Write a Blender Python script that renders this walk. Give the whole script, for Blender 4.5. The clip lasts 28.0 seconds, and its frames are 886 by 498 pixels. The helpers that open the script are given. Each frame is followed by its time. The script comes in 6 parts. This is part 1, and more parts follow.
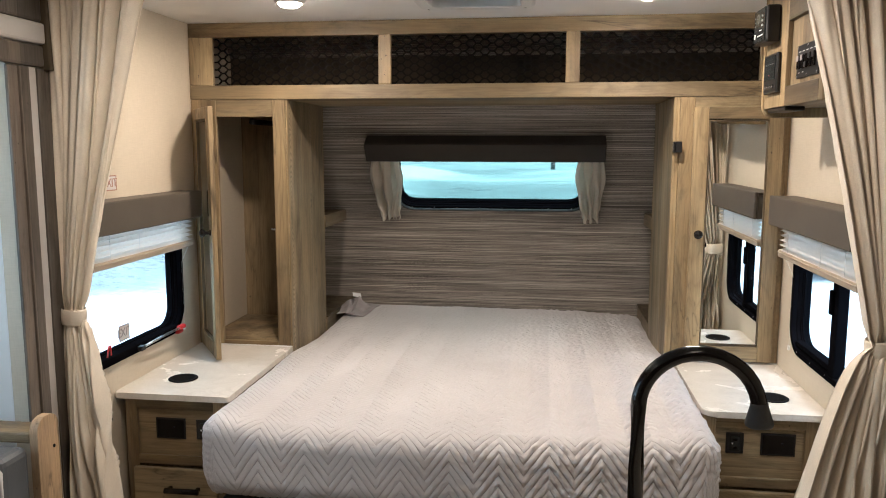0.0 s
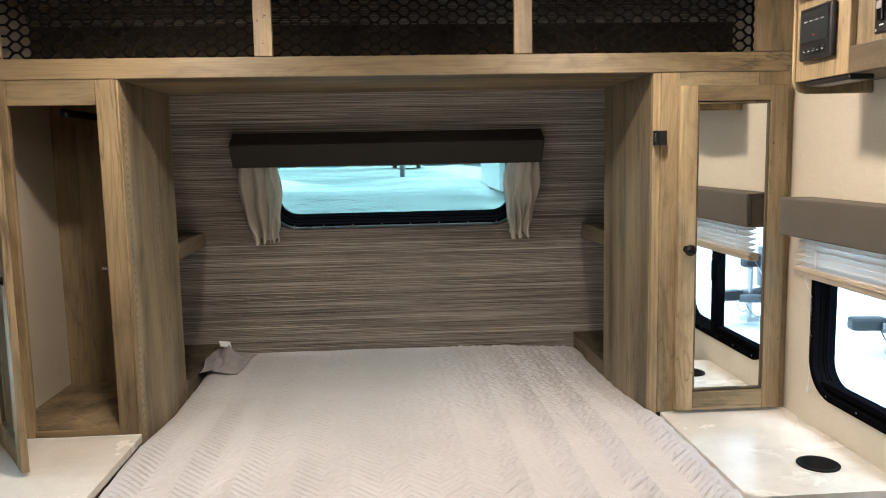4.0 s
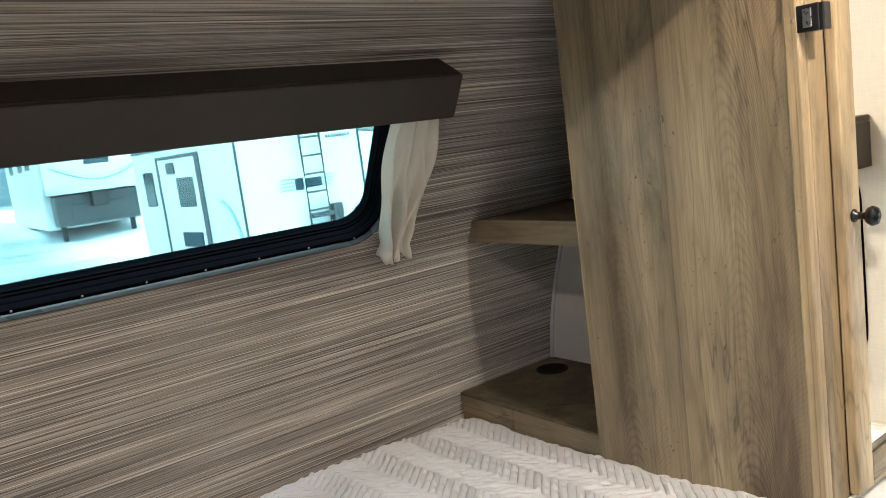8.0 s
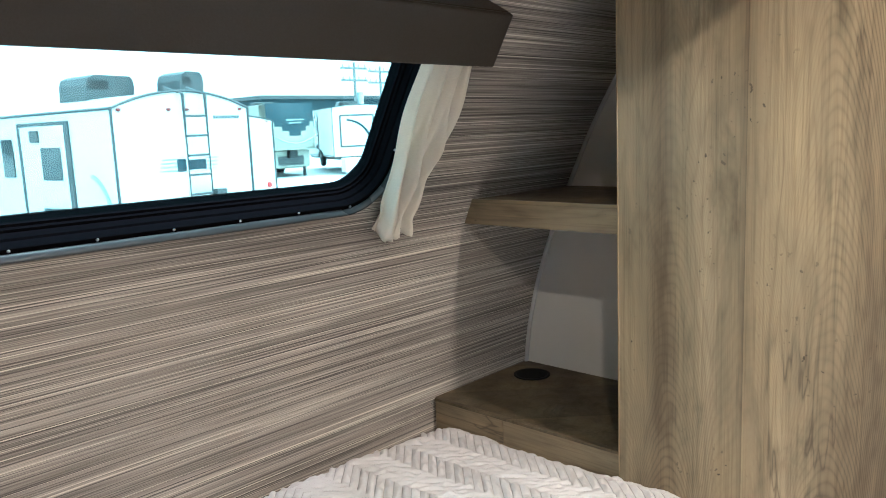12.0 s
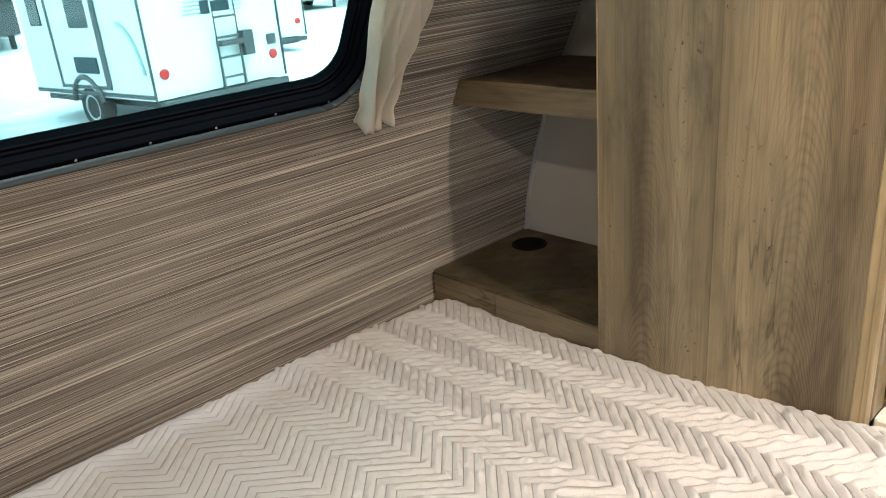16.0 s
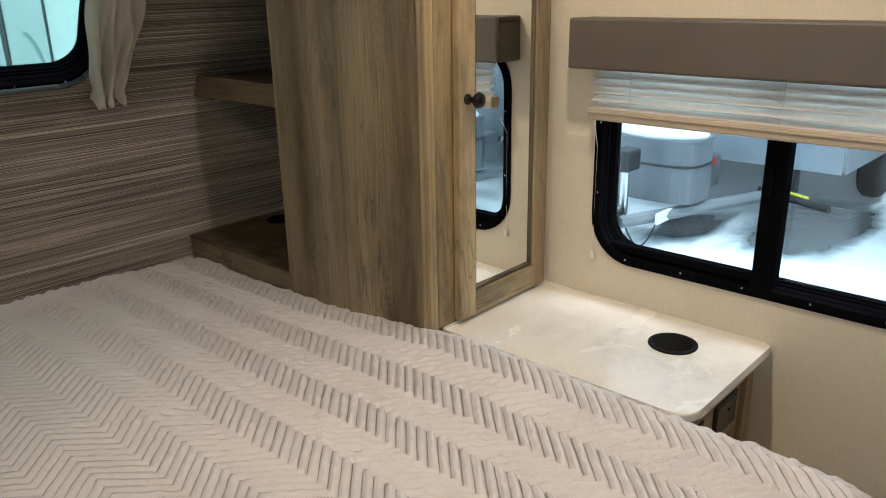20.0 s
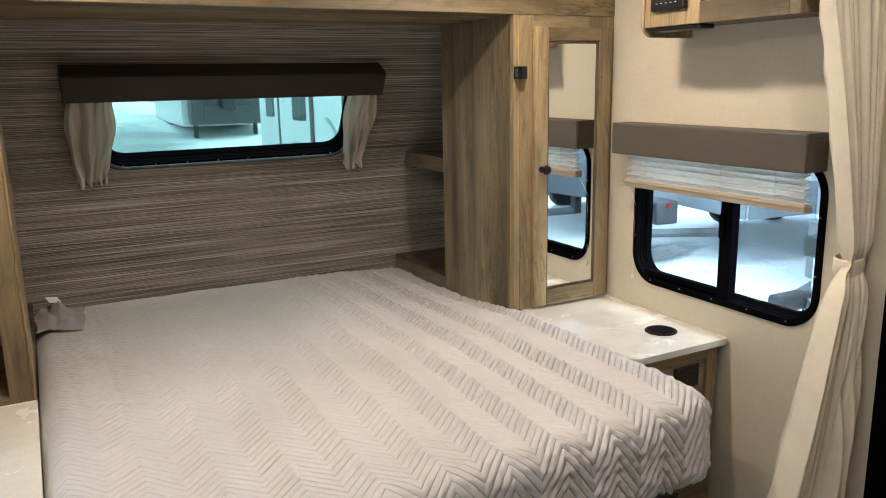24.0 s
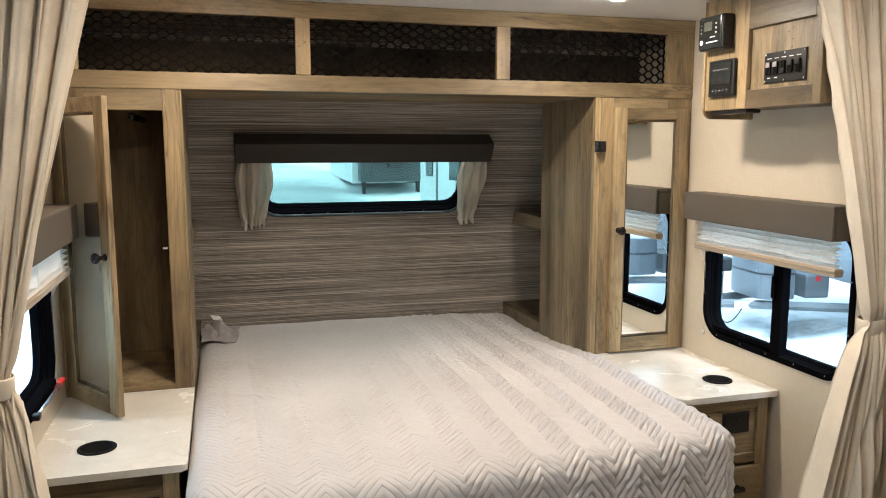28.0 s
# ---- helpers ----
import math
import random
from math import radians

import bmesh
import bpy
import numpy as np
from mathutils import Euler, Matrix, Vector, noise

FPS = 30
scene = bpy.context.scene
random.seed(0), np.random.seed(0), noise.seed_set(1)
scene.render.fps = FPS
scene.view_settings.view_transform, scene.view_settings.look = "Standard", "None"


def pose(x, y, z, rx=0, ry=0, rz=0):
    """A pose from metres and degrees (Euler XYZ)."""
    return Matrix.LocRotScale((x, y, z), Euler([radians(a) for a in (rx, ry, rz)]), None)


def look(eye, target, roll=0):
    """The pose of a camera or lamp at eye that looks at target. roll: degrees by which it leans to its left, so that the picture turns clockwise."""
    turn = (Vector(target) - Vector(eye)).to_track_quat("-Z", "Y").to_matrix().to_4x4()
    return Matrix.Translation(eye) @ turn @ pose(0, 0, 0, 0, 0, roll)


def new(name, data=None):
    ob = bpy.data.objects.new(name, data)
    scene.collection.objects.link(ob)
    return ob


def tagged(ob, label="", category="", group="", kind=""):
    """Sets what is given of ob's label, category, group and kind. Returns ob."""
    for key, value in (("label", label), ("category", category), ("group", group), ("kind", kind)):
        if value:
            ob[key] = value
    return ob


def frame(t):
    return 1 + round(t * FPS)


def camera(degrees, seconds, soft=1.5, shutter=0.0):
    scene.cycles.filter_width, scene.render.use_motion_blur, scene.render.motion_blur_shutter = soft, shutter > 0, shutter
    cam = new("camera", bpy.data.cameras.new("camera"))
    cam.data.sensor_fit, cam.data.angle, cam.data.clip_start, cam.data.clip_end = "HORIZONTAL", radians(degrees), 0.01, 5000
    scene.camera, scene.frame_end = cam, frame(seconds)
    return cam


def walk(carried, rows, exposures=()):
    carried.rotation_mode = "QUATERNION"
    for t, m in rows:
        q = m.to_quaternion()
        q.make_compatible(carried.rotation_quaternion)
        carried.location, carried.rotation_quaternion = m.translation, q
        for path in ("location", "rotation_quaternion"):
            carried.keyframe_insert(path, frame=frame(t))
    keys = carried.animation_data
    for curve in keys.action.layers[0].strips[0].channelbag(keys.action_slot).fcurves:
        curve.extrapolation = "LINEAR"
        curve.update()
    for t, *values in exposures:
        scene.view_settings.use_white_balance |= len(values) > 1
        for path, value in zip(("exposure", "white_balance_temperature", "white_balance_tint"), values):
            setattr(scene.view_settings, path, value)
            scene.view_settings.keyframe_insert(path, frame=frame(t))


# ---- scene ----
cam = camera(60.0, 28.0, soft=1.0)
PATH = [
    (0, (0.263, 0.061, 1.486), (0.003, 2.026, 1.223), 0.1),
    (0.5, (0.268, 0.07, 1.48), (0.013, 2.038, 1.232), -0.1),
    (1, (0.276, 0.08, 1.476), (0.03, 2.051, 1.238), -0.3),
    (1.5, (0.271, 0.097, 1.473), (0.023, 2.066, 1.229), -0.4),
    (2, (0.245, 0.181, 1.482), (-0.001, 2.148, 1.217), -0.4),
    (2.5, (0.203, 0.292, 1.474), (-0.006, 2.264, 1.215), 0.1),
    (3, (0.136, 0.436, 1.45), (-0.009, 2.415, 1.196), 0.6),
    (3.5, (0.059, 0.633, 1.453), (0.051, 2.618, 1.211), -0.2),
    (5.5, (-0.238, 1.51, 1.426), (0.319, 3.41, 1.146), -3.3),
    (6, (-0.289, 1.721, 1.403), (0.437, 3.561, 1.107), -4.2),
    (6.5, (-0.355, 1.915, 1.389), (0.537, 3.676, 1.069), -4.5),
    (7, (-0.384, 2.093, 1.379), (0.615, 3.797, 1.062), -5.2),
    (7.5, (-0.425, 2.251, 1.396), (0.661, 3.904, 1.098), -6.7),
    (8, (-0.452, 2.388, 1.383), (0.728, 3.977, 1.096), -7.5),
    (8.5, (-0.513, 2.554, 1.368), (0.776, 4.06, 1.1), -7.0),
    (9, (-0.521, 2.685, 1.343), (0.845, 4.124, 1.089), -5.2),
    (9.5, (-0.516, 2.748, 1.311), (0.891, 4.145, 1.045), -3.3),
    (10, (-0.521, 2.775, 1.304), (0.916, 4.14, 1.034), -2.6),
    (10.5, (-0.517, 2.786, 1.304), (0.93, 4.139, 1.035), -2.7),
    (11, (-0.511, 2.786, 1.296), (0.93, 4.144, 1.015), -2.8),
    (11.5, (-0.506, 2.774, 1.303), (0.927, 4.14, 1.015), -2.9),
    (12, (-0.484, 2.776, 1.321), (0.941, 4.145, 1.011), -2.4),
    (12.5, (-0.448, 2.776, 1.352), (0.941, 4.149, 0.92), -2.6),
    (13, (-0.411, 2.766, 1.383), (0.921, 4.14, 0.801), -3.3),
    (13.5, (-0.383, 2.774, 1.414), (0.905, 4.15, 0.744), -3.8),
    (15.5, (-0.383, 2.736, 1.406), (0.871, 4.108, 0.668), -4.5),
    (16, (-0.409, 2.689, 1.428), (0.844, 4.07, 0.704), -5.0),
    (16.5, (-0.407, 2.599, 1.429), (0.843, 3.988, 0.717), -4.5),
    (17, (-0.378, 2.506, 1.426), (0.911, 3.855, 0.706), -3.7),
    (17.5, (-0.337, 2.421, 1.407), (1.025, 3.685, 0.669), -2.9),
    (18, (-0.313, 2.346, 1.389), (1.1, 3.548, 0.643), -2.9),
    (18.5, (-0.304, 2.262, 1.389), (1.126, 3.451, 0.654), -2.5),
    (19, (-0.314, 2.176, 1.379), (1.126, 3.371, 0.674), -1.4),
    (19.5, (-0.339, 2.083, 1.383), (1.094, 3.302, 0.705), -1.3),
    (20, (-0.364, 1.967, 1.387), (1.032, 3.244, 0.738), -1.0),
    (20.5, (-0.387, 1.85, 1.394), (0.942, 3.215, 0.787), -1.1),
    (21, (-0.379, 1.673, 1.399), (0.869, 3.125, 0.821), -1.3),
    (21.5, (-0.384, 1.528, 1.416), (0.746, 3.076, 0.845), -1.5),
    (23.5, (-0.631, 0.977, 1.42), (0.361, 2.661, 0.998), -1.3),
    (24, (-0.686, 0.866, 1.467), (0.234, 2.589, 1.039), -1.1),
    (24.5, (-0.752, 0.749, 1.473), (0.139, 2.496, 1.079), -1.4),
    (25, (-0.783, 0.662, 1.486), (0.072, 2.433, 1.121), -1.6),
    (25.5, (-0.771, 0.585, 1.491), (0.031, 2.388, 1.164), -1.8),
    (26, (-0.72, 0.516, 1.509), (0.014, 2.354, 1.227), -1.6),
    (26.5, (-0.669, 0.454, 1.517), (-0.013, 2.328, 1.277), -1.0),
    (27, (-0.644, 0.409, 1.518), (-0.046, 2.304, 1.289), -1.0),
    (27.5, (-0.63, 0.382, 1.514), (-0.059, 2.282, 1.259), -0.7),
    (28, (-0.633, 0.36, 1.494), (-0.082, 2.264, 1.225), 0.0),
]
EXPOSURES = [(0, 2.10, 5380, 12),
             (3, 2.00, 5380, 11),
             (6, 2.40, 5220, 9),
             (8, 2.80, 5180, 9),
             (9.5, 3.30, 5120, 9),
             (12, 3.28, 5060, 9),
             (13.5, 2.83, 5330, 9),
             (16, 2.76, 5560, 9),
             (17, 2.37, 5350, 9),
             (18, 2.14, 5070, 7),
             (18.7, 1.79, 5450, 9),
             (20, 1.61, 5600, 8),
             (23.5, 1.82, 5550, 9),
             (25, 2.02, 5450, 9),
             (28, 2.15, 5450, 9)]
walk(cam, [(t, look(eye, target, roll)) for t, eye, target, roll in PATH], EXPOSURES)

# ---- light ----
world = bpy.data.worlds.new("overcast_sky")
scene.world = world
world.use_nodes = True
wn = world.node_tree
sky = wn.nodes.new("ShaderNodeTexSky")
sky.sky_type = "NISHITA"
sky.sun_disc = False
sky.sun_elevation = radians(64)
sky.sun_rotation = radians(158)
sky.altitude = 300
sky.dust_density = 6.0
sky.ozone_density = 1.0
veil = wn.nodes.new("ShaderNodeMix")
veil.data_type = "RGBA"
veil.inputs[0].default_value = 0.66
veil.inputs[7].default_value = (8.6, 8.9, 9.0, 1)
wn.links.new(sky.outputs[0], veil.inputs[6])
wn.links.new(veil.outputs[2], wn.nodes["Background"].inputs[0])
wn.nodes["Background"].inputs[1].default_value = 0.15

sun = new("sun", bpy.data.lights.new("sun", "SUN"))
sun.data.energy = 1.5
sun.data.angle = radians(35)
sun.data.color = (1.0, 0.96, 0.9)
sun.matrix_world = look((4, -10, 22), (0, 0, 0))

CEIL = 1.965
# last four pucks are unseen, added to light the drapes and bed front
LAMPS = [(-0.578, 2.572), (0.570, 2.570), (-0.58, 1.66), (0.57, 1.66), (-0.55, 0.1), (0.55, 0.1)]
BED_WATTS, UNSEEN_LOUNGE_WATTS, UNSEEN_AFT_WATTS = 1.95, 1.15, 0.5
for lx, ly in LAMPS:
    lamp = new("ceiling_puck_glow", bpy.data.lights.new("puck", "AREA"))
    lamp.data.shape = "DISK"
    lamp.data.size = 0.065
    lamp.data.energy = BED_WATTS if ly > 2 else UNSEEN_LOUNGE_WATTS if ly > 1 else UNSEEN_AFT_WATTS
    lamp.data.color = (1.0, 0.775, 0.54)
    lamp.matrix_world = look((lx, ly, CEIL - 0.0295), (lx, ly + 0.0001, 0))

# ---- materials ----
def shader(name, base=(0.5, 0.5, 0.5), rough=0.5, metal=0.0, spec=0.5):
    m = bpy.data.materials.new(name)
    m.use_nodes = True
    b = m.node_tree.nodes["Principled BSDF"]
    b.inputs["Base Color"].default_value = (*base, 1)
    b.inputs["Roughness"].default_value = rough
    b.inputs["Metallic"].default_value = metal
    b.inputs["Specular IOR Level"].default_value = spec
    return m, m.node_tree, b


def node(nt, kind, **values):
    n = nt.nodes.new(kind)
    for k, v in values.items():
        n.inputs[k.replace("_", " ")].default_value = v
    return n


def coords(nt, scale, source="Object", rot=(0, 0, 0), shift=False):
    tc = nt.nodes.new("ShaderNodeTexCoord")
    mp = nt.nodes.new("ShaderNodeMapping")
    mp.inputs["Scale"].default_value = scale
    mp.inputs["Rotation"].default_value = rot
    nt.links.new(tc.outputs[source], mp.inputs["Vector"])
    if shift:
        oi = nt.nodes.new("ShaderNodeObjectInfo")
        mul = nt.nodes.new("ShaderNodeMath")
        mul.operation = "MULTIPLY"
        mul.inputs[1].default_value = 37.0
        nt.links.new(oi.outputs["Random"], mul.inputs[0])
        nt.links.new(mul.outputs[0], mp.inputs["Location"])
    return mp.outputs[0]


def noise_tex(nt, vec, scale, detail=4, rough=0.5, distort=0.0):
    n = node(nt, "ShaderNodeTexNoise", Scale=scale, Detail=detail, Roughness=rough, Distortion=distort)
    nt.links.new(vec, n.inputs["Vector"])
    return n.outputs["Fac"]


def ramp(nt, fac, stops):
    r = nt.nodes.new("ShaderNodeValToRGB")
    e = r.color_ramp.elements
    while len(e) < len(stops):
        e.new(0.5)
    for el, (p, c) in zip(e, stops):
        el.position = p
        el.color = (*c, 1)
    nt.links.new(fac, r.inputs[0])
    return r.outputs[0]


def mix(nt, a, b, fac, mode="MIX"):
    m = nt.nodes.new("ShaderNodeMix")
    m.data_type = "RGBA"
    m.blend_type = mode
    for sock, v in ((m.inputs[0], fac), (m.inputs[6], a), (m.inputs[7], b)):
        if isinstance(v, (int, float)):
            sock.default_value = v
        elif isinstance(v, tuple):
            sock.default_value = (*v, 1)
        else:
            nt.links.new(v, sock)
    return m.outputs[2]


def math_node(nt, op, a, b=None, c=None):
    m = nt.nodes.new("ShaderNodeMath")
    m.operation = op
    for i, v in enumerate((a, b, c)):
        if v is None:
            continue
        if isinstance(v, (int, float)):
            m.inputs[i].default_value = v
        else:
            nt.links.new(v, m.inputs[i])
    return m.outputs[0]


def bump(nt, b, height, dist=0.001, strength=1.0):
    n = nt.nodes.new("ShaderNodeBump")
    n.inputs["Distance"].default_value = dist
    n.inputs["Strength"].default_value = strength
    nt.links.new(height, n.inputs["Height"])
    nt.links.new(n.outputs[0], b.inputs["Normal"])


def plain(name, base, rough=0.5, metal=0.0, vary=0.12, scale=30.0, relief=0.0003, spec=0.5):
    m, nt, b = shader(name, base, rough, metal, spec)
    v = coords(nt, (1, 1, 1))
    big = noise_tex(nt, v, scale * 0.15, 3)
    fine = noise_tex(nt, v, scale * 6, 3)
    lo = tuple(c * (1 - vary) for c in base)
    hi = tuple(min(1, c * (1 + vary)) for c in base)
    nt.links.new(ramp(nt, big, [(0.3, lo), (0.7, hi)]), b.inputs["Base Color"])
    nt.links.new(ramp(nt, fine, [(0.2, (rough * 0.85,) * 3), (0.8, (min(1, rough * 1.15),) * 3)]), b.inputs["Roughness"])
    if relief:
        bump(nt, b, fine, relief)
    return m


def wood(name, axis, tone=1.0, dark=(0.088, 0.062, 0.032), mid=(0.221, 0.166, 0.092), light=(0.338, 0.266, 0.156), rough=0.42, figure=0.18):
    """Grey-brown knotty oak laminate with its grain along one axis."""
    m, nt, b = shader(name, mid, rough)

    def stretched(along, across, detail=3, roughness=0.55, distort=0.0):
        v = coords(nt, tuple(along if i == axis else across for i in range(3)), shift=True)
        return noise_tex(nt, v, 1.0, detail, roughness, distort)

    def tinted(c, k=1.0):
        return tuple(x * tone * k for x in c)

    board = stretched(0.5, 7.0, 2, 0.4)
    flow = stretched(0.9, 6.0, 4, 0.5, 0.4)
    streak = stretched(1.2, 20.0, 4, 0.6, 0.7)
    pore = stretched(5.0, 260.0, 3, 0.6)
    blotch = stretched(2.6, 8.5, 5, 0.65, 0.5)
    rings = math_node(nt, "PINGPONG", math_node(nt, "ADD", math_node(nt, "MULTIPLY", flow, 26.0), math_node(nt, "MULTIPLY", streak, 1.2)), 1.0)
    c = ramp(nt, board, [(0.32, tinted(dark, 1.35)), (0.46, tinted(mid)), (0.56, tinted(mid, 1.08)), (0.70, tinted(light))])
    c = mix(nt, c, ramp(nt, blotch, [(0.30, (0.40, 0.40, 0.37)), (0.45, (0.92, 0.92, 0.91)), (0.70, (1.26, 1.23, 1.17))]), 0.95, "MULTIPLY")
    c = mix(nt, c, ramp(nt, rings, [(0.05, (0.74, 0.72, 0.69)), (0.35, (1.0, 1.0, 1.0)), (0.9, (1.10, 1.09, 1.07))]), 0.5, "MULTIPLY")
    c = mix(nt, c, ramp(nt, streak, [(0.30, (0.58, 0.56, 0.53)), (0.44, (1, 1, 1))]), 0.28, "MULTIPLY")
    c = mix(nt, c, ramp(nt, pore, [(0.30, (0.58, 0.56, 0.52)), (0.52, (1.04, 1.04, 1.04))]), 0.6, "MULTIPLY")
    wander = stretched(1.5, 11.0, 4, 0.6, 0.6)
    line = ramp(nt, math_node(nt, "ABSOLUTE", math_node(nt, "SUBTRACT", wander, 0.5)), [(0.0, (1, 1, 1)), (0.011, (0.35, 0.35, 0.35)), (0.028, (0, 0, 0))])
    where = ramp(nt, stretched(1.1, 3.6, 2), [(0.50, (0, 0, 0)), (0.62, (1, 1, 1))])
    c = mix(nt, c, tinted((0.045, 0.032, 0.018)), math_node(nt, "MULTIPLY", math_node(nt, "MULTIPLY", line, where), 0.7))
    tc = nt.nodes.new("ShaderNodeTexCoord")
    sx = nt.nodes.new("ShaderNodeSeparateXYZ")
    nt.links.new(tc.outputs["Object"], sx.inputs[0])
    side = [sx.outputs[i] for i in range(3) if i != axis]
    across = math_node(nt, "MULTIPLY", math_node(nt, "ADD", math_node(nt, "ADD", side[0], side[1]), 0.192), 1 / 0.262)
    which = node(nt, "ShaderNodeTexWhiteNoise")
    which.noise_dimensions = "1D"
    nt.links.new(math_node(nt, "FLOOR", across), which.inputs["W"])
    seam = ramp(nt, math_node(nt, "FRACT", across), [(0.0, (0.50, 0.47, 0.44)), (0.010, (0.80, 0.78, 0.76)), (0.030, (1, 1, 1))])
    c = mix(nt, c, ramp(nt, which.outputs["Value"], [(0.0, (0.78, 0.785, 0.79)), (1.0, (1.14, 1.12, 1.10))]), 1.0, "MULTIPLY")
    c = mix(nt, c, seam, 0.8, "MULTIPLY")
    # cathedral figure: nested arches up the middle of some boards
    local = math_node(nt, "SUBTRACT", math_node(nt, "FRACT", across), 0.5)
    arch = math_node(nt, "MULTIPLY", math_node(nt, "MULTIPLY", local, local), 5.5)
    rise = math_node(nt, "ADD", math_node(nt, "MULTIPLY", sx.outputs[axis], 1.5), math_node(nt, "MULTIPLY", which.outputs["Value"], 9.0))
    field = math_node(nt, "ADD", math_node(nt, "ADD", rise, arch), math_node(nt, "MULTIPLY", stretched(1.6, 7.0, 3, 0.5, 0.5), 0.42))
    arches = math_node(nt, "PINGPONG", math_node(nt, "MULTIPLY", field, 62.0), 1.0)
    figured = ramp(nt, stretched(0.8, 2.6, 2), [(0.40, (0.15, 0.15, 0.15)), (0.58, (1, 1, 1))])
    c = mix(nt, c, mix(nt, (1, 1, 1), ramp(nt, arches, [(0.05, (0.50, 0.47, 0.43)), (0.45, (1.0, 1.0, 1.0)), (0.95, (1.14, 1.13, 1.10))]), math_node(nt, "MULTIPLY", figured, figure)), 1.0, "MULTIPLY")
    fleck = stretched(9.0, 150.0, 2, 0.5)
    c = mix(nt, c, ramp(nt, fleck, [(0.60, (1, 1, 1)), (0.72, (1.22, 1.20, 1.16))]), 0.6, "MULTIPLY")
    vor = node(nt, "ShaderNodeTexVoronoi", Scale=1.0, Randomness=1.0)
    kv = coords(nt, tuple(2.6 if i == axis else 5.2 for i in range(3)), shift=True)
    nt.links.new(kv, vor.inputs["Vector"])
    sep = nt.nodes.new("ShaderNodeSeparateColor")
    nt.links.new(vor.outputs["Color"], sep.inputs[0])
    some = math_node(nt, "GREATER_THAN", sep.outputs[0], 0.55)
    rim = math_node(nt, "ADD", vor.outputs["Distance"], math_node(nt, "MULTIPLY", math_node(nt, "SUBTRACT", blotch, 0.5), 0.16))
    knot = ramp(nt, rim, [(0.015, (1, 1, 1)), (0.05, (0.55, 0.55, 0.55)), (0.085, (0.12, 0.12, 0.12)), (0.16, (0, 0, 0))])
    c = mix(nt, c, tinted((0.035, 0.026, 0.016)), math_node(nt, "MULTIPLY", knot, math_node(nt, "MULTIPLY", some, 0.9)))
    speck = noise_tex(nt, coords(nt, (1, 1, 1), shift=True), 95.0, 2, 0.5)
    patch = stretched(5.0, 7.0, 2)
    dots = math_node(nt, "MULTIPLY", ramp(nt, speck, [(0.67, (0, 0, 0)), (0.72, (1, 1, 1))]), ramp(nt, patch, [(0.56, (0, 0, 0)), (0.66, (1, 1, 1))]))
    c = mix(nt, c, tinted((0.03, 0.022, 0.014)), math_node(nt, "MULTIPLY", dots, 0.85))
    nt.links.new(c, b.inputs["Base Color"])
    nt.links.new(ramp(nt, streak, [(0.3, (rough + 0.14,) * 3), (0.7, (rough - 0.03,) * 3)]), b.inputs["Roughness"])
    bump(nt, b, math_node(nt, "ADD", streak, math_node(nt, "MULTIPLY", pore, 0.5)), 0.0004, 0.6)
    return m


WOOD_V = wood("oak_laminate_upright", 2, 1.12)
WOOD_PANEL = wood("oak_panel_upright", 2, 1.13, (0.086, 0.063, 0.036), (0.206, 0.162, 0.099), (0.340, 0.270, 0.172), figure=0.85)
WOOD_H = wood("oak_laminate_level", 0, 1.16)
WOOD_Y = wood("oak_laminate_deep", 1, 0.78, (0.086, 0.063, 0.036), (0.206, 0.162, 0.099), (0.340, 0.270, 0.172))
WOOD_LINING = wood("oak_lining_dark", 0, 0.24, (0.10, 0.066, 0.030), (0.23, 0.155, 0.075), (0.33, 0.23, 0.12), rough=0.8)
# near black: shade inside the overhead cabinet is put into this colour
LINING_SHADE = wood("shaded_roof_lining", 0, 0.08, rough=0.8)
WOOD_INSIDE = wood("oak_wardrobe_inside", 2, 0.95, rough=0.55)
# dark laminate, its tone lowered further to stand for shade in the nooks
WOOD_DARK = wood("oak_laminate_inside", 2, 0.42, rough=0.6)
WOOD_EDGE = wood("oak_edge_band", 2, 1.5, rough=0.35)
WOOD_ARM = wood("pale_ply_arm", 2, 1.35, (0.22, 0.15, 0.09), (0.32, 0.23, 0.14), (0.38, 0.29, 0.18))
WOOD_GREY = wood("grey_trim_board", 2, 0.75, (0.10, 0.085, 0.07), (0.18, 0.155, 0.13), (0.24, 0.21, 0.18))


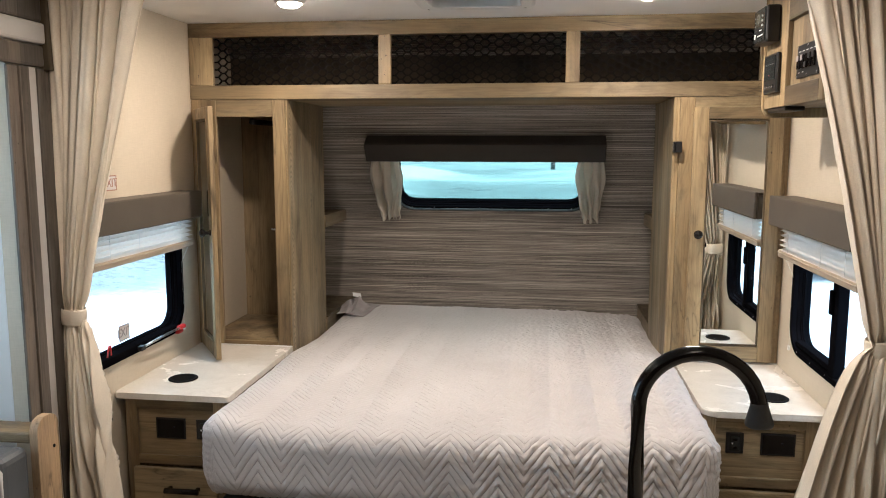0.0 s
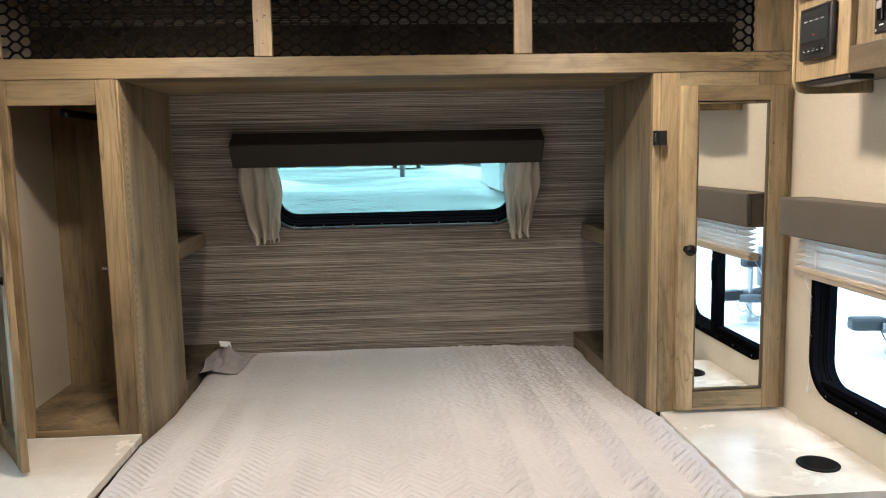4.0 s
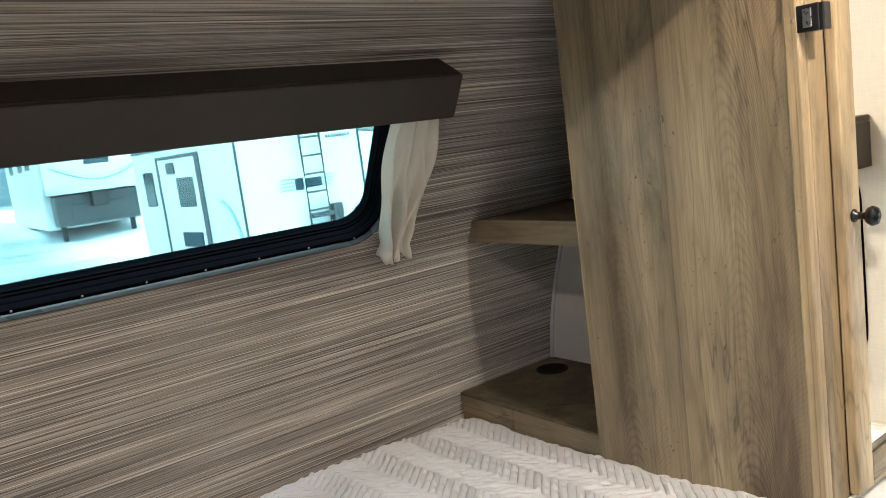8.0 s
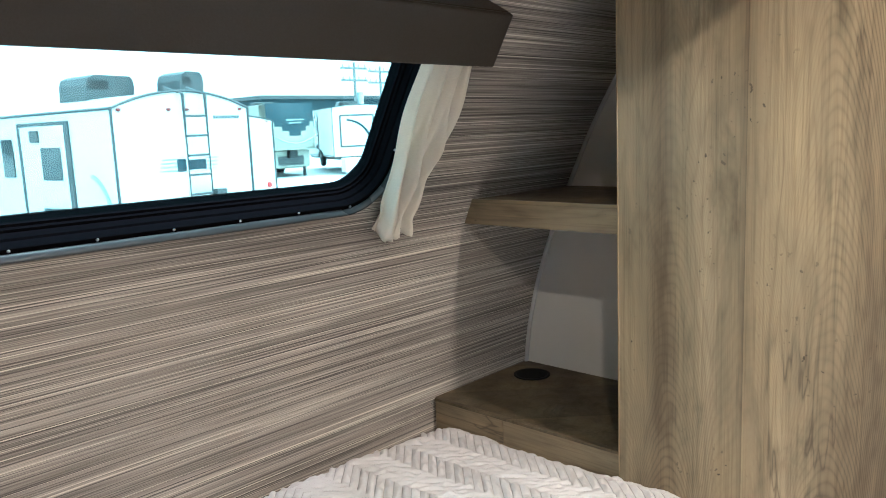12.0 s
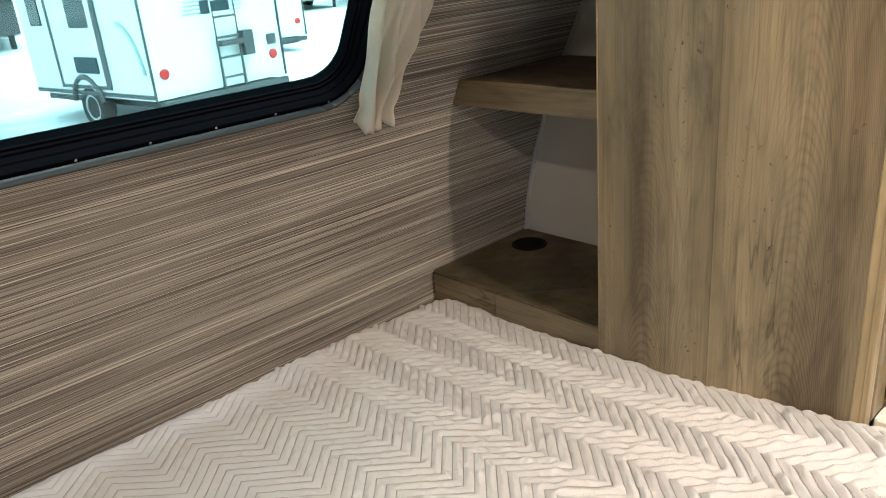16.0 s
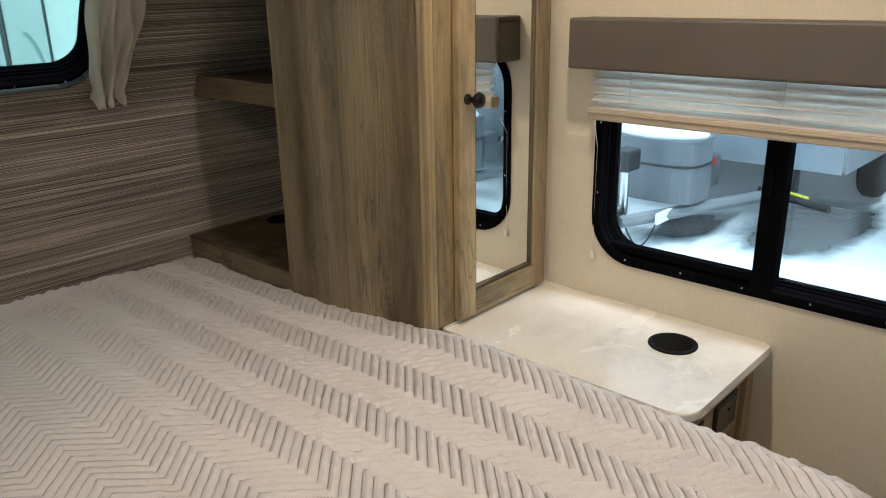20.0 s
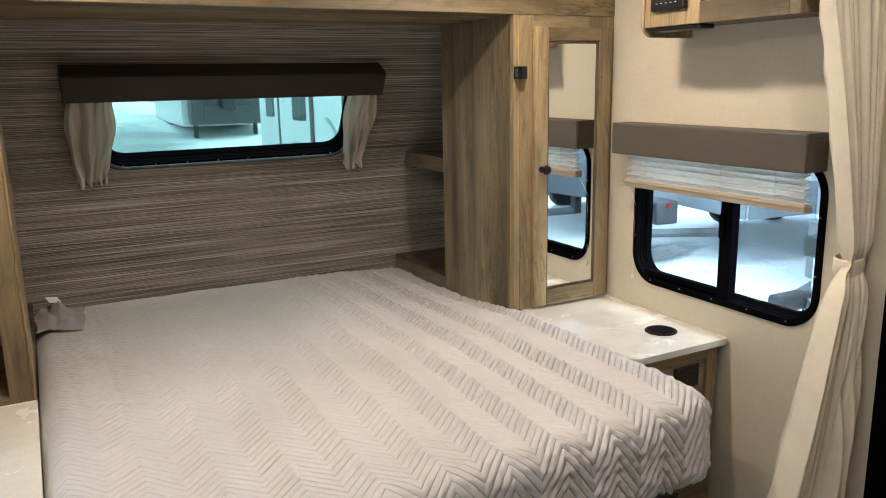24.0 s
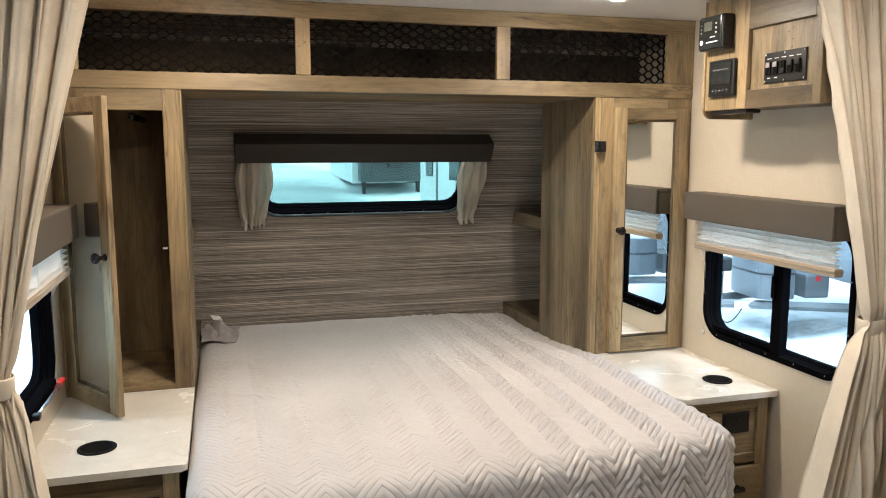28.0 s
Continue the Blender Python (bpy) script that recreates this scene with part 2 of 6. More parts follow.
def grass_paper():
    """Wall covering of fine level threads in greys, browns and pale straw."""
    m, nt, b = shader("grasscloth_paper", (0.2, 0.17, 0.14), 0.62)
    def threads(along, across, detail=2, rough=0.6):
        return noise_tex(nt, coords(nt, (along, across, 1), "UV"), 1.0, detail, rough)
    broad = threads(0.6, 22, 3)
    mid = threads(1.3, 235, 3)
    fine = threads(3.5, 620, 2)
    pale = threads(0.9, 330, 1)
    deep = threads(1.1, 360, 1)
    base = ramp(nt, broad, [(0.3, (0.185, 0.166, 0.148)), (0.5, (0.285, 0.257, 0.228)), (0.72, (0.385, 0.350, 0.310))])
    c = mix(nt, base, ramp(nt, mid, [(0.34, (0.34, 0.33, 0.32)), (0.48, (0.93, 0.93, 0.93)), (0.68, (1.34, 1.31, 1.27))]), 0.95, "MULTIPLY")
    c = mix(nt, c, ramp(nt, fine, [(0.36, (0.42, 0.41, 0.40)), (0.60, (1.30, 1.29, 1.27))]), 0.85, "MULTIPLY")
    c = mix(nt, c, (0.045, 0.038, 0.034), math_node(nt, "MULTIPLY", ramp(nt, deep, [(0.565, (0, 0, 0)), (0.625, (1, 1, 1))]), 0.85))
    stripe = ramp(nt, pale, [(0.615, (0, 0, 0)), (0.655, (1, 1, 1))])
    c = mix(nt, c, (0.70, 0.64, 0.53), math_node(nt, "MULTIPLY", stripe, 0.8))
    nt.links.new(c, b.inputs["Base Color"])
    bump(nt, b, math_node(nt, "ADD", mid, math_node(nt, "MULTIPLY", fine, 0.6)), 0.0006, 0.7)
    return m


PAPER = grass_paper()


def linen_vinyl():
    m, nt, b = shader("cream_linen_vinyl", (0.74, 0.68, 0.59), 0.55)
    v1 = noise_tex(nt, coords(nt, (110, 110, 9)), 3.0, 3, 0.6)
    v2 = noise_tex(nt, coords(nt, (9, 9, 110)), 3.0, 3, 0.6)
    blotch = noise_tex(nt, coords(nt, (1, 1, 1)), 2.5, 3)
    w = math_node(nt, "ADD", v1, v2)
    w2 = math_node(nt, "MULTIPLY", w, 0.5)
    c = ramp(nt, w2, [(0.36, (0.595, 0.522, 0.405)), (0.62, (0.655, 0.578, 0.452))])
    c = mix(nt, c, ramp(nt, blotch, [(0.3, (0.94, 0.93, 0.92)), (0.7, (1, 1, 1))]), 1.0, "MULTIPLY")
    nt.links.new(c, b.inputs["Base Color"])
    bump(nt, b, w2, 0.0005, 0.35)
    return m


WALL = linen_vinyl()
CEILING = plain("white_ceiling_board", (0.80, 0.79, 0.77), 0.55, vary=0.03, relief=0.0002)
# white liner toned down so its colour carries the nook's shade
LINER = plain("shaded_nook_liner", (0.47, 0.45, 0.41), 0.5, vary=0.05)
PIPING = plain("grey_seam_piping", (0.42, 0.41, 0.40), 0.4, vary=0.06)


def stone_top():
    m, nt, b = shader("pale_stone_laminate", (0.72, 0.69, 0.65), 0.22)
    v = coords(nt, (1, 1, 1))
    cloud = noise_tex(nt, v, 5.0, 5, 0.6, 0.8)
    smudge = noise_tex(nt, v, 11.0, 5, 0.7, 1.0)
    speck = noise_tex(nt, v, 220, 2)
    c = ramp(nt, cloud, [(0.3, (0.65, 0.602, 0.525)), (0.5, (0.72, 0.675, 0.597)), (0.8, (0.765, 0.725, 0.652))])
    worn = ramp(nt, noise_tex(nt, v, 2.3, 2), [(0.46, (0, 0, 0)), (0.62, (1, 1, 1))])
    c = mix(nt, c, (0.44, 0.40, 0.34), math_node(nt, "MULTIPLY", ramp(nt, smudge, [(0.50, (0, 0, 0)), (0.66, (0.38, 0.38, 0.38))]), worn))
    c = mix(nt, c, ramp(nt, speck, [(0.25, (0.86, 0.85, 0.83)), (0.5, (1, 1, 1))]), 0.6, "MULTIPLY")
    nt.links.new(c, b.inputs["Base Color"])
    nt.links.new(ramp(nt, cloud, [(0.3, (0.2,) * 3), (0.8, (0.32,) * 3)]), b.inputs["Roughness"])
    return m


STONE = stone_top()


def quilt_cloth():
    """Pale blush polyester quilted in chevrons; the stitch lines follow the same chevrons as the mesh."""
    m, nt, b = shader("blush_quilted_cloth", (0.66, 0.60, 0.575), 0.4)
    tc = nt.nodes.new("ShaderNodeTexCoord")
    sep = nt.nodes.new("ShaderNodeSeparateXYZ")
    nt.links.new(tc.outputs["UV"], sep.inputs[0])
    u, v = sep.outputs[0], sep.outputs[1]
    tri = math_node(nt, "PINGPONG", u, QUILT_HALF)
    q = math_node(nt, "FRACT", math_node(nt, "DIVIDE", math_node(nt, "ADD", v, tri), QUILT_STEP))
    d = math_node(nt, "ABSOLUTE", math_node(nt, "SUBTRACT", q, 0.5))
    stitch = ramp(nt, d, [(0.445, (0, 0, 0)), (0.488, (1, 1, 1))])
    crease = noise_tex(nt, coords(nt, (1, 1, 1)), 55.0, 4, 0.6, 1.2)
    weave = noise_tex(nt, coords(nt, (1, 1, 1)), 900.0, 2)
    soft = noise_tex(nt, coords(nt, (1, 1, 1)), 3.0, 3)
    c = ramp(nt, soft, [(0.3, (0.56, 0.530, 0.522)), (0.7, (0.635, 0.604, 0.596))])
    c = mix(nt, c, (0.31, 0.275, 0.260), math_node(nt, "MULTIPLY", stitch, 0.85))
    nt.links.new(c, b.inputs["Base Color"])
    b.inputs["Sheen Weight"].default_value = 0.05
    rumple = noise_tex(nt, coords(nt, (1, 1, 1)), 130.0, 3, 0.6, 0.8)
    crease = math_node(nt, "ADD", crease, math_node(nt, "MULTIPLY", rumple, 0.55))
    h = math_node(nt, "ADD", math_node(nt, "MULTIPLY", crease, 1.0), math_node(nt, "MULTIPLY", stitch, -0.9))
    h = math_node(nt, "ADD", h, math_node(nt, "MULTIPLY", weave, 0.12))
    bump(nt, b, h, 0.0026, 0.85)
    return m


QUILT_HALF, QUILT_STEP = 0.0705, 0.0238
QUILT = quilt_cloth()


def cloth(name, base, rough=0.8, weave=700.0):
    m, nt, b = shader(name, base, rough)
    a = noise_tex(nt, coords(nt, (1, 1, 0.12)), weave * 1.8, 2)
    c = noise_tex(nt, coords(nt, (0.12, 0.12, 1)), weave * 1.8, 2)
    big = noise_tex(nt, coords(nt, (1, 1, 1)), 9.0, 4, 0.6)
    w = math_node(nt, "MULTIPLY", math_node(nt, "ADD", a, c), 0.5)
    col = ramp(nt, w, [(0.35, tuple(x * 0.90 for x in base)), (0.65, tuple(min(1, x * 1.06) for x in base))])
    col = mix(nt, col, ramp(nt, big, [(0.3, (0.88, 0.87, 0.86)), (0.7, (1.04, 1.03, 1.02))]), 1.0, "MULTIPLY")
    nt.links.new(col, b.inputs["Base Color"])
    b.inputs["Sheen Weight"].default_value = 0.2
    bump(nt, b, math_node(nt, "ADD", w, math_node(nt, "MULTIPLY", big, 1.5)), 0.0012, 0.6)
    return m


def let_light_through(m, share, tint):
    """Thin cloth: part of the light passes and scatters behind it."""
    nt = m.node_tree
    b = nt.nodes["Principled BSDF"]
    out = nt.nodes["Material Output"]
    tl = nt.nodes.new("ShaderNodeBsdfTranslucent")
    tl.inputs[0].default_value = (*tint, 1)
    mx = nt.nodes.new("ShaderNodeMixShader")
    mx.inputs[0].default_value = share
    nt.links.new(b.outputs[0], mx.inputs[1])
    nt.links.new(tl.outputs[0], mx.inputs[2])
    nt.links.new(mx.outputs[0], out.inputs[0])
    return m


DRAPE = cloth("beige_drape_cloth", (0.81, 0.72, 0.58))
SHEER = let_light_through(cloth("pale_curtain_cloth", (0.74, 0.69, 0.60)), 0.36, (0.80, 0.78, 0.70))
VALANCE = plain("dark_brown_valance_vinyl", (0.030, 0.026, 0.022), 0.6, vary=0.08, scale=60, relief=0.0003, spec=0.3)
VALANCE_SIDE = plain("taupe_valance_vinyl", (0.088, 0.073, 0.056), 0.55, vary=0.06, scale=60, relief=0.0003)
GREY_CLOTH = cloth("grey_lilac_cloth", (0.33, 0.30, 0.30))
SEAT_VINYL = plain("grey_seat_vinyl", (0.12, 0.13, 0.14), 0.45, vary=0.15, relief=0.0006)
PIPE_WHITE = plain("white_seat_piping", (0.7, 0.69, 0.67), 0.5)

def smooth_paint(name, base, rough, spec=0.5, metal=0.0):
    """Even paint or moulded plastic with only slow changes of gloss."""
    m, nt, b = shader(name, base, rough, metal, spec)
    slow = noise_tex(nt, coords(nt, (1, 1, 1)), 6.0, 2)
    nt.links.new(ramp(nt, slow, [(0.3, (rough * 0.9,) * 3), (0.7, (rough * 1.12,) * 3)]), b.inputs["Roughness"])
    return m


BLACK = smooth_paint("black_plastic", (0.010, 0.010, 0.011), 0.35, 0.4)
BLACK_FRAME = smooth_paint("black_window_frame", (0.004, 0.004, 0.005), 0.8, 0.0)
# blue-grey base puts the sky's sheen into the glossy black lip
FRAME_LIP = smooth_paint("glossy_frame_lip", (0.030, 0.038, 0.042), 0.28, 0.5)
BLACK_CUP = plain("matt_black_cup", (0.006, 0.006, 0.006), 0.75, vary=0.2, relief=0, spec=0.15)
BLACK_METAL = smooth_paint("oil_rubbed_black_metal", (0.006, 0.005, 0.005), 0.16, 0.35)
EXPANDED = plain("black_expanded_metal", (0.007, 0.006, 0.005), 0.75, 0.0, vary=0.2, spec=0.04)
CHROME = plain("brushed_steel", (0.55, 0.55, 0.55), 0.28, 1.0, vary=0.08)
RED = plain("red_lever_plastic", (0.55, 0.03, 0.025), 0.35, vary=0.1)
GREY_PRINT = plain("grey_print", (0.30, 0.27, 0.27), 0.6, vary=0.05, relief=0)
RED_PRINT = plain("red_print", (0.36, 0.19, 0.14), 0.6, vary=0.05, relief=0)
WHITE_PRINT = plain("white_print", (0.75, 0.75, 0.75), 0.5, vary=0.03, relief=0)
STICKER = plain("clear_white_sticker", (0.62, 0.58, 0.56), 0.4, vary=0.04, relief=0)
WHITE_PLASTIC = plain("white_plastic", (0.72, 0.72, 0.70), 0.35, vary=0.04)
RAIL = plain("cream_blind_rail", (0.40, 0.33, 0.245), 0.45, vary=0.06)
SHADE = let_light_through(cloth("white_pleated_shade", (0.80, 0.78, 0.75), 0.7, 900.0), 0.48, (0.95, 0.89, 0.83))
HATCH_LID = let_light_through(smooth_paint("smoky_hatch_plastic", (0.22, 0.25, 0.235), 0.35), 0.35, (0.20, 0.24, 0.22))
SCREEN = plain("dark_display_glass", (0.02, 0.022, 0.022), 0.12, vary=0.1, relief=0)
LCD = plain("olive_display", (0.10, 0.105, 0.085), 0.25, vary=0.05, relief=0)
FLOOR_PLANK = wood("grey_vinyl_plank", 1, 0.8, (0.14, 0.12, 0.10), (0.24, 0.21, 0.18), (0.31, 0.28, 0.25))
BED_BASE = plain("black_bed_frame", (0.015, 0.015, 0.016), 0.6, vary=0.2)

MIRROR, mt, mb = shader("silver_mirror", (0.86, 0.88, 0.87), 0.015, 1.0)


def tinted_glass(name, tint):
    m = bpy.data.materials.new(name)
    m.use_nodes = True
    nt = m.node_tree
    nt.nodes.clear()
    out = nt.nodes.new("ShaderNodeOutputMaterial")
    tr = nt.nodes.new("ShaderNodeBsdfTransparent")
    tr.inputs[0].default_value = (*tint, 1)
    gl = nt.nodes.new("ShaderNodeBsdfGlossy")
    gl.inputs["Roughness"].default_value = 0.02
    mx = nt.nodes.new("ShaderNodeMixShader")
    mx.inputs[0].default_value = 0.035
    nt.links.new(tr.outputs[0], mx.inputs[1])
    nt.links.new(gl.outputs[0], mx.inputs[2])
    nt.links.new(mx.outputs[0], out.inputs[0])
    return m


GLASS_REAR = tinted_glass("green_tinted_glass", (0.44, 0.565, 0.525))
GLASS_SIDE = tinted_glass("blue_grey_tinted_glass", (0.68, 0.76, 0.77))

def lit_lens(name, strength):
    m, nt, b = shader(name, (0.8, 0.78, 0.74), 0.4)
    b.inputs["Emission Color"].default_value = (1.0, 0.775, 0.53, 1)
    b.inputs["Emission Strength"].default_value = strength
    return m


GLOW = lit_lens("lit_bedroom_lens", 45.0)
# lens of the unseen pucks added over the lounge
GLOW_UNSEEN = lit_lens("unseen_lounge_lens", 18.0)

# ---- building blocks ----
def thing(name, label, category, at=(0, 0, 0), group="", kind=""):
    e = new(name)
    e.empty_display_size = 0.1
    e.location = at
    return tagged(e, label, category, group, kind)


def finish(name, bm, material, smooth=False, weld=0.0):
    if weld:
        bmesh.ops.remove_doubles(bm, verts=bm.verts, dist=weld)
    bmesh.ops.recalc_face_normals(bm, faces=bm.faces)
    me = bpy.data.meshes.new(name)
    bm.to_mesh(me)
    bm.free()
    for p in me.polygons:
        p.use_smooth = smooth
    me.materials.append(material)
    return new(name, me)


def part(name, bm, material, parent, label="", smooth=False):
    ob = finish(name, bm, material, smooth)
    ob.parent = parent
    if parent.parent is None:
        ob.matrix_parent_inverse = Matrix.Translation(-Vector(parent.location))
    return tagged(ob, label)


def structure(name, bm, material, label, category, smooth=False):
    return tagged(finish(name, bm, material, smooth), label, category, "", "structure")


def box(bm, x0, x1, y0, y1, z0, z1, r=0.0, seg=2, m=None):
    mat = Matrix.Translation(((x0 + x1) / 2, (y0 + y1) / 2, (z0 + z1) / 2)) @ Matrix.Diagonal((abs(x1 - x0), abs(y1 - y0), abs(z1 - z0), 1))
    if m is not None:
        mat = m @ mat
    vs = bmesh.ops.create_cube(bm, size=1.0, matrix=mat)["verts"]
    if r > 0:
        es = list({e for v in vs for e in v.link_edges})
        bmesh.ops.bevel(bm, geom=es, offset=r, segments=seg, affect="EDGES", profile=0.5)
    return bm


def B():
    return bmesh.new()


def boxed(*a, **k):
    return box(bmesh.new(), *a, **k)


def tube(bm, points, r, seg=10, closed_ends=True, radii=None):
    pts = [Vector(p) for p in points]
    rings = []
    up = Vector((0, 0, 1))
    for i, p in enumerate(pts):
        d = (pts[min(i + 1, len(pts) - 1)] - pts[max(i - 1, 0)]).normalized()
        a = d.cross(up)
        if a.length < 1e-3:
            a = d.cross(Vector((0, 1, 0)))
        a.normalize()
        b = d.cross(a).normalized()
        rr = radii[i] if radii else r
        rings.append([bm.verts.new(p + rr * (math.cos(t) * a + math.sin(t) * b)) for t in [2 * math.pi * k / seg for k in range(seg)]])
    for r0, r1 in zip(rings, rings[1:]):
        for k in range(seg):
            bm.faces.new((r0[k], r0[(k + 1) % seg], r1[(k + 1) % seg], r1[k]))
    if closed_ends:
        bm.faces.new(rings[0])
        bm.faces.new(list(reversed(rings[-1])))
    return bm


def lathe(bm, profile, m, seg=24):
    """Turns (radius, height) pairs round the z axis of the pose m."""
    rings = []
    for r, h in profile:
        rings.append([bm.verts.new(m @ Vector((max(r, 1e-4) * math.cos(2 * math.pi * k / seg), max(r, 1e-4) * math.sin(2 * math.pi * k / seg), h))) for k in range(seg)])
    for r0, r1 in zip(rings, rings[1:]):
        for k in range(seg):
            bm.faces.new((r0[k], r0[(k + 1) % seg], r1[(k + 1) % seg], r1[k]))
    bm.faces.new(rings[0])
    bm.faces.new(list(reversed(rings[-1])))
    return bm


def rounded(w, h, r, seg=8):
    """The outline of a rounded rectangle round the origin."""
    out = []
    for cx, cy, a0 in ((w / 2 - r, h / 2 - r, 0), (-w / 2 + r, h / 2 - r, 90), (-w / 2 + r, -h / 2 + r, 180), (w / 2 - r, -h / 2 + r, 270)):
        for k in range(seg + 1):
            a = radians(a0 + 90 * k / seg)
            out.append((cx + r * math.cos(a), cy + r * math.sin(a)))
    return out


def slab(bm, outline, z0, z1, m=Matrix.Identity(4)):
    lo = [bm.verts.new(m @ Vector((x, y, z0))) for x, y in outline]
    hi = [bm.verts.new(m @ Vector((x, y, z1))) for x, y in outline]
    n = len(lo)
    for k in range(n):
        bm.faces.new((lo[k], lo[(k + 1) % n], hi[(k + 1) % n], hi[k]))
    bm.faces.new(list(reversed(lo)))
    bm.faces.new(hi)
    return bm


def ring(bm, sections, m):
    """Joins closed outlines [(points, z), ...] of equal length into a closed ring of faces."""
    loops = [[bm.verts.new(m @ Vector((x, y, z))) for x, y in pts] for pts, z in sections]
    n = len(loops[0])
    for a, b in zip(loops, loops[1:] + loops[:1]):
        for k in range(n):
            bm.faces.new((a[k], a[(k + 1) % n], b[(k + 1) % n], b[k]))
    return bm


def cut(ob, *cutters):
    """Cuts holes into ob and drops the cutting bodies."""
    for c in cutters:
        mod = ob.modifiers.new("hole", "BOOLEAN")
        mod.operation = "DIFFERENCE"
        mod.solver = "EXACT"
        mod.object = c
        bpy.context.view_layer.update()
        me = bpy.data.meshes.new_from_object(ob.evaluated_get(bpy.context.evaluated_depsgraph_get()))
        ob.modifiers.clear()
        old = ob.data
        ob.data = me
        bpy.data.meshes.remove(old)
        bpy.data.objects.remove(c)
    return ob


def grid_mesh(name, P, material, uv=None, keep=None, smooth=True):
    """A sheet from an array of points (rows, columns, 3)."""
    n, k = P.shape[:2]
    idx = np.arange(n * k).reshape(n, k)
    q = np.stack([idx[:-1, :-1], idx[:-1, 1:], idx[1:, 1:], idx[1:, :-1]], -1).reshape(-1, 4)
    if keep is not None:
        q = q[keep.reshape(-1)]
    me = bpy.data.meshes.new(name)
    me.vertices.add(n * k)
    me.vertices.foreach_set("co", P.reshape(-1).astype(np.float32))
    me.loops.add(len(q) * 4)
    me.loops.foreach_set("vertex_index", q.reshape(-1).astype(np.int32))
    me.polygons.add(len(q))
    me.polygons.foreach_set("loop_start", np.arange(0, len(q) * 4, 4, dtype=np.int32))
    me.polygons.foreach_set("use_smooth", np.full(len(q), smooth))
    if uv is not None:
        layer = me.uv_layers.new(name="UVMap")
        layer.data.foreach_set("uv", uv.reshape(-1, 2)[q.reshape(-1)].reshape(-1).astype(np.float32))
    me.update(calc_edges=True)
    me.validate()
    me.materials.append(material)
    return new(name, me)


def adopt(ob, parent, label=""):
    ob.parent = parent
    if parent.parent is None:
        ob.matrix_parent_inverse = Matrix.Translation(-Vector(parent.location))
    return tagged(ob, label)


def text_mesh(name, body, size, m, material, parent, depth=0.0006):
    cu = bpy.data.curves.new(name, "FONT")
    cu.body = body
    cu.size = size
    cu.align_x = "CENTER"
    cu.align_y = "CENTER"
    cu.extrude = depth
    tmp = bpy.data.objects.new(name, cu)
    scene.collection.objects.link(tmp)
    bpy.context.view_layer.update()
    me = bpy.data.meshes.new_from_object(tmp.evaluated_get(bpy.context.evaluated_depsgraph_get()))
    bpy.data.objects.remove(tmp)
    me.transform(m)
    me.materials.clear()
    me.materials.append(material)
    return adopt(new(name, me), parent)

# ---- the shell ----
HALF = 1.14          # half the inner width
FACE = 3.0           # front of the built-in cabinets
BACK = -1.6          # the far end behind the walk
PROF_Z = [-0.1, 0.50, 0.69, 0.80, 0.93, 1.06, 1.17, 1.29, 1.375, 1.455, 1.53, 1.66, 2.02]
PROF_Y = [4.012, 4.012, 4.010, 3.995, 3.962, 3.914, 3.863, 3.806, 3.758, 3.706, 3.653, 3.560, 3.29]


def nose(z):
    return float(np.interp(z, PROF_Z, PROF_Y))


floor = structure("floor", boxed(-HALF - 0.05, HALF + 0.05, BACK, 4.05, -0.05, 0.0), FLOOR_PLANK, "grey wood-look vinyl floor of the trailer", "floor")
ceil_ob = structure("ceiling", boxed(-HALF - 0.05, HALF + 0.05, BACK, 3.35, CEIL, CEIL + 0.05), CEILING, "plain white ceiling panel", "ceiling")
# unseen closing wall; dark oak is picked to weaken bounced light
structure("wall_aft", boxed(-HALF - 0.05, HALF + 0.05, BACK - 0.05, BACK, 0, CEIL), WOOD_V, "unseen wall closing the living end, oak to cut bounced light", "wall")


def side_window_cut(side, y0, y1, z0, z1, r):
    w, h = y1 - y0, z1 - z0
    m = Matrix.Translation((side * HALF, (y0 + y1) / 2, (z0 + z1) / 2)) @ Matrix(((0, 0, 1, 0), (1, 0, 0, 0), (0, 1, 0, 0), (0, 0, 0, 1)))
    return finish("cutter", slab(B(), rounded(w + 0.04, h + 0.04, r + 0.02, 8), -0.2, 0.2, m), BLACK)


WIN = dict(y0=2.170, y1=2.838, z0=0.803, z1=1.225, r=0.075)
def side_shell(side):
    """A side wall cut to the curve of the nose."""
    zz = list(np.linspace(0.0, CEIL, 40))
    pts = [(BACK, 0.0)] + [(nose(z) + 0.03, z) for z in zz] + [(BACK, CEIL)]
    bm = B()
    xa, xb = side * HALF, side * (HALF + 0.045)
    lo = [bm.verts.new((xa, y, z)) for y, z in pts]
    hi = [bm.verts.new((xb, y, z)) for y, z in pts]
    n = len(pts)
    for a in range(n):
        bm.faces.new((lo[a], lo[(a + 1) % n], hi[(a + 1) % n], hi[a]))
    bm.faces.new(lo)
    bm.faces.new(list(reversed(hi)))
    return bm


wall_r = structure("wall_right", side_shell(1), WALL, "cream linen-textured vinyl side wall", "wall")
DOOR = (1.30, 1.955, 0.03, 1.80)
cut(wall_r, side_window_cut(1, WIN["y0"], WIN["y1"], WIN["z0"], WIN["z1"], WIN["r"]),
    finish("cutter", boxed(HALF - 0.1, HALF + 0.2, DOOR[0], DOOR[1], DOOR[2], DOOR[3]), BLACK))
wall_l = structure("wall_left", side_shell(-1), WALL, "cream linen-textured vinyl side wall", "wall")
SLIDE = (0.15, 1.94, 0.12, 1.80)
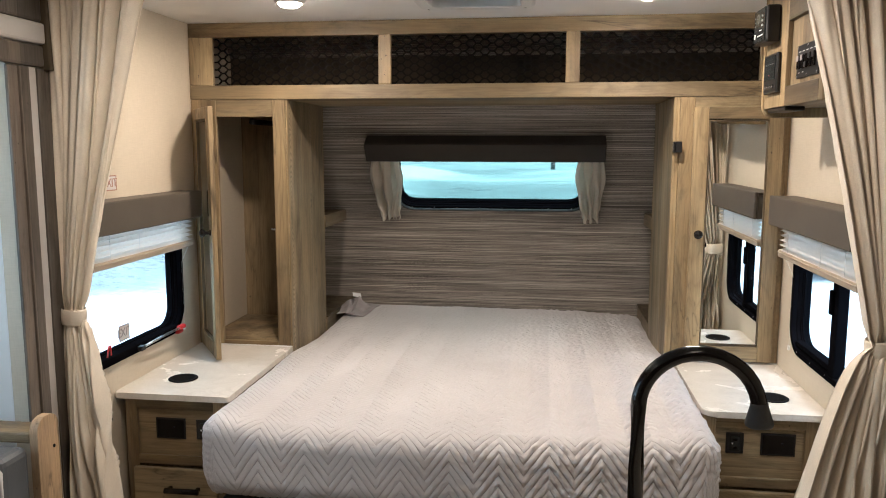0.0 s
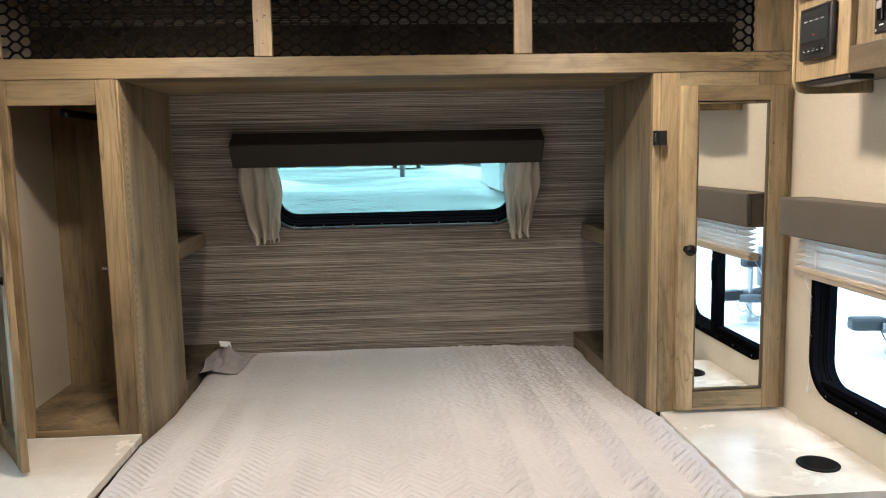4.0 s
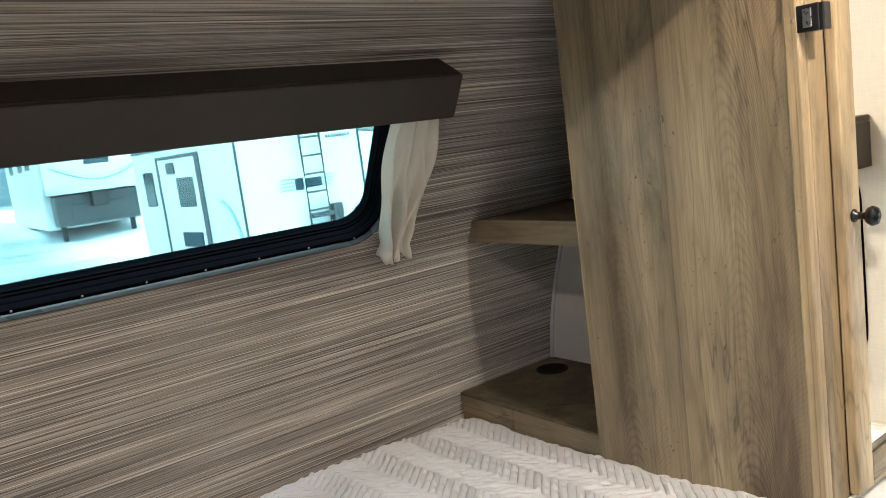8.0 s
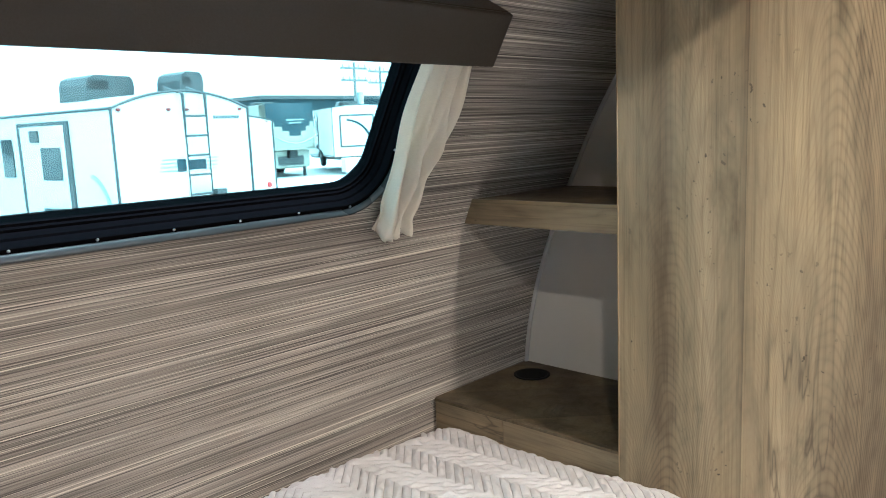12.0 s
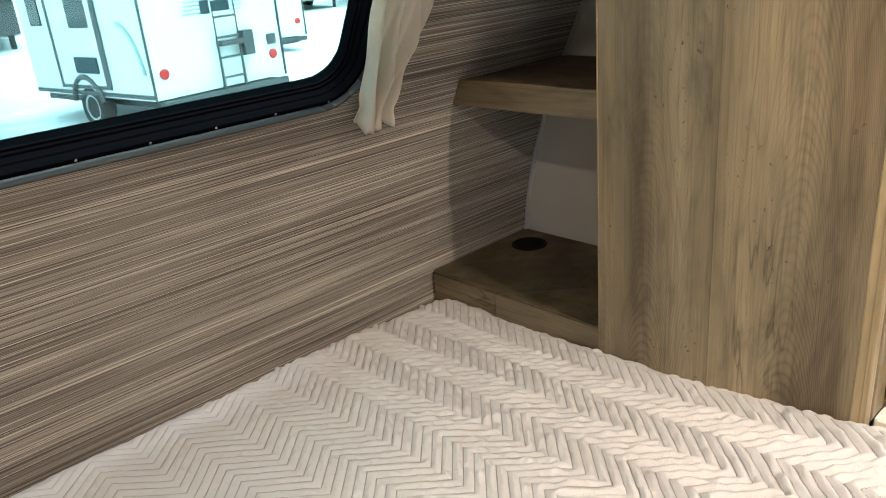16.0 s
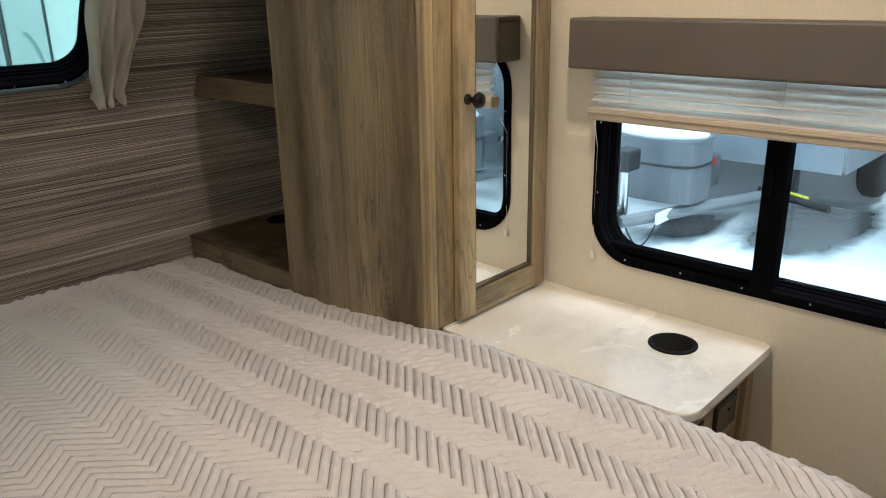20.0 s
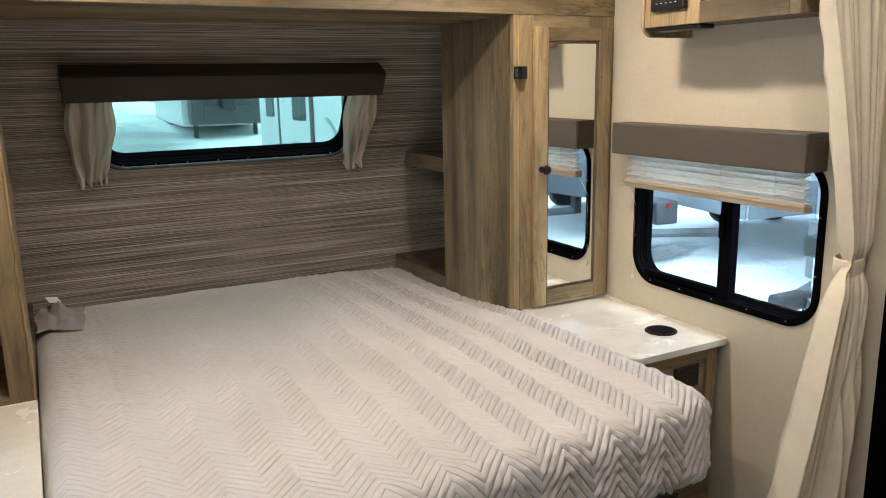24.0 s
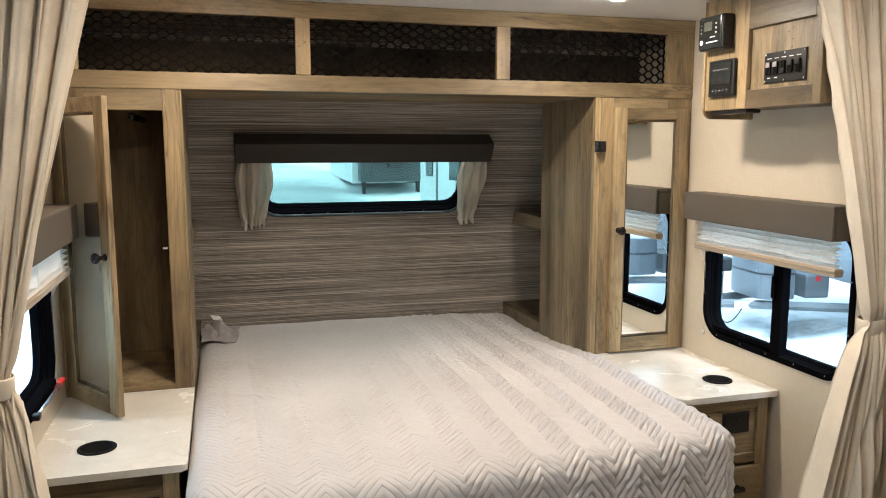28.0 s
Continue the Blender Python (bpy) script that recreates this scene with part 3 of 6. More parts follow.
cut(wall_l, side_window_cut(-1, WIN["y0"], WIN["y1"], WIN["z0"], WIN["z1"], WIN["r"]),
    finish("cutter", boxed(-HALF - 0.2, -HALF + 0.1, SLIDE[0], SLIDE[1], SLIDE[2], SLIDE[3]), BLACK))

# the sloping nose wall, papered, with the hole of its window
S_LEN = [0.0]
zs = np.concatenate([np.linspace(0.0, 0.5, 6)[:-1], np.linspace(0.5, 2.0, 46)])
ys = np.array([nose(z) for z in zs])
kern = np.array([0.25, 0.5, 0.25])
for _ in range(3):
    ys[1:-1] = np.convolve(ys, kern, "valid")
for a in range(1, len(zs)):
    S_LEN.append(S_LEN[-1] + math.hypot(zs[a] - zs[a - 1], ys[a] - ys[a - 1]))
xs = np.linspace(-HALF - 0.03, HALF + 0.03, 9)
bm = B()
uvl = bm.loops.layers.uv.new("UVMap")
front = [[bm.verts.new((x, y, z)) for x in xs] for y, z in zip(ys, zs)]
rear = [[bm.verts.new((x, y + 0.05, z + 0.02)) for x in xs] for y, z in zip(ys, zs)]
for g in (front, rear):
    for i in range(len(zs) - 1):
        for k in range(len(xs) - 1):
            bm.faces.new((g[i][k], g[i][k + 1], g[i + 1][k + 1], g[i + 1][k]))
for i in range(len(zs) - 1):
    for k in (0, len(xs) - 1):
        bm.faces.new((front[i][k], front[i + 1][k], rear[i + 1][k], rear[i][k]))
for k in range(len(xs) - 1):
    for i in (0, len(zs) - 1):
        bm.faces.new((front[i][k], front[i][k + 1], rear[i][k + 1], rear[i][k]))
bmesh.ops.recalc_face_normals(bm, faces=bm.faces)
for f in bm.faces:
    for l in f.loops:
        l[uvl].uv = (l.vert.co.x, float(np.interp(l.vert.co.z, zs, S_LEN)))
wall_n = structure("wall_nose", bm, PAPER, "sloping head wall papered in grey-brown streaked grasscloth", "wall")

# frame of reference of the head window: x across, y up the slope, z into the room
W_Z0, W_Z1 = 1.179, 1.512
p0, p1 = Vector((0, nose(W_Z0), W_Z0)), Vector((0, nose(W_Z1), W_Z1))
up = (p1 - p0).normalized()
inn = up.cross(Vector((1, 0, 0))) * -1
if inn.y > 0:
    inn = -inn
mid = (p0 + p1) / 2
NOSE = Matrix((
    (1, up.x, inn.x, mid.x), (0, up.y, inn.y, mid.y), (0, up.z, inn.z, mid.z), (0, 0, 0, 1)))
W_H = (p1 - p0).length
W_W = 0.945
cut(wall_n, finish("cutter", slab(B(), rounded(W_W - 0.028, W_H - 0.028, 0.081), -0.3, 0.3, NOSE), BLACK))
for p in wall_n.data.polygons:
    p.use_smooth = False

# main-room slide-out box
bm = B()
x0 = -1.85
box(bm, x0 - 0.04, x0, SLIDE[0] - 0.04, SLIDE[1] + 0.04, 0.08, 1.86)
slide_wall = structure("wall_slide", bm, WALL, "pale outer wall of the slide-out bay", "wall")
# unseen window opening, added to send cool daylight onto bed and drapes
cut(slide_wall, finish("cutter", boxed(x0 - 0.2, x0 + 0.1, 0.30, 1.75, 0.85, 1.62), BLACK))
structure("wall_slide_end", boxed(x0, -HALF - 0.046, SLIDE[1], SLIDE[1] + 0.04, 0.08, 1.86), CEILING, "white end wall of the slide-out bay", "wall")
structure("wall_slide_end_aft", boxed(x0, -HALF - 0.046, SLIDE[0] - 0.04, SLIDE[0], 0.08, 1.86), CEILING, "white end wall of the slide-out bay", "wall")
structure("ceiling_slide", boxed(x0, -HALF - 0.046, SLIDE[0], SLIDE[1], 1.80, 1.86), CEILING, "white roof panel of the slide-out bay", "ceiling")
structure("floor_slide", boxed(x0, -HALF - 0.046, SLIDE[0], SLIDE[1], 0.08, 0.12), FLOOR_PLANK, "raised floor of the slide-out bay", "floor")
structure("window_slide_added", boxed(x0 - 0.03, x0 - 0.026, 0.30, 1.75, 0.85, 1.62), GLASS_SIDE, "tinted pane of the unseen bay window added for daylight", "window").visible_shadow = False

# ---- windows ----

def window_frame(bm, w, h, r, m, flange=0.032, deep=0.05, lip=0.0):
    """A stepped frame; with a lip it stands out from the wall like a shallow tray."""
    def inset(d):
        return rounded(w - 2 * d, h - 2 * d, max(0.012, r - d))
    if lip:
        edge = [(inset(0), 0.0), (inset(0), lip - 0.003), (inset(0.0025), lip), (inset(0.005), lip - 0.0005), (inset(0.009), 0.006), (inset(0.010), 0.0055)]
    else:
        edge = [(inset(0), 0.0), (inset(0), 0.004), (inset(0.003), 0.0065), (inset(0.006), 0.0068)]
    k = flange
    return ring(bm, edge + [(inset(k * 0.95), 0.0055), (inset(k), 0.003), (inset(k), -0.010), (inset(k + 0.003), -0.012), (inset(k + 0.005), -0.022),
                            (inset(k + 0.009), -0.023), (inset(k + 0.010), -0.027), (inset(k + 0.014), -0.028), (inset(k + 0.014), -deep), (inset(0.004), -deep), (inset(0.004), 0.0)], m)


def screws(win, w, h, m, nx, ny, inset=0.014):
    for i in range(nx):
        x = -w / 2 + w * (i + 0.7) / (nx + 0.4)
        for y in (-h / 2 + inset, h / 2 - inset):
            part("screw", lathe(B(), [(0.0023, 0.0), (0.0023, 0.0012), (0.0008, 0.002)], m @ Matrix.Translation((x, y, 0.0055)), 8), CHROME, win)
    for i in range(ny):
        y = -h / 2 + h * (i + 1) / (ny + 1)
        for x in (-w / 2 + inset, w / 2 - inset):
            part("screw", lathe(B(), [(0.0023, 0.0), (0.0023, 0.0012), (0.0008, 0.002)], m @ Matrix.Translation((x, y, 0.0055)), 8), CHROME, win)


win1 = thing("window_1", "black-framed tinted head window in the sloping wall", "window", (0, 3.74, 1.36), kind="structure")
part("window_frame", window_frame(B(), W_W, W_H, 0.095, NOSE, 0.019, lip=0.015), BLACK_FRAME, win1, smooth=False)
pane = part("pane", slab(B(), rounded(W_W - 0.056, W_H - 0.056, 0.066), -0.034, -0.031, NOSE), GLASS_REAR, win1, "green-tinted pane")
pane.visible_shadow = False
part("seal", ring(B(), [(rounded(W_W + 0.012, W_H + 0.012, 0.09), 0.0005), (rounded(W_W + 0.008, W_H + 0.008, 0.088), 0.004), (rounded(W_W - 0.004, W_H - 0.004, 0.083), 0.004), (rounded(W_W - 0.004, W_H - 0.004, 0.083), 0.0005)], NOSE), BLACK, win1)
def lip_at(d):
    return rounded(W_W - 2 * d, W_H - 2 * d, 0.095 - d)


part("lip", ring(B(), [(lip_at(0.0026), 0.0152), (lip_at(0.0034), 0.0162), (lip_at(0.0060), 0.0150), (lip_at(0.0112), 0.0068), (lip_at(0.0112), 0.0060), (lip_at(0.0026), 0.0145)], NOSE), FRAME_LIP, win1, "glossy raised lip", True)
screws(win1, W_W, W_H, NOSE, 8, 2, 0.0155)


def side_window(name, side, exit_window):
    y0, y1, z0, z1 = WIN["y0"] - 0.03, WIN["y1"] + 0.03, WIN["z0"] - 0.03, WIN["z1"] + 0.03
    cy, cz = (y0 + y1) / 2, (z0 + z1) / 2
    m = Matrix(((0, 0, -side, side * HALF), (1, 0, 0, cy), (0, 1, 0, cz), (0, 0, 0, 1)))
    w, h = y1 - y0, z1 - z0
    win = thing(name, "black-framed emergency exit window with a red latch" if exit_window else "black-framed sliding side window with a mullion", "window", (side * HALF, cy, z0), kind="structure")
    part("window_frame", window_frame(B(), w, h, 0.105, m, 0.021), BLACK_FRAME, win)
    pane = part("pane", slab(B(), rounded(w - 0.066, h - 0.066, 0.066), -0.034, -0.031, m), GLASS_SIDE, win, "tinted pane")
    pane.visible_shadow = False
    screws(win, w, h, m, 5, 2)
    if not exit_window:
        yc = 2.478
        part("mullion", boxed(side * HALF - 0.004 if side > 0 else -HALF - 0.03, side * HALF + 0.03 if side > 0 else -HALF + 0.004, yc - 0.034, yc + 0.012, z0 + 0.02, z1 - 0.02, r=0.004), BLACK_FRAME, win)
        part("sash_latch", boxed(HALF - 0.016, HALF - 0.004, yc - 0.012, yc + 0.006, 0.985, 1.06, r=0.003), BLACK_FRAME, win)
        part("sash_bottom_rail", boxed(HALF + 0.002, HALF + 0.028, yc + 0.01, y1 - 0.05, z0 + 0.028, z0 + 0.046, r=0.003), BLACK_FRAME, win)
    else:
        part("sash_rail", boxed(-HALF - 0.02, -HALF + 0.016, y0 + 0.05, y1 - 0.06, z0 + 0.006, z0 + 0.034, r=0.006), BLACK_FRAME, win)
        lever = part("latch_lever", tube(B(), [(-HALF + 0.024, 2.50, 0.792), (-HALF + 0.034, 2.60, 0.801), (-HALF + 0.036, 2.76, 0.803)], 0.0048, 8), CHROME, win, "steel latch lever", True)
        part("lever_tip", boxed(-HALF + 0.024, -HALF + 0.044, 2.755, 2.80, 0.795, 0.811, r=0.006), RED, win, "red plastic lever grip")
        part("lever_catch", boxed(-HALF + 0.010, -HALF + 0.030, 2.765, 2.805, 0.776, 0.790, r=0.005), RED, win, "red plastic catch")
        part("lever_pivot", boxed(-HALF + 0.012, -HALF + 0.034, 2.488, 2.515, 0.783, 0.800, r=0.004), BLACK, win)
        part("small_pull", tube(B(), [(-HALF + 0.006, 2.318, 0.803), (-HALF + 0.01, 2.326, 0.845), (-HALF + 0.01, 2.334, 0.845), (-HALF + 0.006, 2.342, 0.803)], 0.0024, 6), RED, win, "red pull loop")
    return win


side_window("window_2", 1, False)
side_window("window_3", -1, True)


def wall_sticker(name, label, y, z, w, h, x, ink):
    s = thing(name, label, "sticker", (x, y, z))
    part("backing", boxed(x - 0.0003, x + 0.0006, y - w / 2, y + w / 2, z - h / 2, z + h / 2), STICKER, s)
    bm = B()
    t = 0.0035
    for a in ((y - w / 2, y + w / 2, z - h / 2, z - h / 2 + t), (y - w / 2, y + w / 2, z + h / 2 - t, z + h / 2), (y - w / 2, y - w / 2 + t, z - h / 2, z + h / 2), (y + w / 2 - t, y + w / 2, z - h / 2, z + h / 2)):
        box(bm, x + 0.0006, x + 0.0012, *a)
    part("border", bm, ink, s)
    m = Matrix(((0, 0, 1, x + 0.001), (1, 0, 0, y), (0, 1, 0, z), (0, 0, 0, 1)))
    text_mesh("lettering", "EXIT", h * 0.78, m, ink, s)
    return s


wall_sticker("exit_sticker", "white EXIT sticker with red letters on the wall", 2.40, 1.368, 0.075, 0.05, -HALF, RED_PRINT)
wall_sticker("exit_decal", "small EXIT decal stuck on the window pane", 2.485, 0.85, 0.065, 0.055, -HALF - 0.029, GREY_PRINT)


# ---- pelmets and blinds ----
def side_pelmet(side, y0, y1):
    v = thing("window_pelmet", "taupe vinyl-wrapped box pelmet above the side window", "pelmet", (side * HALF, (y0 + y1) / 2, 1.213))
    x_in, x_out = side * 1.048, side * HALF
    z0, z1 = 1.217, 1.320
    part("front_board", boxed(min(x_in, x_in + side * 0.014), max(x_in, x_in + side * 0.014), y0, y1, z0, z1, r=0.005), VALANCE_SIDE, v)
    part("top_board", boxed(min(x_in + side * 0.014, x_out), max(x_in + side * 0.014, x_out), y0, y1, z1 - 0.014, z1 - 0.001, r=0.003), VALANCE_SIDE, v)
    for y in (y0, y1 - 0.014):
        part("end_board", boxed(min(x_in + side * 0.014, x_out), max(x_in + side * 0.014, x_out), y, y + 0.014, z0, z1 - 0.014, r=0.003), VALANCE_SIDE, v)
    return v


side_pelmet(1, 2.15, 2.892)
side_pelmet(-1, 2.17, 2.875)


def pleated_blind(side, y0, y1):
    b = thing("pleated_blind", "white pleated shade drawn half up with a cream bottom rail", "blind", (side * 1.09, (y0 + y1) / 2, 1.085))
    n = 6
    z_hi, z_lo = 1.235, 1.134
    rows = []
    for i in range(n * 2 + 1):
        z = z_hi + (z_lo - z_hi) * i / (n * 2)
        x = side * (1.092 + (0.015 if i % 2 else -0.015))
        rows.append([(x, y, z) for y in np.linspace(y0, y1, 12)])
    ob = grid_mesh("shade", np.array(rows), SHADE, smooth=False)
    adopt(ob, b)
    part("bottom_rail", boxed(side * 1.092 - 0.016, side * 1.092 + 0.016, y0 - 0.008, y1 + 0.008, 1.108, 1.134, r=0.004), RAIL, b, "cream plastic bottom rail")
    part("rail_lip", boxed(side * 1.092 - 0.019, side * 1.092 + 0.019, y0 - 0.009, y1 + 0.009, 1.123, 1.127, r=0.001), RAIL, b)
    for y in (y0 + 0.09, (y0 + y1) / 2 - 0.06, y1 - 0.09):
        part("lift_cord", tube(B(), [(side * 1.080, y, 1.225), (side * 1.080, y, 1.125)], 0.0008, 5), WHITE_PLASTIC, b)
    yc = y1 + 0.012
    xw = side * (HALF - 0.006)
    part("tension_cord", tube(B(), [(side * 1.092, yc - 0.01, 1.12), (xw, yc, 1.04), (xw, yc + 0.001, 0.79)], 0.0008, 5), WHITE_PLASTIC, b)
    part("cord_clip", boxed(xw - 0.004, xw + 0.004, yc - 0.004, yc + 0.004, 0.772, 0.79, r=0.002), WHITE_PLASTIC, b, "clear cord clip")
    return b


pleated_blind(1, 2.17, 2.848)
pleated_blind(-1, 2.19, 2.845)

# head pelmet: a box standing square to the sloping wall
pel = thing("head_pelmet", "dark brown vinyl-wrapped pelmet over the head window", "pelmet", (0, 3.6, 1.41))
PT = nose(1.541)
v_top = Vector((0, PT, 1.541))
n_in = inn
d_dn = -up
PL = Matrix(((1, d_dn.x, n_in.x, 0), (0, d_dn.y, n_in.y, v_top.y), (0, d_dn.z, n_in.z, v_top.z), (0, 0, 0, 1)))
PX0, PX1, PD, PH = -0.574, 0.533, 0.086, 0.093
part("top_board", boxed(PX0, PX1, 0, 0.012, 0.0, PD - 0.012, r=0.002, m=PL), VALANCE, pel)
part("front_board", boxed(PX0, PX1, 0, PH, PD - 0.012, PD, r=0.004, m=PL), VALANCE, pel)
for xa in (PX0, PX1 - 0.012):
    part("end_board", boxed(xa, xa + 0.012, 0.012, PH, 0.0, PD - 0.012, r=0.002, m=PL), VALANCE, pel)


# ---- drapes ----
def head_curtain(x_top0, x_top1, x_bot0, x_bot1, seed):
    rnd = random.Random(seed)
    c = thing("head_curtain", "short pale beige curtain gathered at the foot beside the head window", "curtain", ((x_top0 + x_top1) / 2, 3.72, 1.12), "head window curtains")
    n, k = 40, 61
    s0, s1 = 0.05, 0.452
    P = np.zeros((n, k, 3))
    ph = [rnd.uniform(0, 6.28) for _ in range(4)]
    for i in range(n):
        t = i / (n - 1)
        bulge = 0.012 * math.sin(math.pi * min(1, t * 1.1)) ** 2
        e = t ** 1.7
        neck = math.exp(-((t - 0.90) / 0.05) ** 2)
        a = x_top0 + (x_bot0 - x_top0) * e - bulge + 0.006 * neck
        b = x_top1 + (x_bot1 - x_top1) * e + bulge - 0.006 * neck
        for j in range(k):
            u = j / (k - 1)
            amp = 0.009 + 0.012 * t * (1 - 0.4 * neck)
            sway = 0.10 * math.sin(5 * t + ph[2])
            pleat = math.sin(2 * math.pi * 1.5 * (u + sway * u) + ph[0] + 0.9 * math.sin(3 * t))
            w = amp * (1.15 * (1 - 2 * abs(pleat) ** 1.15) + 0.32 * math.sin(2 * math.pi * 6.5 * u + ph[1] + t * 3) + 0.45 * math.sin(2 * math.pi * 2.1 * u + ph[2] - 2 * t))
            w *= 1 - 0.75 * abs(2 * u - 1) ** 5
            ruffle = max(0, (t - 0.92) / 0.08)
            w += 0.006 * ruffle * math.sin(2 * math.pi * 13 * u + ph[3])
            x = a + (b - a) * u + 0.003 * math.sin(9 * u + 13 * t) + 0.004 * ruffle * math.sin(2 * math.pi * 7 * u)
            d = 0.036 + 0.008 * math.sin(math.pi * t) + w
            P[i, j] = PL @ Vector((x, s0 + (s1 - s0) * t + (0.005 * math.sin(17 * u + ph[3]) + 0.004 * math.sin(61 * u)) * t, max(0.006, d)))
    ob = grid_mesh("panel", P, SHEER)
    adopt(ob, c)
    mod = ob.modifiers.new("thick", "SOLIDIFY")
    mod.thickness = 0.0015
    return c


head_curtain(-0.562, -0.424, -0.552, -0.452, 3)
head_curtain(0.412, 0.530, 0.444, 0.524, 8)


def tall_drape(side, seed, top, waist, foot, y_mid):
    """A floor-length drape on a ceiling track, tied in at waist height."""
    rnd = random.Random(seed)
    d = thing("room_drape", "floor-length beige cloth drape tied back at the waist", "curtain", (side * 1.05, y_mid, 0.02), "bedroom drapes")
    n, k = 110, 150
    P = np.zeros((n, k, 3))
    ph = [rnd.uniform(0, 6.28) for _ in range(8)]
    z_top, z_tie, z_bot = 1.925, 1.0, 0.03
    for i in range(n):
        t = i / (n - 1)
        z = z_top + (z_bot - z_top) * t
        if z > z_tie:
            f = ((z_top - z) / (z_top - z_tie))
            e = f ** 0.92
            a, b = top[0] + (waist[0] - top[0]) * e, top[1] + (waist[1] - top[1]) * e
            amp = 0.029 * (1 - 0.40 * e)
        else:
            f = (z_tie - z) / (z_tie - z_bot)
            e = f ** 0.6
            a, b = waist[0] + (foot[0] - waist[0]) * e, waist[1] + (foot[1] - waist[1]) * e
            amp = 0.016 + 0.028 * e
        pinch = math.exp(-((z - z_tie) / 0.035) ** 2)
        amp *= 1 - 0.55 * pinch
        for j in range(k):
            u = j / (k - 1)
            warp = u + 0.03 * math.sin(4 * u + ph[3] + 1.5 * t)
            count = 5.6 - 0.9 * max(0.0, min(1.0, (z_tie - z) / 0.5))
            fold = math.sin(2 * math.pi * count * warp + ph[0] + 0.7 * math.sin(4 * t + ph[4]))
            fold = 2.3 * (1 - abs(fold)) ** 1.3 - 1.15
            fine = (0.5 if z > z_tie else 0.34) * math.sin(2 * math.pi * 11.3 * warp + ph[1] + 2.2 * t) + 0.22 * math.sin(2 * math.pi * 17 * u + ph[2] - 3 * t)
            head = max(0, (z - 1.78) / 0.145)
            fine += 0.30 * head * math.sin(2 * math.pi * 19 * u + ph[7])
            broad = 0.5 * math.sin(2 * math.pi * 1.4 * u + ph[5] + 2.0 * t)
            y = y_mid + amp * (fold + fine * (0.6 + 0.6 * t) + broad) + 0.012 * math.sin(6 * t + ph[6])
            lean = 0.012 * math.cos(2 * math.pi * 5.2 * warp + ph[0])
            x = a + (b - a) * u + lean * (1 - pinch)
            P[i, j] = (min(max(x, -HALF + 0.006), HALF - 0.006), y, z)
    ob = grid_mesh("panel", P, DRAPE)
    adopt(ob, d)
    mod = ob.modifiers.new("thick", "SOLIDIFY")
    mod.thickness = 0.002
    # tie band
    xa, xb = sorted((waist[0], waist[1]))
    pts = rounded(xb - xa + 0.016, 0.062, 0.03, 8)
    bm = B()
    sec = []
    for zz, grow in ((-0.024, 0.94), (-0.02, 1.0), (0.0, 1.04), (0.02, 1.0), (0.024, 0.94)):
        sec.append(([(x * grow, y * grow) for x, y in pts], zz))
    inner = [([(x * 0.9, y * 0.9) for x, y in pts], 0.022), ([(x * 0.9, y * 0.9) for x, y in pts], -0.022)]
    ring(bm, sec + inner, Matrix.Translation(((xa + xb) / 2, y_mid, 0.995)) @ pose(0, 0, 0, 4, side * -6, 0))
    part("tie_band", bm, DRAPE, d, "matching cloth tie band", True)
    for j in range(6):
        xx = top[0] + (top[1] - top[0]) * (j + 0.5) / 6
        part("glide_hook", boxed(xx - 0.004, xx + 0.004, y_mid - 0.004, y_mid + 0.004, 1.92, 1.945), WHITE_PLASTIC, d)
    return d


tall_drape(-1, 5, (-1.120, -0.838), (-1.126, -1.072), (-1.128, -0.955), 2.105)
tall_drape(1, 11, (0.862, 1.122), (1.066, 1.126), (0.83, 1.120), 2.038)
tr = thing("curtain_track", "slim white ceiling track for the drapes", "curtain track", (0, 2.08, 1.94))
part("rail", boxed(-1.13, 1.13, 2.06, 2.08, 1.942, 1.955, r=0.003), WHITE_PLASTIC, tr)

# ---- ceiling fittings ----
# pucks below y = 2 are the added, unseen ones
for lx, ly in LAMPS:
    lt = thing("ceiling_light", "small round lit ceiling downlight with a white rim; aft ones unseen, added", "ceiling light", (lx, ly, CEIL), "ceiling lights")
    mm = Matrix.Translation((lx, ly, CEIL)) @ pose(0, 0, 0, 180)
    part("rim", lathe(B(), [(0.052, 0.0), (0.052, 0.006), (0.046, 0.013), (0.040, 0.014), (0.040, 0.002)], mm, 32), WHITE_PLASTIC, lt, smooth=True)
    part("lens", lathe(B(), [(0.0395, 0.002), (0.0400, 0.010), (0.0375, 0.016), (0.031, 0.022), (0.018, 0.0255), (0.0, 0.0270)], mm, 32), GLOW if ly > 2 else GLOW_UNSEEN, lt, "glowing warm lens", True)
# roof hatch: garnish frame, well through the roof and a smoky lid
HX, HY, HW = 0.022, 2.590, 0.302
cut(ceil_ob, finish("cutter", slab(B(), rounded(HW, HW, 0.03), -0.1, 0.1, Matrix.Translation((HX, HY, CEIL + 0.025))), BLACK))
hatch = thing("roof_hatch", "white-framed roof hatch with a smoky green plastic lid", "roof hatch", (HX, HY, CEIL))
HM = Matrix.Translation((HX, HY, CEIL)) @ pose(0, 0, 0, 180)
part("garnish_frame", ring(B(), [(rounded(HW + 0.094, HW + 0.094, 0.05), 0.0), (rounded(HW + 0.090, HW + 0.090, 0.048), 0.006), (rounded(HW + 0.072, HW + 0.072, 0.04), 0.010), (rounded(HW + 0.006, HW + 0.006, 0.03), 0.010), (rounded(HW - 0.002, HW - 0.002, 0.028), 0.007), (rounded(HW - 0.006, HW - 0.006, 0.026), -0.075), (rounded(HW + 0.004, HW + 0.004, 0.03), -0.075), (rounded(HW + 0.004, HW + 0.004, 0.03), 0.0)], HM), WHITE_PLASTIC, hatch)
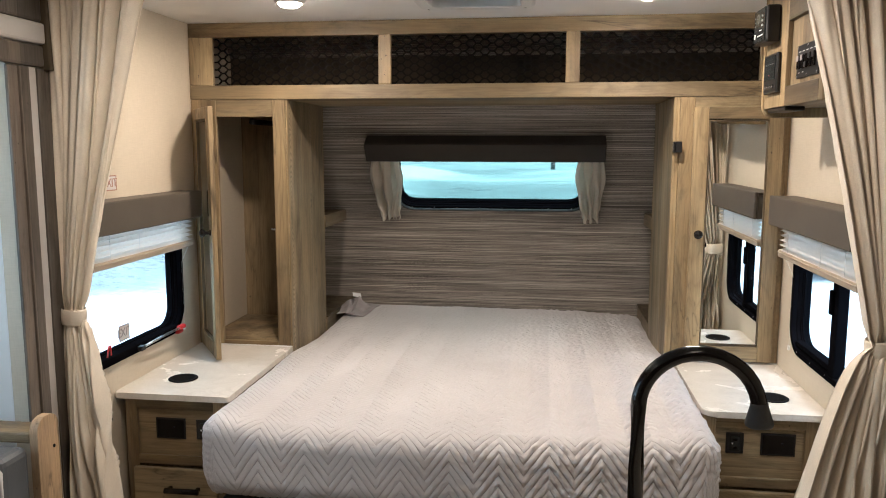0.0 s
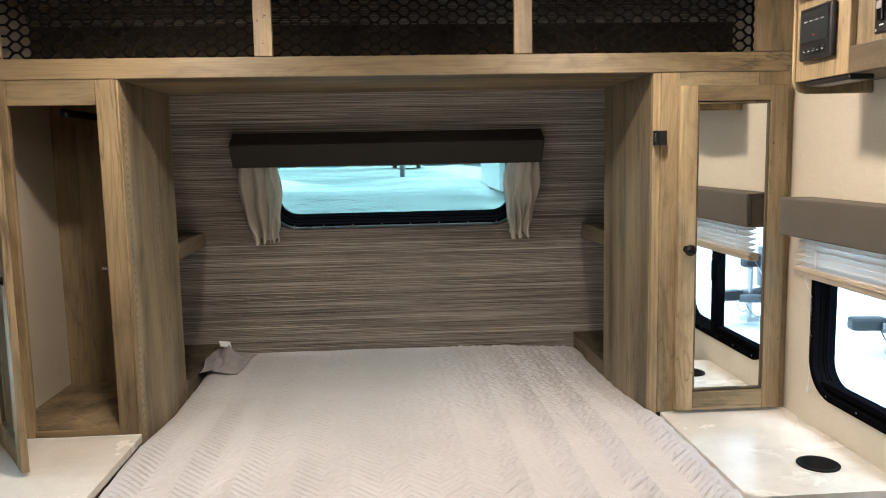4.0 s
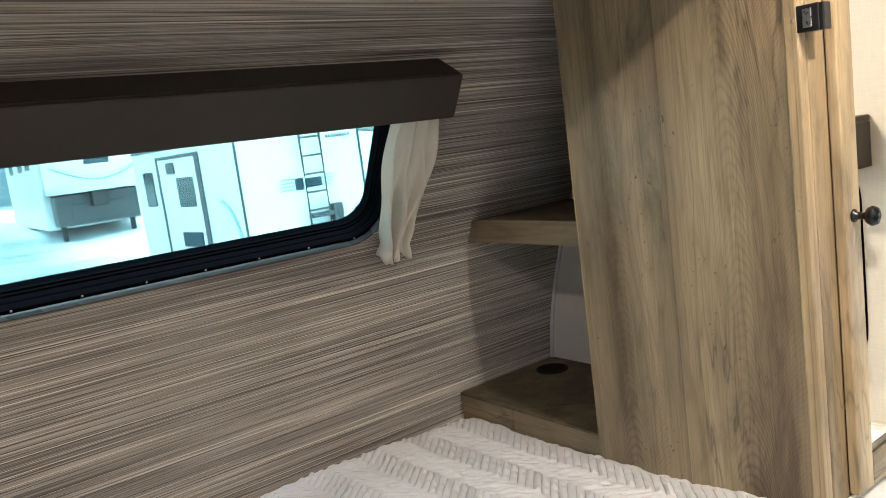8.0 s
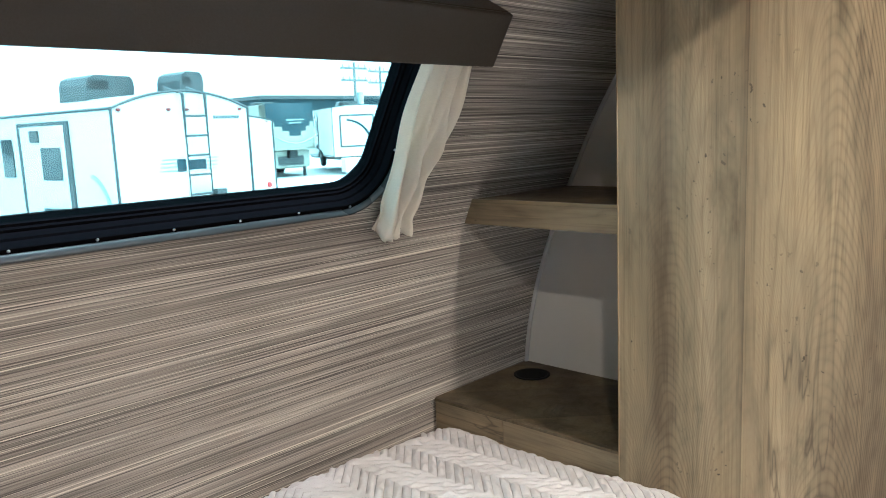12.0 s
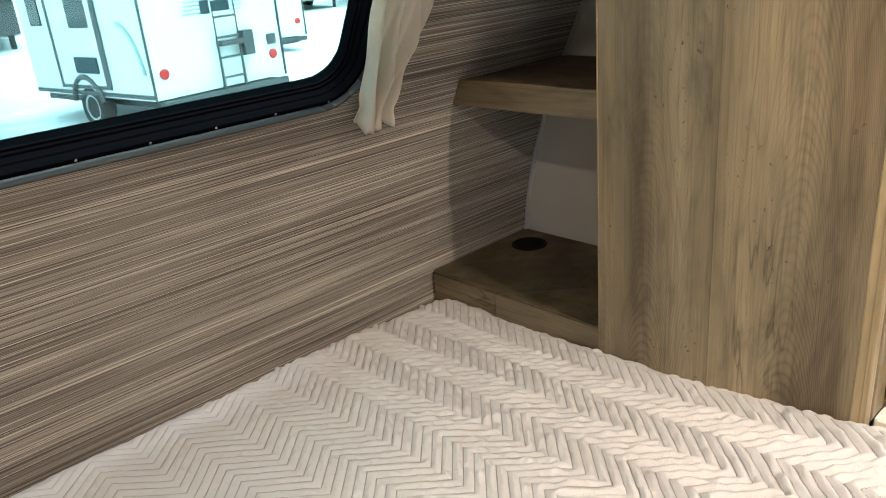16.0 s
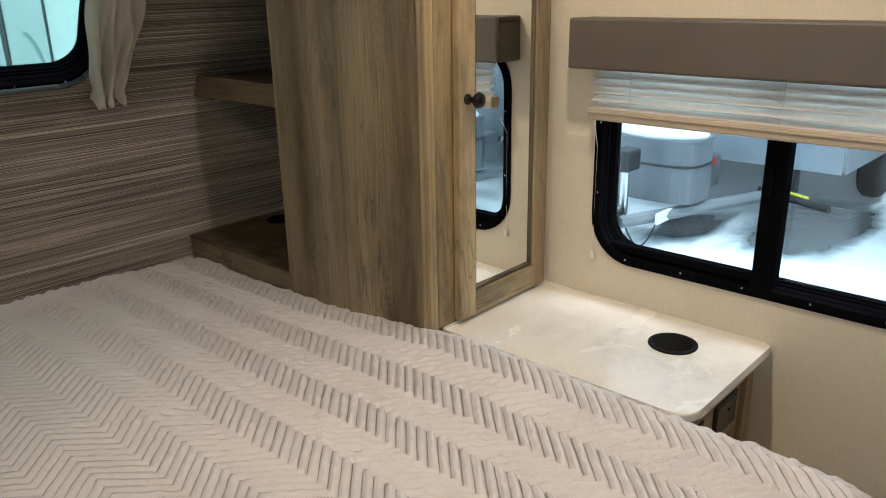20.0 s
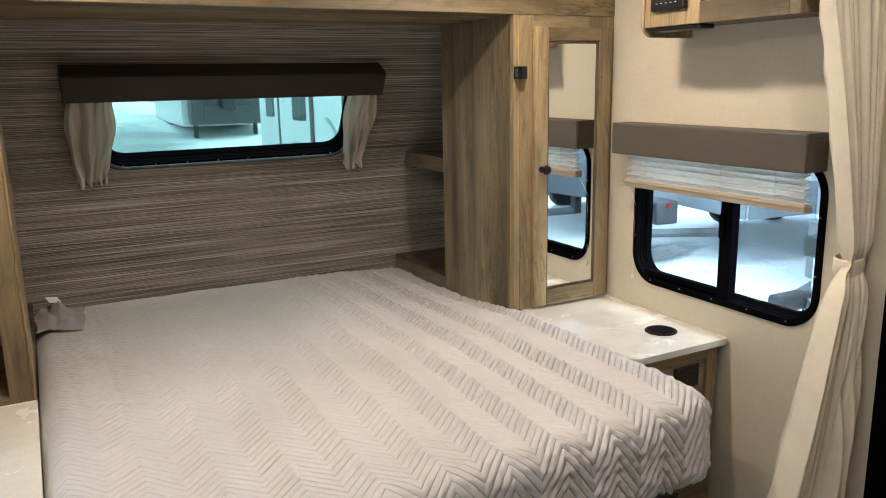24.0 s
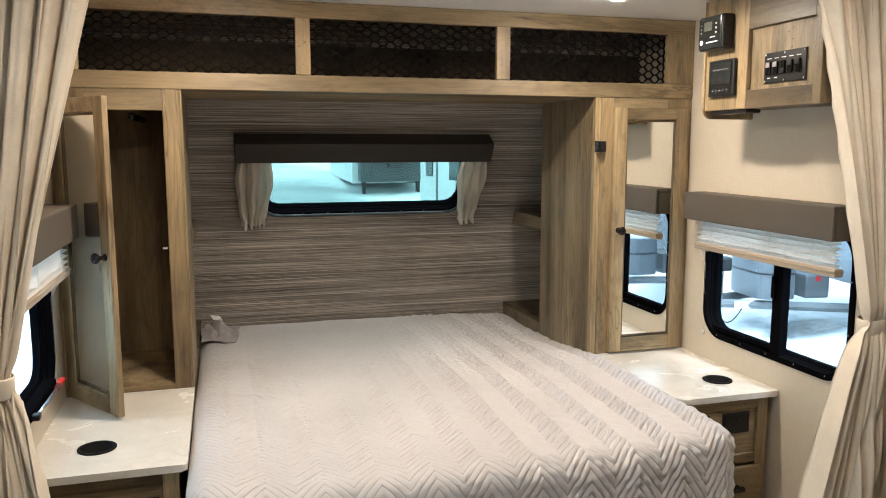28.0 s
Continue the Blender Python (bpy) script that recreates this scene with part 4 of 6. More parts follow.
part("lid", slab(B(), rounded(HW + 0.02, HW + 0.02, 0.03), -0.084, -0.078, HM), HATCH_LID, hatch, "smoky green translucent lid")
part("lid_rim", ring(B(), [(rounded(HW + 0.03, HW + 0.03, 0.03), -0.060), (rounded(HW + 0.03, HW + 0.03, 0.03), -0.092), (rounded(HW + 0.012, HW + 0.012, 0.03), -0.092), (rounded(HW + 0.012, HW + 0.012, 0.03), -0.060)], HM), WHITE_PLASTIC, hatch)
for dx in (-0.165, 0.165):
    for dy in (-0.165, 0.165):
        part("screw", lathe(B(), [(0.004, 0.0), (0.004, 0.001), (0.001, 0.002)], Matrix.Translation((HX + dx, HY + dy, CEIL - 0.010)) @ pose(0, 0, 0, 180), 8), CHROME, hatch)

# ---- built-in cabinets at the head ----
oh = thing("overhead_cabinet", "oak overhead cabinet with three black mesh fronts across the head", "cabinet", (0, FACE, 1.66))
T = 0.02
for nm, x0, x1, z0, z1 in (("top_rail", -HALF, HALF, 1.910, CEIL), ("bottom_rail", -HALF, HALF, 1.671, 1.726)):
    part(nm, boxed(x0 + 0.001, x1 - 0.001, FACE, FACE + T, z0, z1 - 0.001, r=0.002), WOOD_H, oh)
for x0, x1 in ((-HALF + 0.001, -1.042), (-0.377, -0.328), (0.331, 0.383), (1.022, HALF - 0.001)):
    part("stile", boxed(x0, x1, FACE + 0.0005, FACE + T - 0.0005, 1.726, 1.910, r=0.002), WOOD_V, oh)
part("base_board", boxed(-HALF + 0.001, HALF - 0.001, FACE + T, 3.545, 1.671, 1.686), WOOD_H, oh)
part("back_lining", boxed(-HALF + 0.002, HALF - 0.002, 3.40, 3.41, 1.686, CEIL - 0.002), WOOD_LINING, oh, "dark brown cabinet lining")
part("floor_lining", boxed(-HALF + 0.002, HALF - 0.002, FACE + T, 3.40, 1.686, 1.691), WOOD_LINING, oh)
part("roof_lining", boxed(-HALF + 0.002, HALF - 0.002, FACE + T, 3.40, CEIL - 0.006, CEIL - 0.001), LINING_SHADE, oh, "roof lining with the cabinet's inner shade in its colour")
for sx in (-1, 1):
    part("end_lining", boxed(min(sx * 1.134, sx * 1.139), max(sx * 1.134, sx * 1.139), FACE + T, 3.40, 1.691, CEIL - 0.006), WALL, oh, "cream wall lining at the cabinet end")


def mesh_front(x0, x1, z0, z1):
    """Expanded metal: bonded zigzag strands that leave flat hexagonal holes."""
    cw, ch, t = 0.054, 0.0290, 0.0058
    bm = B()
    rows = int((z1 - z0) / (ch / 2)) + 2
    cols = int((x1 - x0) / cw) + 2
    y = FACE + 0.024
    def strand(ax, az, bx, bz):
        ax, bx = min(max(ax, x0), x1), min(max(bx, x0), x1)
        if abs(bx - ax) < 1e-4 or max(az, bz) > z1 or min(az, bz) < z0:
            return
        d = Vector((bx - ax, 0, bz - az))
        ln = d.length
        ang = math.atan2(bz - az, bx - ax)
        m = Matrix.Translation(((ax + bx) / 2, y, (az + bz) / 2)) @ Matrix.Rotation(-ang, 4, "Y")
        box(bm, -ln / 2 - 0.001, ln / 2 + 0.001, -0.0022, 0.0022, -t / 2, t / 2, m=m)
    for r in range(rows):
        z = z0 + 0.004 + r * ch / 2
        off = (r % 2) * cw / 2
        for c in range(-1, cols):
            x = x0 + c * cw + off
            strand(x, z, x + cw * 0.26, z)
            strand(x + cw * 0.26, z, x + cw * 0.5, z + ch / 2)
            strand(x, z, x - cw * 0.24, z + ch / 2)
    return bm


for x0, x1 in ((-1.042, -0.377), (-0.328, 0.331), (0.383, 1.022)):
    part("mesh_front", mesh_front(x0, x1, 1.726, 1.910), EXPANDED, oh, "black expanded-metal mesh front")


def wardrobe(side):
    """Tall narrow wardrobe beside the bed, between counter and overhead cabinet."""
    def X(a, b):
        return (min(side * a, side * b), max(side * a, side * b))
    nm = "open oak wardrobe with its mirrored door swung wide" if side < 0 else "tall oak wardrobe with a closed mirrored door"
    w = thing("wardrobe", nm, "wardrobe", (side * 0.95, FACE, 0.68))
    z0, z1 = 0.681, 1.670
    x0, x1 = X(0.75, 0.803)
    part("inner_stile", boxed(x0, x1, FACE, FACE + T, z0, z1, r=0.003), WOOD_V, w)
    x0, x1 = X(1.034, HALF - 0.002)
    part("outer_stile", boxed(x0, x1, FACE, FACE + T, z0, z1, r=0.003), WOOD_V, w)
    x0, x1 = X(0.803, 1.034)
    part("top_rail", boxed(x0, x1, FACE + 0.0005, FACE + T, 1.603, z1, r=0.002), WOOD_H, w)
    part("bottom_rail", boxed(x0, x1, FACE + 0.0005, FACE + T, z0, 0.698, r=0.002), WOOD_H, w)
    px = 0.731 if side > 0 else 0.747
    x0, x1 = X(px, 0.760)
    part("side_panel", boxed(x0, x1, FACE + T, 3.500, 0.44, z1), WOOD_PANEL, w)
    x0, x1 = X(px - 0.001, 0.7615)
    part("edge_band", boxed(x0, x1, 3.500, 3.503, 0.44, z1, r=0.001), WOOD_EDGE, w, "pale edge banding")
    x0, x1 = X(px - 0.004, 0.75)
    part("corner_moulding", boxed(x0, x1, FACE + 0.002, FACE + 0.026, 0.44, z1, r=0.003), WOOD_EDGE, w)
    x0, x1 = X(0.760, HALF - 0.004)
    part("back_panel", boxed(x0, x1, 3.484, 3.500, z0, z1), WOOD_INSIDE, w)
    part("floor_panel", boxed(x0, x1, FACE + T, 3.484, z0, 0.699), WOOD_INSIDE, w)
    part("roof_panel", boxed(x0, x1, FACE + T, 3.484, 1.655, z1), WOOD_INSIDE, w)
    x0, x1 = X(HALF - 0.012, HALF - 0.004)
    part("lining_panel", boxed(x0, x1, FACE + T, 3.484, 0.699, 1.655), WALL, w, "cream wall lining")
    part("hanging_rod", tube(B(), [(side * 0.90, FACE + 0.03, 1.585), (side * 0.90, 3.46, 1.585)], 0.011, 12), BLACK_METAL, w, "black hanging rod", True)
    # mirrored door; built shut, then swung on its outer hinge
    ang = -55.0 if side < 0 else 0.0
    hx = side * 1.112
    H = Matrix.Translation((hx, FACE - 0.002, 0)) @ Matrix.Rotation(radians(ang), 4, "Z") @ Matrix.Translation((-hx, -(FACE - 0.002), 0))
    dx0, dx1 = X(0.797, 1.112)
    y1 = FACE - 0.002
    y0 = y1 - 0.019
    zb, zt = 0.690, 1.632
    fw = 0.052
    door = part("door", boxed(dx0, dx0 + fw, y0, y1, zb, zt, r=0.003, m=H), WOOD_V, w, "oak-framed mirror door")
    part("door_stile", boxed(dx1 - fw, dx1, y0, y1, zb, zt, r=0.003, m=H), WOOD_V, door)
    part("door_rail", boxed(dx0 + fw, dx1 - fw, y0 + 0.0004, y1, zb, zb + 0.057, r=0.003, m=H), WOOD_H, door)
    part("door_rail", boxed(dx0 + fw, dx1 - fw, y0 + 0.0004, y1, zt - 0.044, zt, r=0.003, m=H), WOOD_H, door)
    mx0, mx1, mz0, mz1 = dx0 + fw, dx1 - fw, zb + 0.060, zt - 0.046
    bm = B()
    for a in ((mx0, mx0 + 0.006, mz0, mz1), (mx1 - 0.006, mx1, mz0, mz1), (mx0, mx1, mz0, mz0 + 0.006), (mx0, mx1, mz1 - 0.006, mz1)):
        box(bm, a[0], a[1], y0 + 0.004, y0 + 0.012, a[2], a[3], r=0.0015, m=H)
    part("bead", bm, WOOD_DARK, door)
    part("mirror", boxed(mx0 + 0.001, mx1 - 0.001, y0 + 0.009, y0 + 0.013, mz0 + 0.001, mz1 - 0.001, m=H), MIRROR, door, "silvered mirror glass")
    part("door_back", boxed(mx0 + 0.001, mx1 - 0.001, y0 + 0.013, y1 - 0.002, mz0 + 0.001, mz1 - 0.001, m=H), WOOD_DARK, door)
    kx = side * 0.823
    km = H @ Matrix.Translation((kx, y0, 1.170)) @ pose(0, 0, 0, 90)
    part("knob", lathe(B(), [(0.011, 0.0), (0.011, 0.003), (0.0065, 0.006), (0.006, 0.018), (0.013, 0.023), (0.0165, 0.030), (0.014, 0.037), (0.006, 0.041), (0.0, 0.0415)], km, 20), BLACK_METAL, door, "round black knob", True)
    if side < 0:
        for zz in (0.80, 1.50):
            part("hinge", boxed(hx - 0.005, hx + 0.028, y1 - 0.001, y1 + 0.012, zz - 0.025, zz + 0.025, r=0.002), CHROME, w)
        part("magnet_catch", tube(B(), [(-0.806, FACE + 0.012, 1.158), (-0.822, FACE + 0.012, 1.158)], 0.004, 8), CHROME, w)
    return w


wardrobe(-1)
wardrobe(1)
latch = thing("screen_latch", "small black plastic latch bracket on the stile edge", "latch", (0.745, FACE - 0.03, 1.48))
part("block", boxed(0.733, 0.755, FACE - 0.036, FACE - 0.0005, 1.468, 1.508, r=0.002), BLACK, latch)
part("side_plate", boxed(0.7275, 0.7308, FACE - 0.030, FACE + 0.020, 1.468, 1.508, r=0.001), BLACK, latch)
part("catch_slot", boxed(0.7255, 0.7276, FACE - 0.020, FACE - 0.006, 1.474, 1.502, r=0.0008), CHROME, latch, "grey metal catch")
part("screw", lathe(B(), [(0.003, 0), (0.003, 0.001), (0.001, 0.002)], Matrix.Translation((0.7276, FACE + 0.010, 1.488)) @ pose(0, 0, 0, 0, -90, 0), 8), CHROME, latch)


# nooks behind the wardrobes
def nook(side):
    def X(a, b):
        return (min(side * a, side * b), max(side * a, side * b))
    bm = B()
    zs2 = np.linspace(0.45, 1.655, 26)
    xw = side * 1.105
    pts = [(3.50, z) for z in zs2[::-1]] + [(nose(z) + 0.004, z) for z in zs2]
    lo = [bm.verts.new((xw, y, z)) for y, z in pts]
    hi = [bm.verts.new((side * 1.138, y, z)) for y, z in pts]
    n = len(pts)
    for a in range(n):
        bm.faces.new((lo[a], lo[(a + 1) % n], hi[(a + 1) % n], hi[a]))
    bm.faces.new(lo)
    bm.faces.new(list(reversed(hi)))
    structure("trim_nook_liner", bm, LINER, "white nook liner panel, toned darker for shade", "trim")
    structure("trim_seam", tube(B(), [(side * 1.101, nose(z) - 0.004, z) for z in np.linspace(0.69, 1.655, 30)], 0.006, 8), PIPING, "grey piping along the nook seam", "trim", True)
    sh = thing("nook_shelf", "small oak shelf in the bedside nook", "shelf", (side * 0.93, 3.7, 1.117))
    x0, x1 = X(0.752, 1.104)
    bm = B()
    def wedge(za, zb, xa, xb, ya, inset=0.002):
        v = []
        for z in (za, zb):
            for x in (xa, xb):
                v.append(bm.verts.new((x, ya, z)))
                v.append(bm.verts.new((x, nose(z) - inset, z)))
        for f in ((0, 1, 3, 2), (4, 5, 7, 6), (0, 1, 5, 4), (2, 3, 7, 6), (0, 2, 6, 4), (1, 3, 7, 5)):
            bm.faces.new([v[i] for i in f])
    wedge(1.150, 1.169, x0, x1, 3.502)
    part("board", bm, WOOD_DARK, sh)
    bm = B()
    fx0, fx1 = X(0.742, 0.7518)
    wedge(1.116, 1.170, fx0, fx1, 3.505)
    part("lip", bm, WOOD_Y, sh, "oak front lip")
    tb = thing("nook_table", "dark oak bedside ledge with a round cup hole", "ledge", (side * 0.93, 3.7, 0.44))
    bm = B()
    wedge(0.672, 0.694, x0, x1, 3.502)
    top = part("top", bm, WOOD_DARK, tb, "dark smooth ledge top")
    cut(top, finish("cutter", lathe(B(), [(0.041, -0.2), (0.041, 0.2)], Matrix.Translation((side * 1.013, 3.920, 0.68)), 28), BLACK))
    part("cup_ring", lathe(B(), [(0.0, -0.06), (0.0405, -0.06), (0.0405, 0.0), (0.046, 0.0015), (0.046, 0.004), (0.039, 0.004), (0.038, -0.056), (0.0, -0.056)], Matrix.Translation((side * 1.013, 3.920, 0.694)), 28), BLACK_CUP, tb, "black cup holder", True)
    for ya, yb in ((3.505, 3.795), (3.797, 4.0)):
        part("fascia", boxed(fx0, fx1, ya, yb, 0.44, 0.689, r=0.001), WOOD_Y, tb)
    ex0, ex1 = X(0.7395, 0.7525)
    part("front_edge", boxed(ex0, ex1, 3.505, 4.0, 0.6893, 0.6955, r=0.001), WOOD_DARK, tb)


nook(-1)
nook(1)


# ---- bedside counters ----
def nightstand(side):
    def X(a, b):
        return (min(side * a, side * b), max(side * a, side * b))
    yf = 2.352 if side < 0 else 2.430
    cup = (-0.980, 2.525) if side < 0 else (1.008, 2.585)
    ct = thing("counter_top", "pale stone-look counter beside the bed with a cup hole", "counter", (side * 0.94, 2.7, 0.655), "bedside counters")
    x0, x1 = X(0.760 if side > 0 else 0.742, HALF - 0.001)
    m = Matrix.Translation(((x0 + x1) / 2, (yf + FACE - 0.001) / 2, 0))
    w, h = x1 - x0, FACE - 0.001 - yf
    out = []
    r = 0.045 if side > 0 else 0.014
    inner = -side
    for cx, cy, a0, rr in ((w / 2, h / 2, 0, 0.0005), (-w / 2, h / 2, 90, 0.0005), (-w / 2, -h / 2, 180, r if inner < 0 else 0.012), (w / 2, -h / 2, 270, r if inner > 0 else 0.012)):
        for k in range(9):
            a = radians(a0 + 90 * k / 8)
            out.append((cx - math.copysign(rr, cx) + rr * math.cos(a), cy - math.copysign(rr, cy) + rr * math.sin(a)))
    bm = slab(B(), out, 0.660, 0.680, m)
    es = [e for e in bm.edges if abs(e.verts[0].co.z - e.verts[1].co.z) < 1e-5 and max(e.verts[0].co.y, e.verts[1].co.y) < FACE - 0.01]
    bmesh.ops.bevel(bm, geom=es, offset=0.004, segments=2, affect="EDGES", profile=0.5)
    slab_ob = part("slab", bm, STONE, ct)
    cut(slab_ob, finish("cutter", lathe(B(), [(0.044, -0.2), (0.044, 0.2)], Matrix.Translation((cup[0], cup[1], 0.67)), 36), BLACK))
    part("cup_holder", lathe(B(), [(0.0, -0.075), (0.038, -0.075), (0.043, 0.0), (0.050, 0.001), (0.050, 0.0035), (0.047, 0.005), (0.041, 0.004), (0.036, -0.071), (0.0, -0.071)], Matrix.Translation((cup[0], cup[1], 0.680)), 36), BLACK_CUP, ct, "black cup holder", True)
    part("caulk_line", boxed(x0, x1, FACE - 0.006, FACE - 0.001, 0.680, 0.6835, r=0.001), WHITE_PLASTIC, ct)

    yb = yf + 0.02
    ns = thing("nightstand", "oak bedside cabinet with sockets and a black-handled drawer", "nightstand", (side * 0.94, 2.7, 0.0), "nightstands")
    bx0, bx1 = X(0.765, 1.112)
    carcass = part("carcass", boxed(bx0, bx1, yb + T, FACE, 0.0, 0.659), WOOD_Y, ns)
    cut(carcass, finish("cutter", lathe(B(), [(0.044, -0.09), (0.044, 0.2)], Matrix.Translation((cup[0], cup[1], 0.67)), 36), BLACK))
    st = 0.040
    part("stile", boxed(bx0, bx0 + st, yb, yb + T, 0.0, 0.659, r=0.002), WOOD_V, ns)
    part("stile", boxed(bx1 - st, bx1, yb, yb + T, 0.0, 0.659, r=0.002), WOOD_V, ns)
    for za, zb2 in ((0.622, 0.658), (0.430, 0.462), (0.06, 0.12)):
        part("rail", boxed(bx0 + st, bx1 - st, yb + 0.0005, yb + T, za, zb2, r=0.002), WOOD_H, ns)
    part("socket_panel", boxed(bx0 + st, bx1 - st, yb + 0.011, yb + T - 0.001, 0.462, 0.622), WOOD_H, ns)
    dr = part("drawer", boxed(bx0 + st - 0.012, bx1 - st + 0.012, yb - 0.019, yb - 0.001, 0.128, 0.424, r=0.003), WOOD_H, ns, "flat oak drawer front")
    hx = -0.905 if side < 0 else 0.94
    part("drawer_handle", tube(B(), [(hx - 0.058, yb - 0.045, 0.360), (hx + 0.058, yb - 0.045, 0.360)], 0.0095, 12), BLACK_METAL, dr, "black bar handle", True)
    for dx in (-0.048, 0.048):
        part("handle_post", boxed(hx + dx - 0.006, hx + dx + 0.006, yb - 0.045, yb - 0.019, 0.354, 0.366, r=0.002), BLACK_METAL, dr)
    # black plates in the panel
    px, qx = (-0.958, -0.842) if side < 0 else (0.995, 0.866)
    pl = thing("air_grille", "black plastic plate set into the bedside cabinet", "grille", (px, yb, 0.556))
    pz = 0.555 if side < 0 else 0.572
    part("plate", boxed(px - 0.052, px + 0.052, yb + 0.006, yb + 0.011, pz - 0.036, pz + 0.036, r=0.002), BLACK, pl)
    part("inner_panel", boxed(px - 0.046, px + 0.046, yb + 0.0045, yb + 0.006, pz - 0.030, pz + 0.030, r=0.0006), BLACK_METAL, pl)
    part("knob", lathe(B(), [(0.003, 0), (0.003, 0.002), (0.001, 0.003)], Matrix.Translation((px + 0.012, yb + 0.0045, pz + 0.006)) @ pose(0, 0, 0, 90), 10), BLACK, pl)
    so = thing("power_socket", "black power outlet with two charging ports", "socket", (qx, yb, pz))
    part("plate", boxed(qx - 0.027, qx + 0.027, yb + 0.006, yb + 0.011, pz - 0.034, pz + 0.034, r=0.003), BLACK, so)
    part("insert", boxed(qx - 0.015, qx + 0.015, yb + 0.003, yb + 0.006, pz - 0.024, pz + 0.024, r=0.002), SCREEN, so)
    part("indicator", boxed(qx - 0.010, qx - 0.006, yb + 0.0018, yb + 0.003, pz - 0.003, pz + 0.002), WHITE_PRINT, so, "tiny white indicator")
    for dz in (-0.013, 0.011):
        part("port", boxed(qx - 0.006, qx + 0.006, yb + 0.0022, yb + 0.003, pz + dz - 0.0025, pz + dz + 0.0025), BLACK_METAL, so)


nightstand(-1)
nightstand(1)

# ---- bed ----
bed = thing("bed", "queen mattress in a blush chevron-quilted cover on a black frame", "bed", (0, 3.0, 0.0))
part("frame", boxed(-0.72, 0.72, 2.20, 3.96, 0.0, 0.40, r=0.01), BED_BASE, bed, "black upholstered bed frame")
part("mattress", boxed(-0.660, 0.690, 2.22, 3.90, 0.405, 0.62, r=0.05, seg=4), plain("white_ticking", (0.7, 0.7, 0.68), 0.8), bed, "white mattress under the cover")
BX, BY0, BY1, BZ, BR, DROP = 0.750, 2.120, 3.985, 0.672, 0.055, 0.215
BED_X = 0.008
step = 0.0036
BT = 0.060
straight = DROP - BR - BT
ext = BR * (math.pi / 2 - 1) + straight + BT * 1.35
u = np.arange(-BX - ext, BX + ext + step, step)
v = np.arange(BY0 - ext, BY1 + 0.10, step)
U, V = np.meshgrid(u, v)
cx = np.clip(U, -BX + BR, BX - BR)
cy = np.clip(V, BY0 + BR, BY1 - BR)
ax, ay = U - cx, V - cy
dist = np.hypot(ax, ay)
safe = np.maximum(dist, 1e-9)
dx, dy = ax / safe, ay / safe
arc = BR * math.pi / 2
ang = np.clip(dist / BR, 0, math.pi / 2)
tuck = np.clip((dist - arc - straight) / BT, 0, math.pi / 2)
out = BR * np.sin(ang) - BT * (1 - np.cos(tuck))
down = BR * (1 - np.cos(ang)) + np.clip(dist - arc, 0, straight) + BT * np.sin(tuck)
NX, NY, NZ = dx * np.sin(ang) * np.cos(tuck), dy * np.sin(ang) * np.cos(tuck), np.cos(ang) - np.sin(tuck)


def waves(a, b, seed, count, lo, hi):
    rs = np.random.RandomState(seed)
    s = np.zeros_like(a)
    for _ in range(count):
        f = rs.uniform(lo, hi)
        t = rs.uniform(0, 2 * math.pi)
        s += np.sin((a * math.cos(t) + b * math.sin(t)) * f + rs.uniform(0, 6.28)) / count ** 0.5
    return s


tri = np.abs(np.mod(U, 2 * QUILT_HALF) - QUILT_HALF)
tri = QUILT_HALF - tri
VQ = np.where(V >= BY0, V - BY0, (V - BY0) * 0.73)
q = np.mod((VQ + tri) / QUILT_STEP, 1.0)
puff = 1 - np.abs(2 * q - 1) ** 2.3
ridge = np.abs(np.mod(U / QUILT_HALF, 1.0) - 0.5) * 2
puff *= 1 - 0.22 * ridge ** 6
calm = 0.86 + 0.12 * np.clip((U + 0.75) / 0.9, 0, 1) + 1.55 * np.clip((U - 0.02) / 0.4, 0, 1)
calm = calm * (0.5 + 0.5 * np.clip((V - BY0 - 0.02) / 0.14, 0, 1)) * (1 - 0.6 * np.clip((V - 2.8) / 0.6, 0, 1))
calm = calm * (1 - 0.72 * np.clip((np.abs(U) - (BX - 0.11)) / 0.09, 0, 1))
h = 0.0058 * puff * calm
h += (0.0008 + 0.0020 * np.clip((U + 0.1) / 0.5, 0, 1)) * waves(U, V, 4, 14, 70, 240) * puff
broad = (0.0035 * waves(U, V, 9, 8, 4, 11) + 0.0013 * waves(U, V, 10, 9, 16, 34)) * np.clip(1 - dist / 0.12, 0.3, 1)
ruck = 0.004 * np.exp(-((U + 0.50 - 0.10 * np.sin(V * 5)) / 0.03) ** 2) * np.clip(np.sin((V - 2.3) * 2.1), 0, 1)
ruck += 0.0035 * np.exp(-((U + 0.28 - 0.05 * np.sin(V * 7)) / 0.025) ** 2) * np.clip(np.sin((V - 2.7) * 3.0), 0, 1)
gather = np.clip(np.minimum(np.abs(ax), np.abs(ay)) / 0.03, 0, 1) * np.clip(dist / 0.05, 0, 1)
rs = np.random.RandomState(77)
crease = np.zeros_like(U)
for _ in range(26):
    px, py, an = rs.uniform(-0.72, 0.45), rs.uniform(2.2, 3.75), rs.uniform(-1.3, 1.3) + math.pi / 2
    s = (U - px) * math.cos(an) + (V - py) * math.sin(an)
    d = -(U - px) * math.sin(an) + (V - py) * math.cos(an) + 0.012 * np.sin(s * rs.uniform(15, 40) + rs.uniform(0, 6))
    crease += rs.uniform(0.0015, 0.0040) * np.exp(-(d / rs.uniform(0.006, 0.014)) ** 2) * np.exp(-(s / rs.uniform(0.05, 0.16)) ** 2)
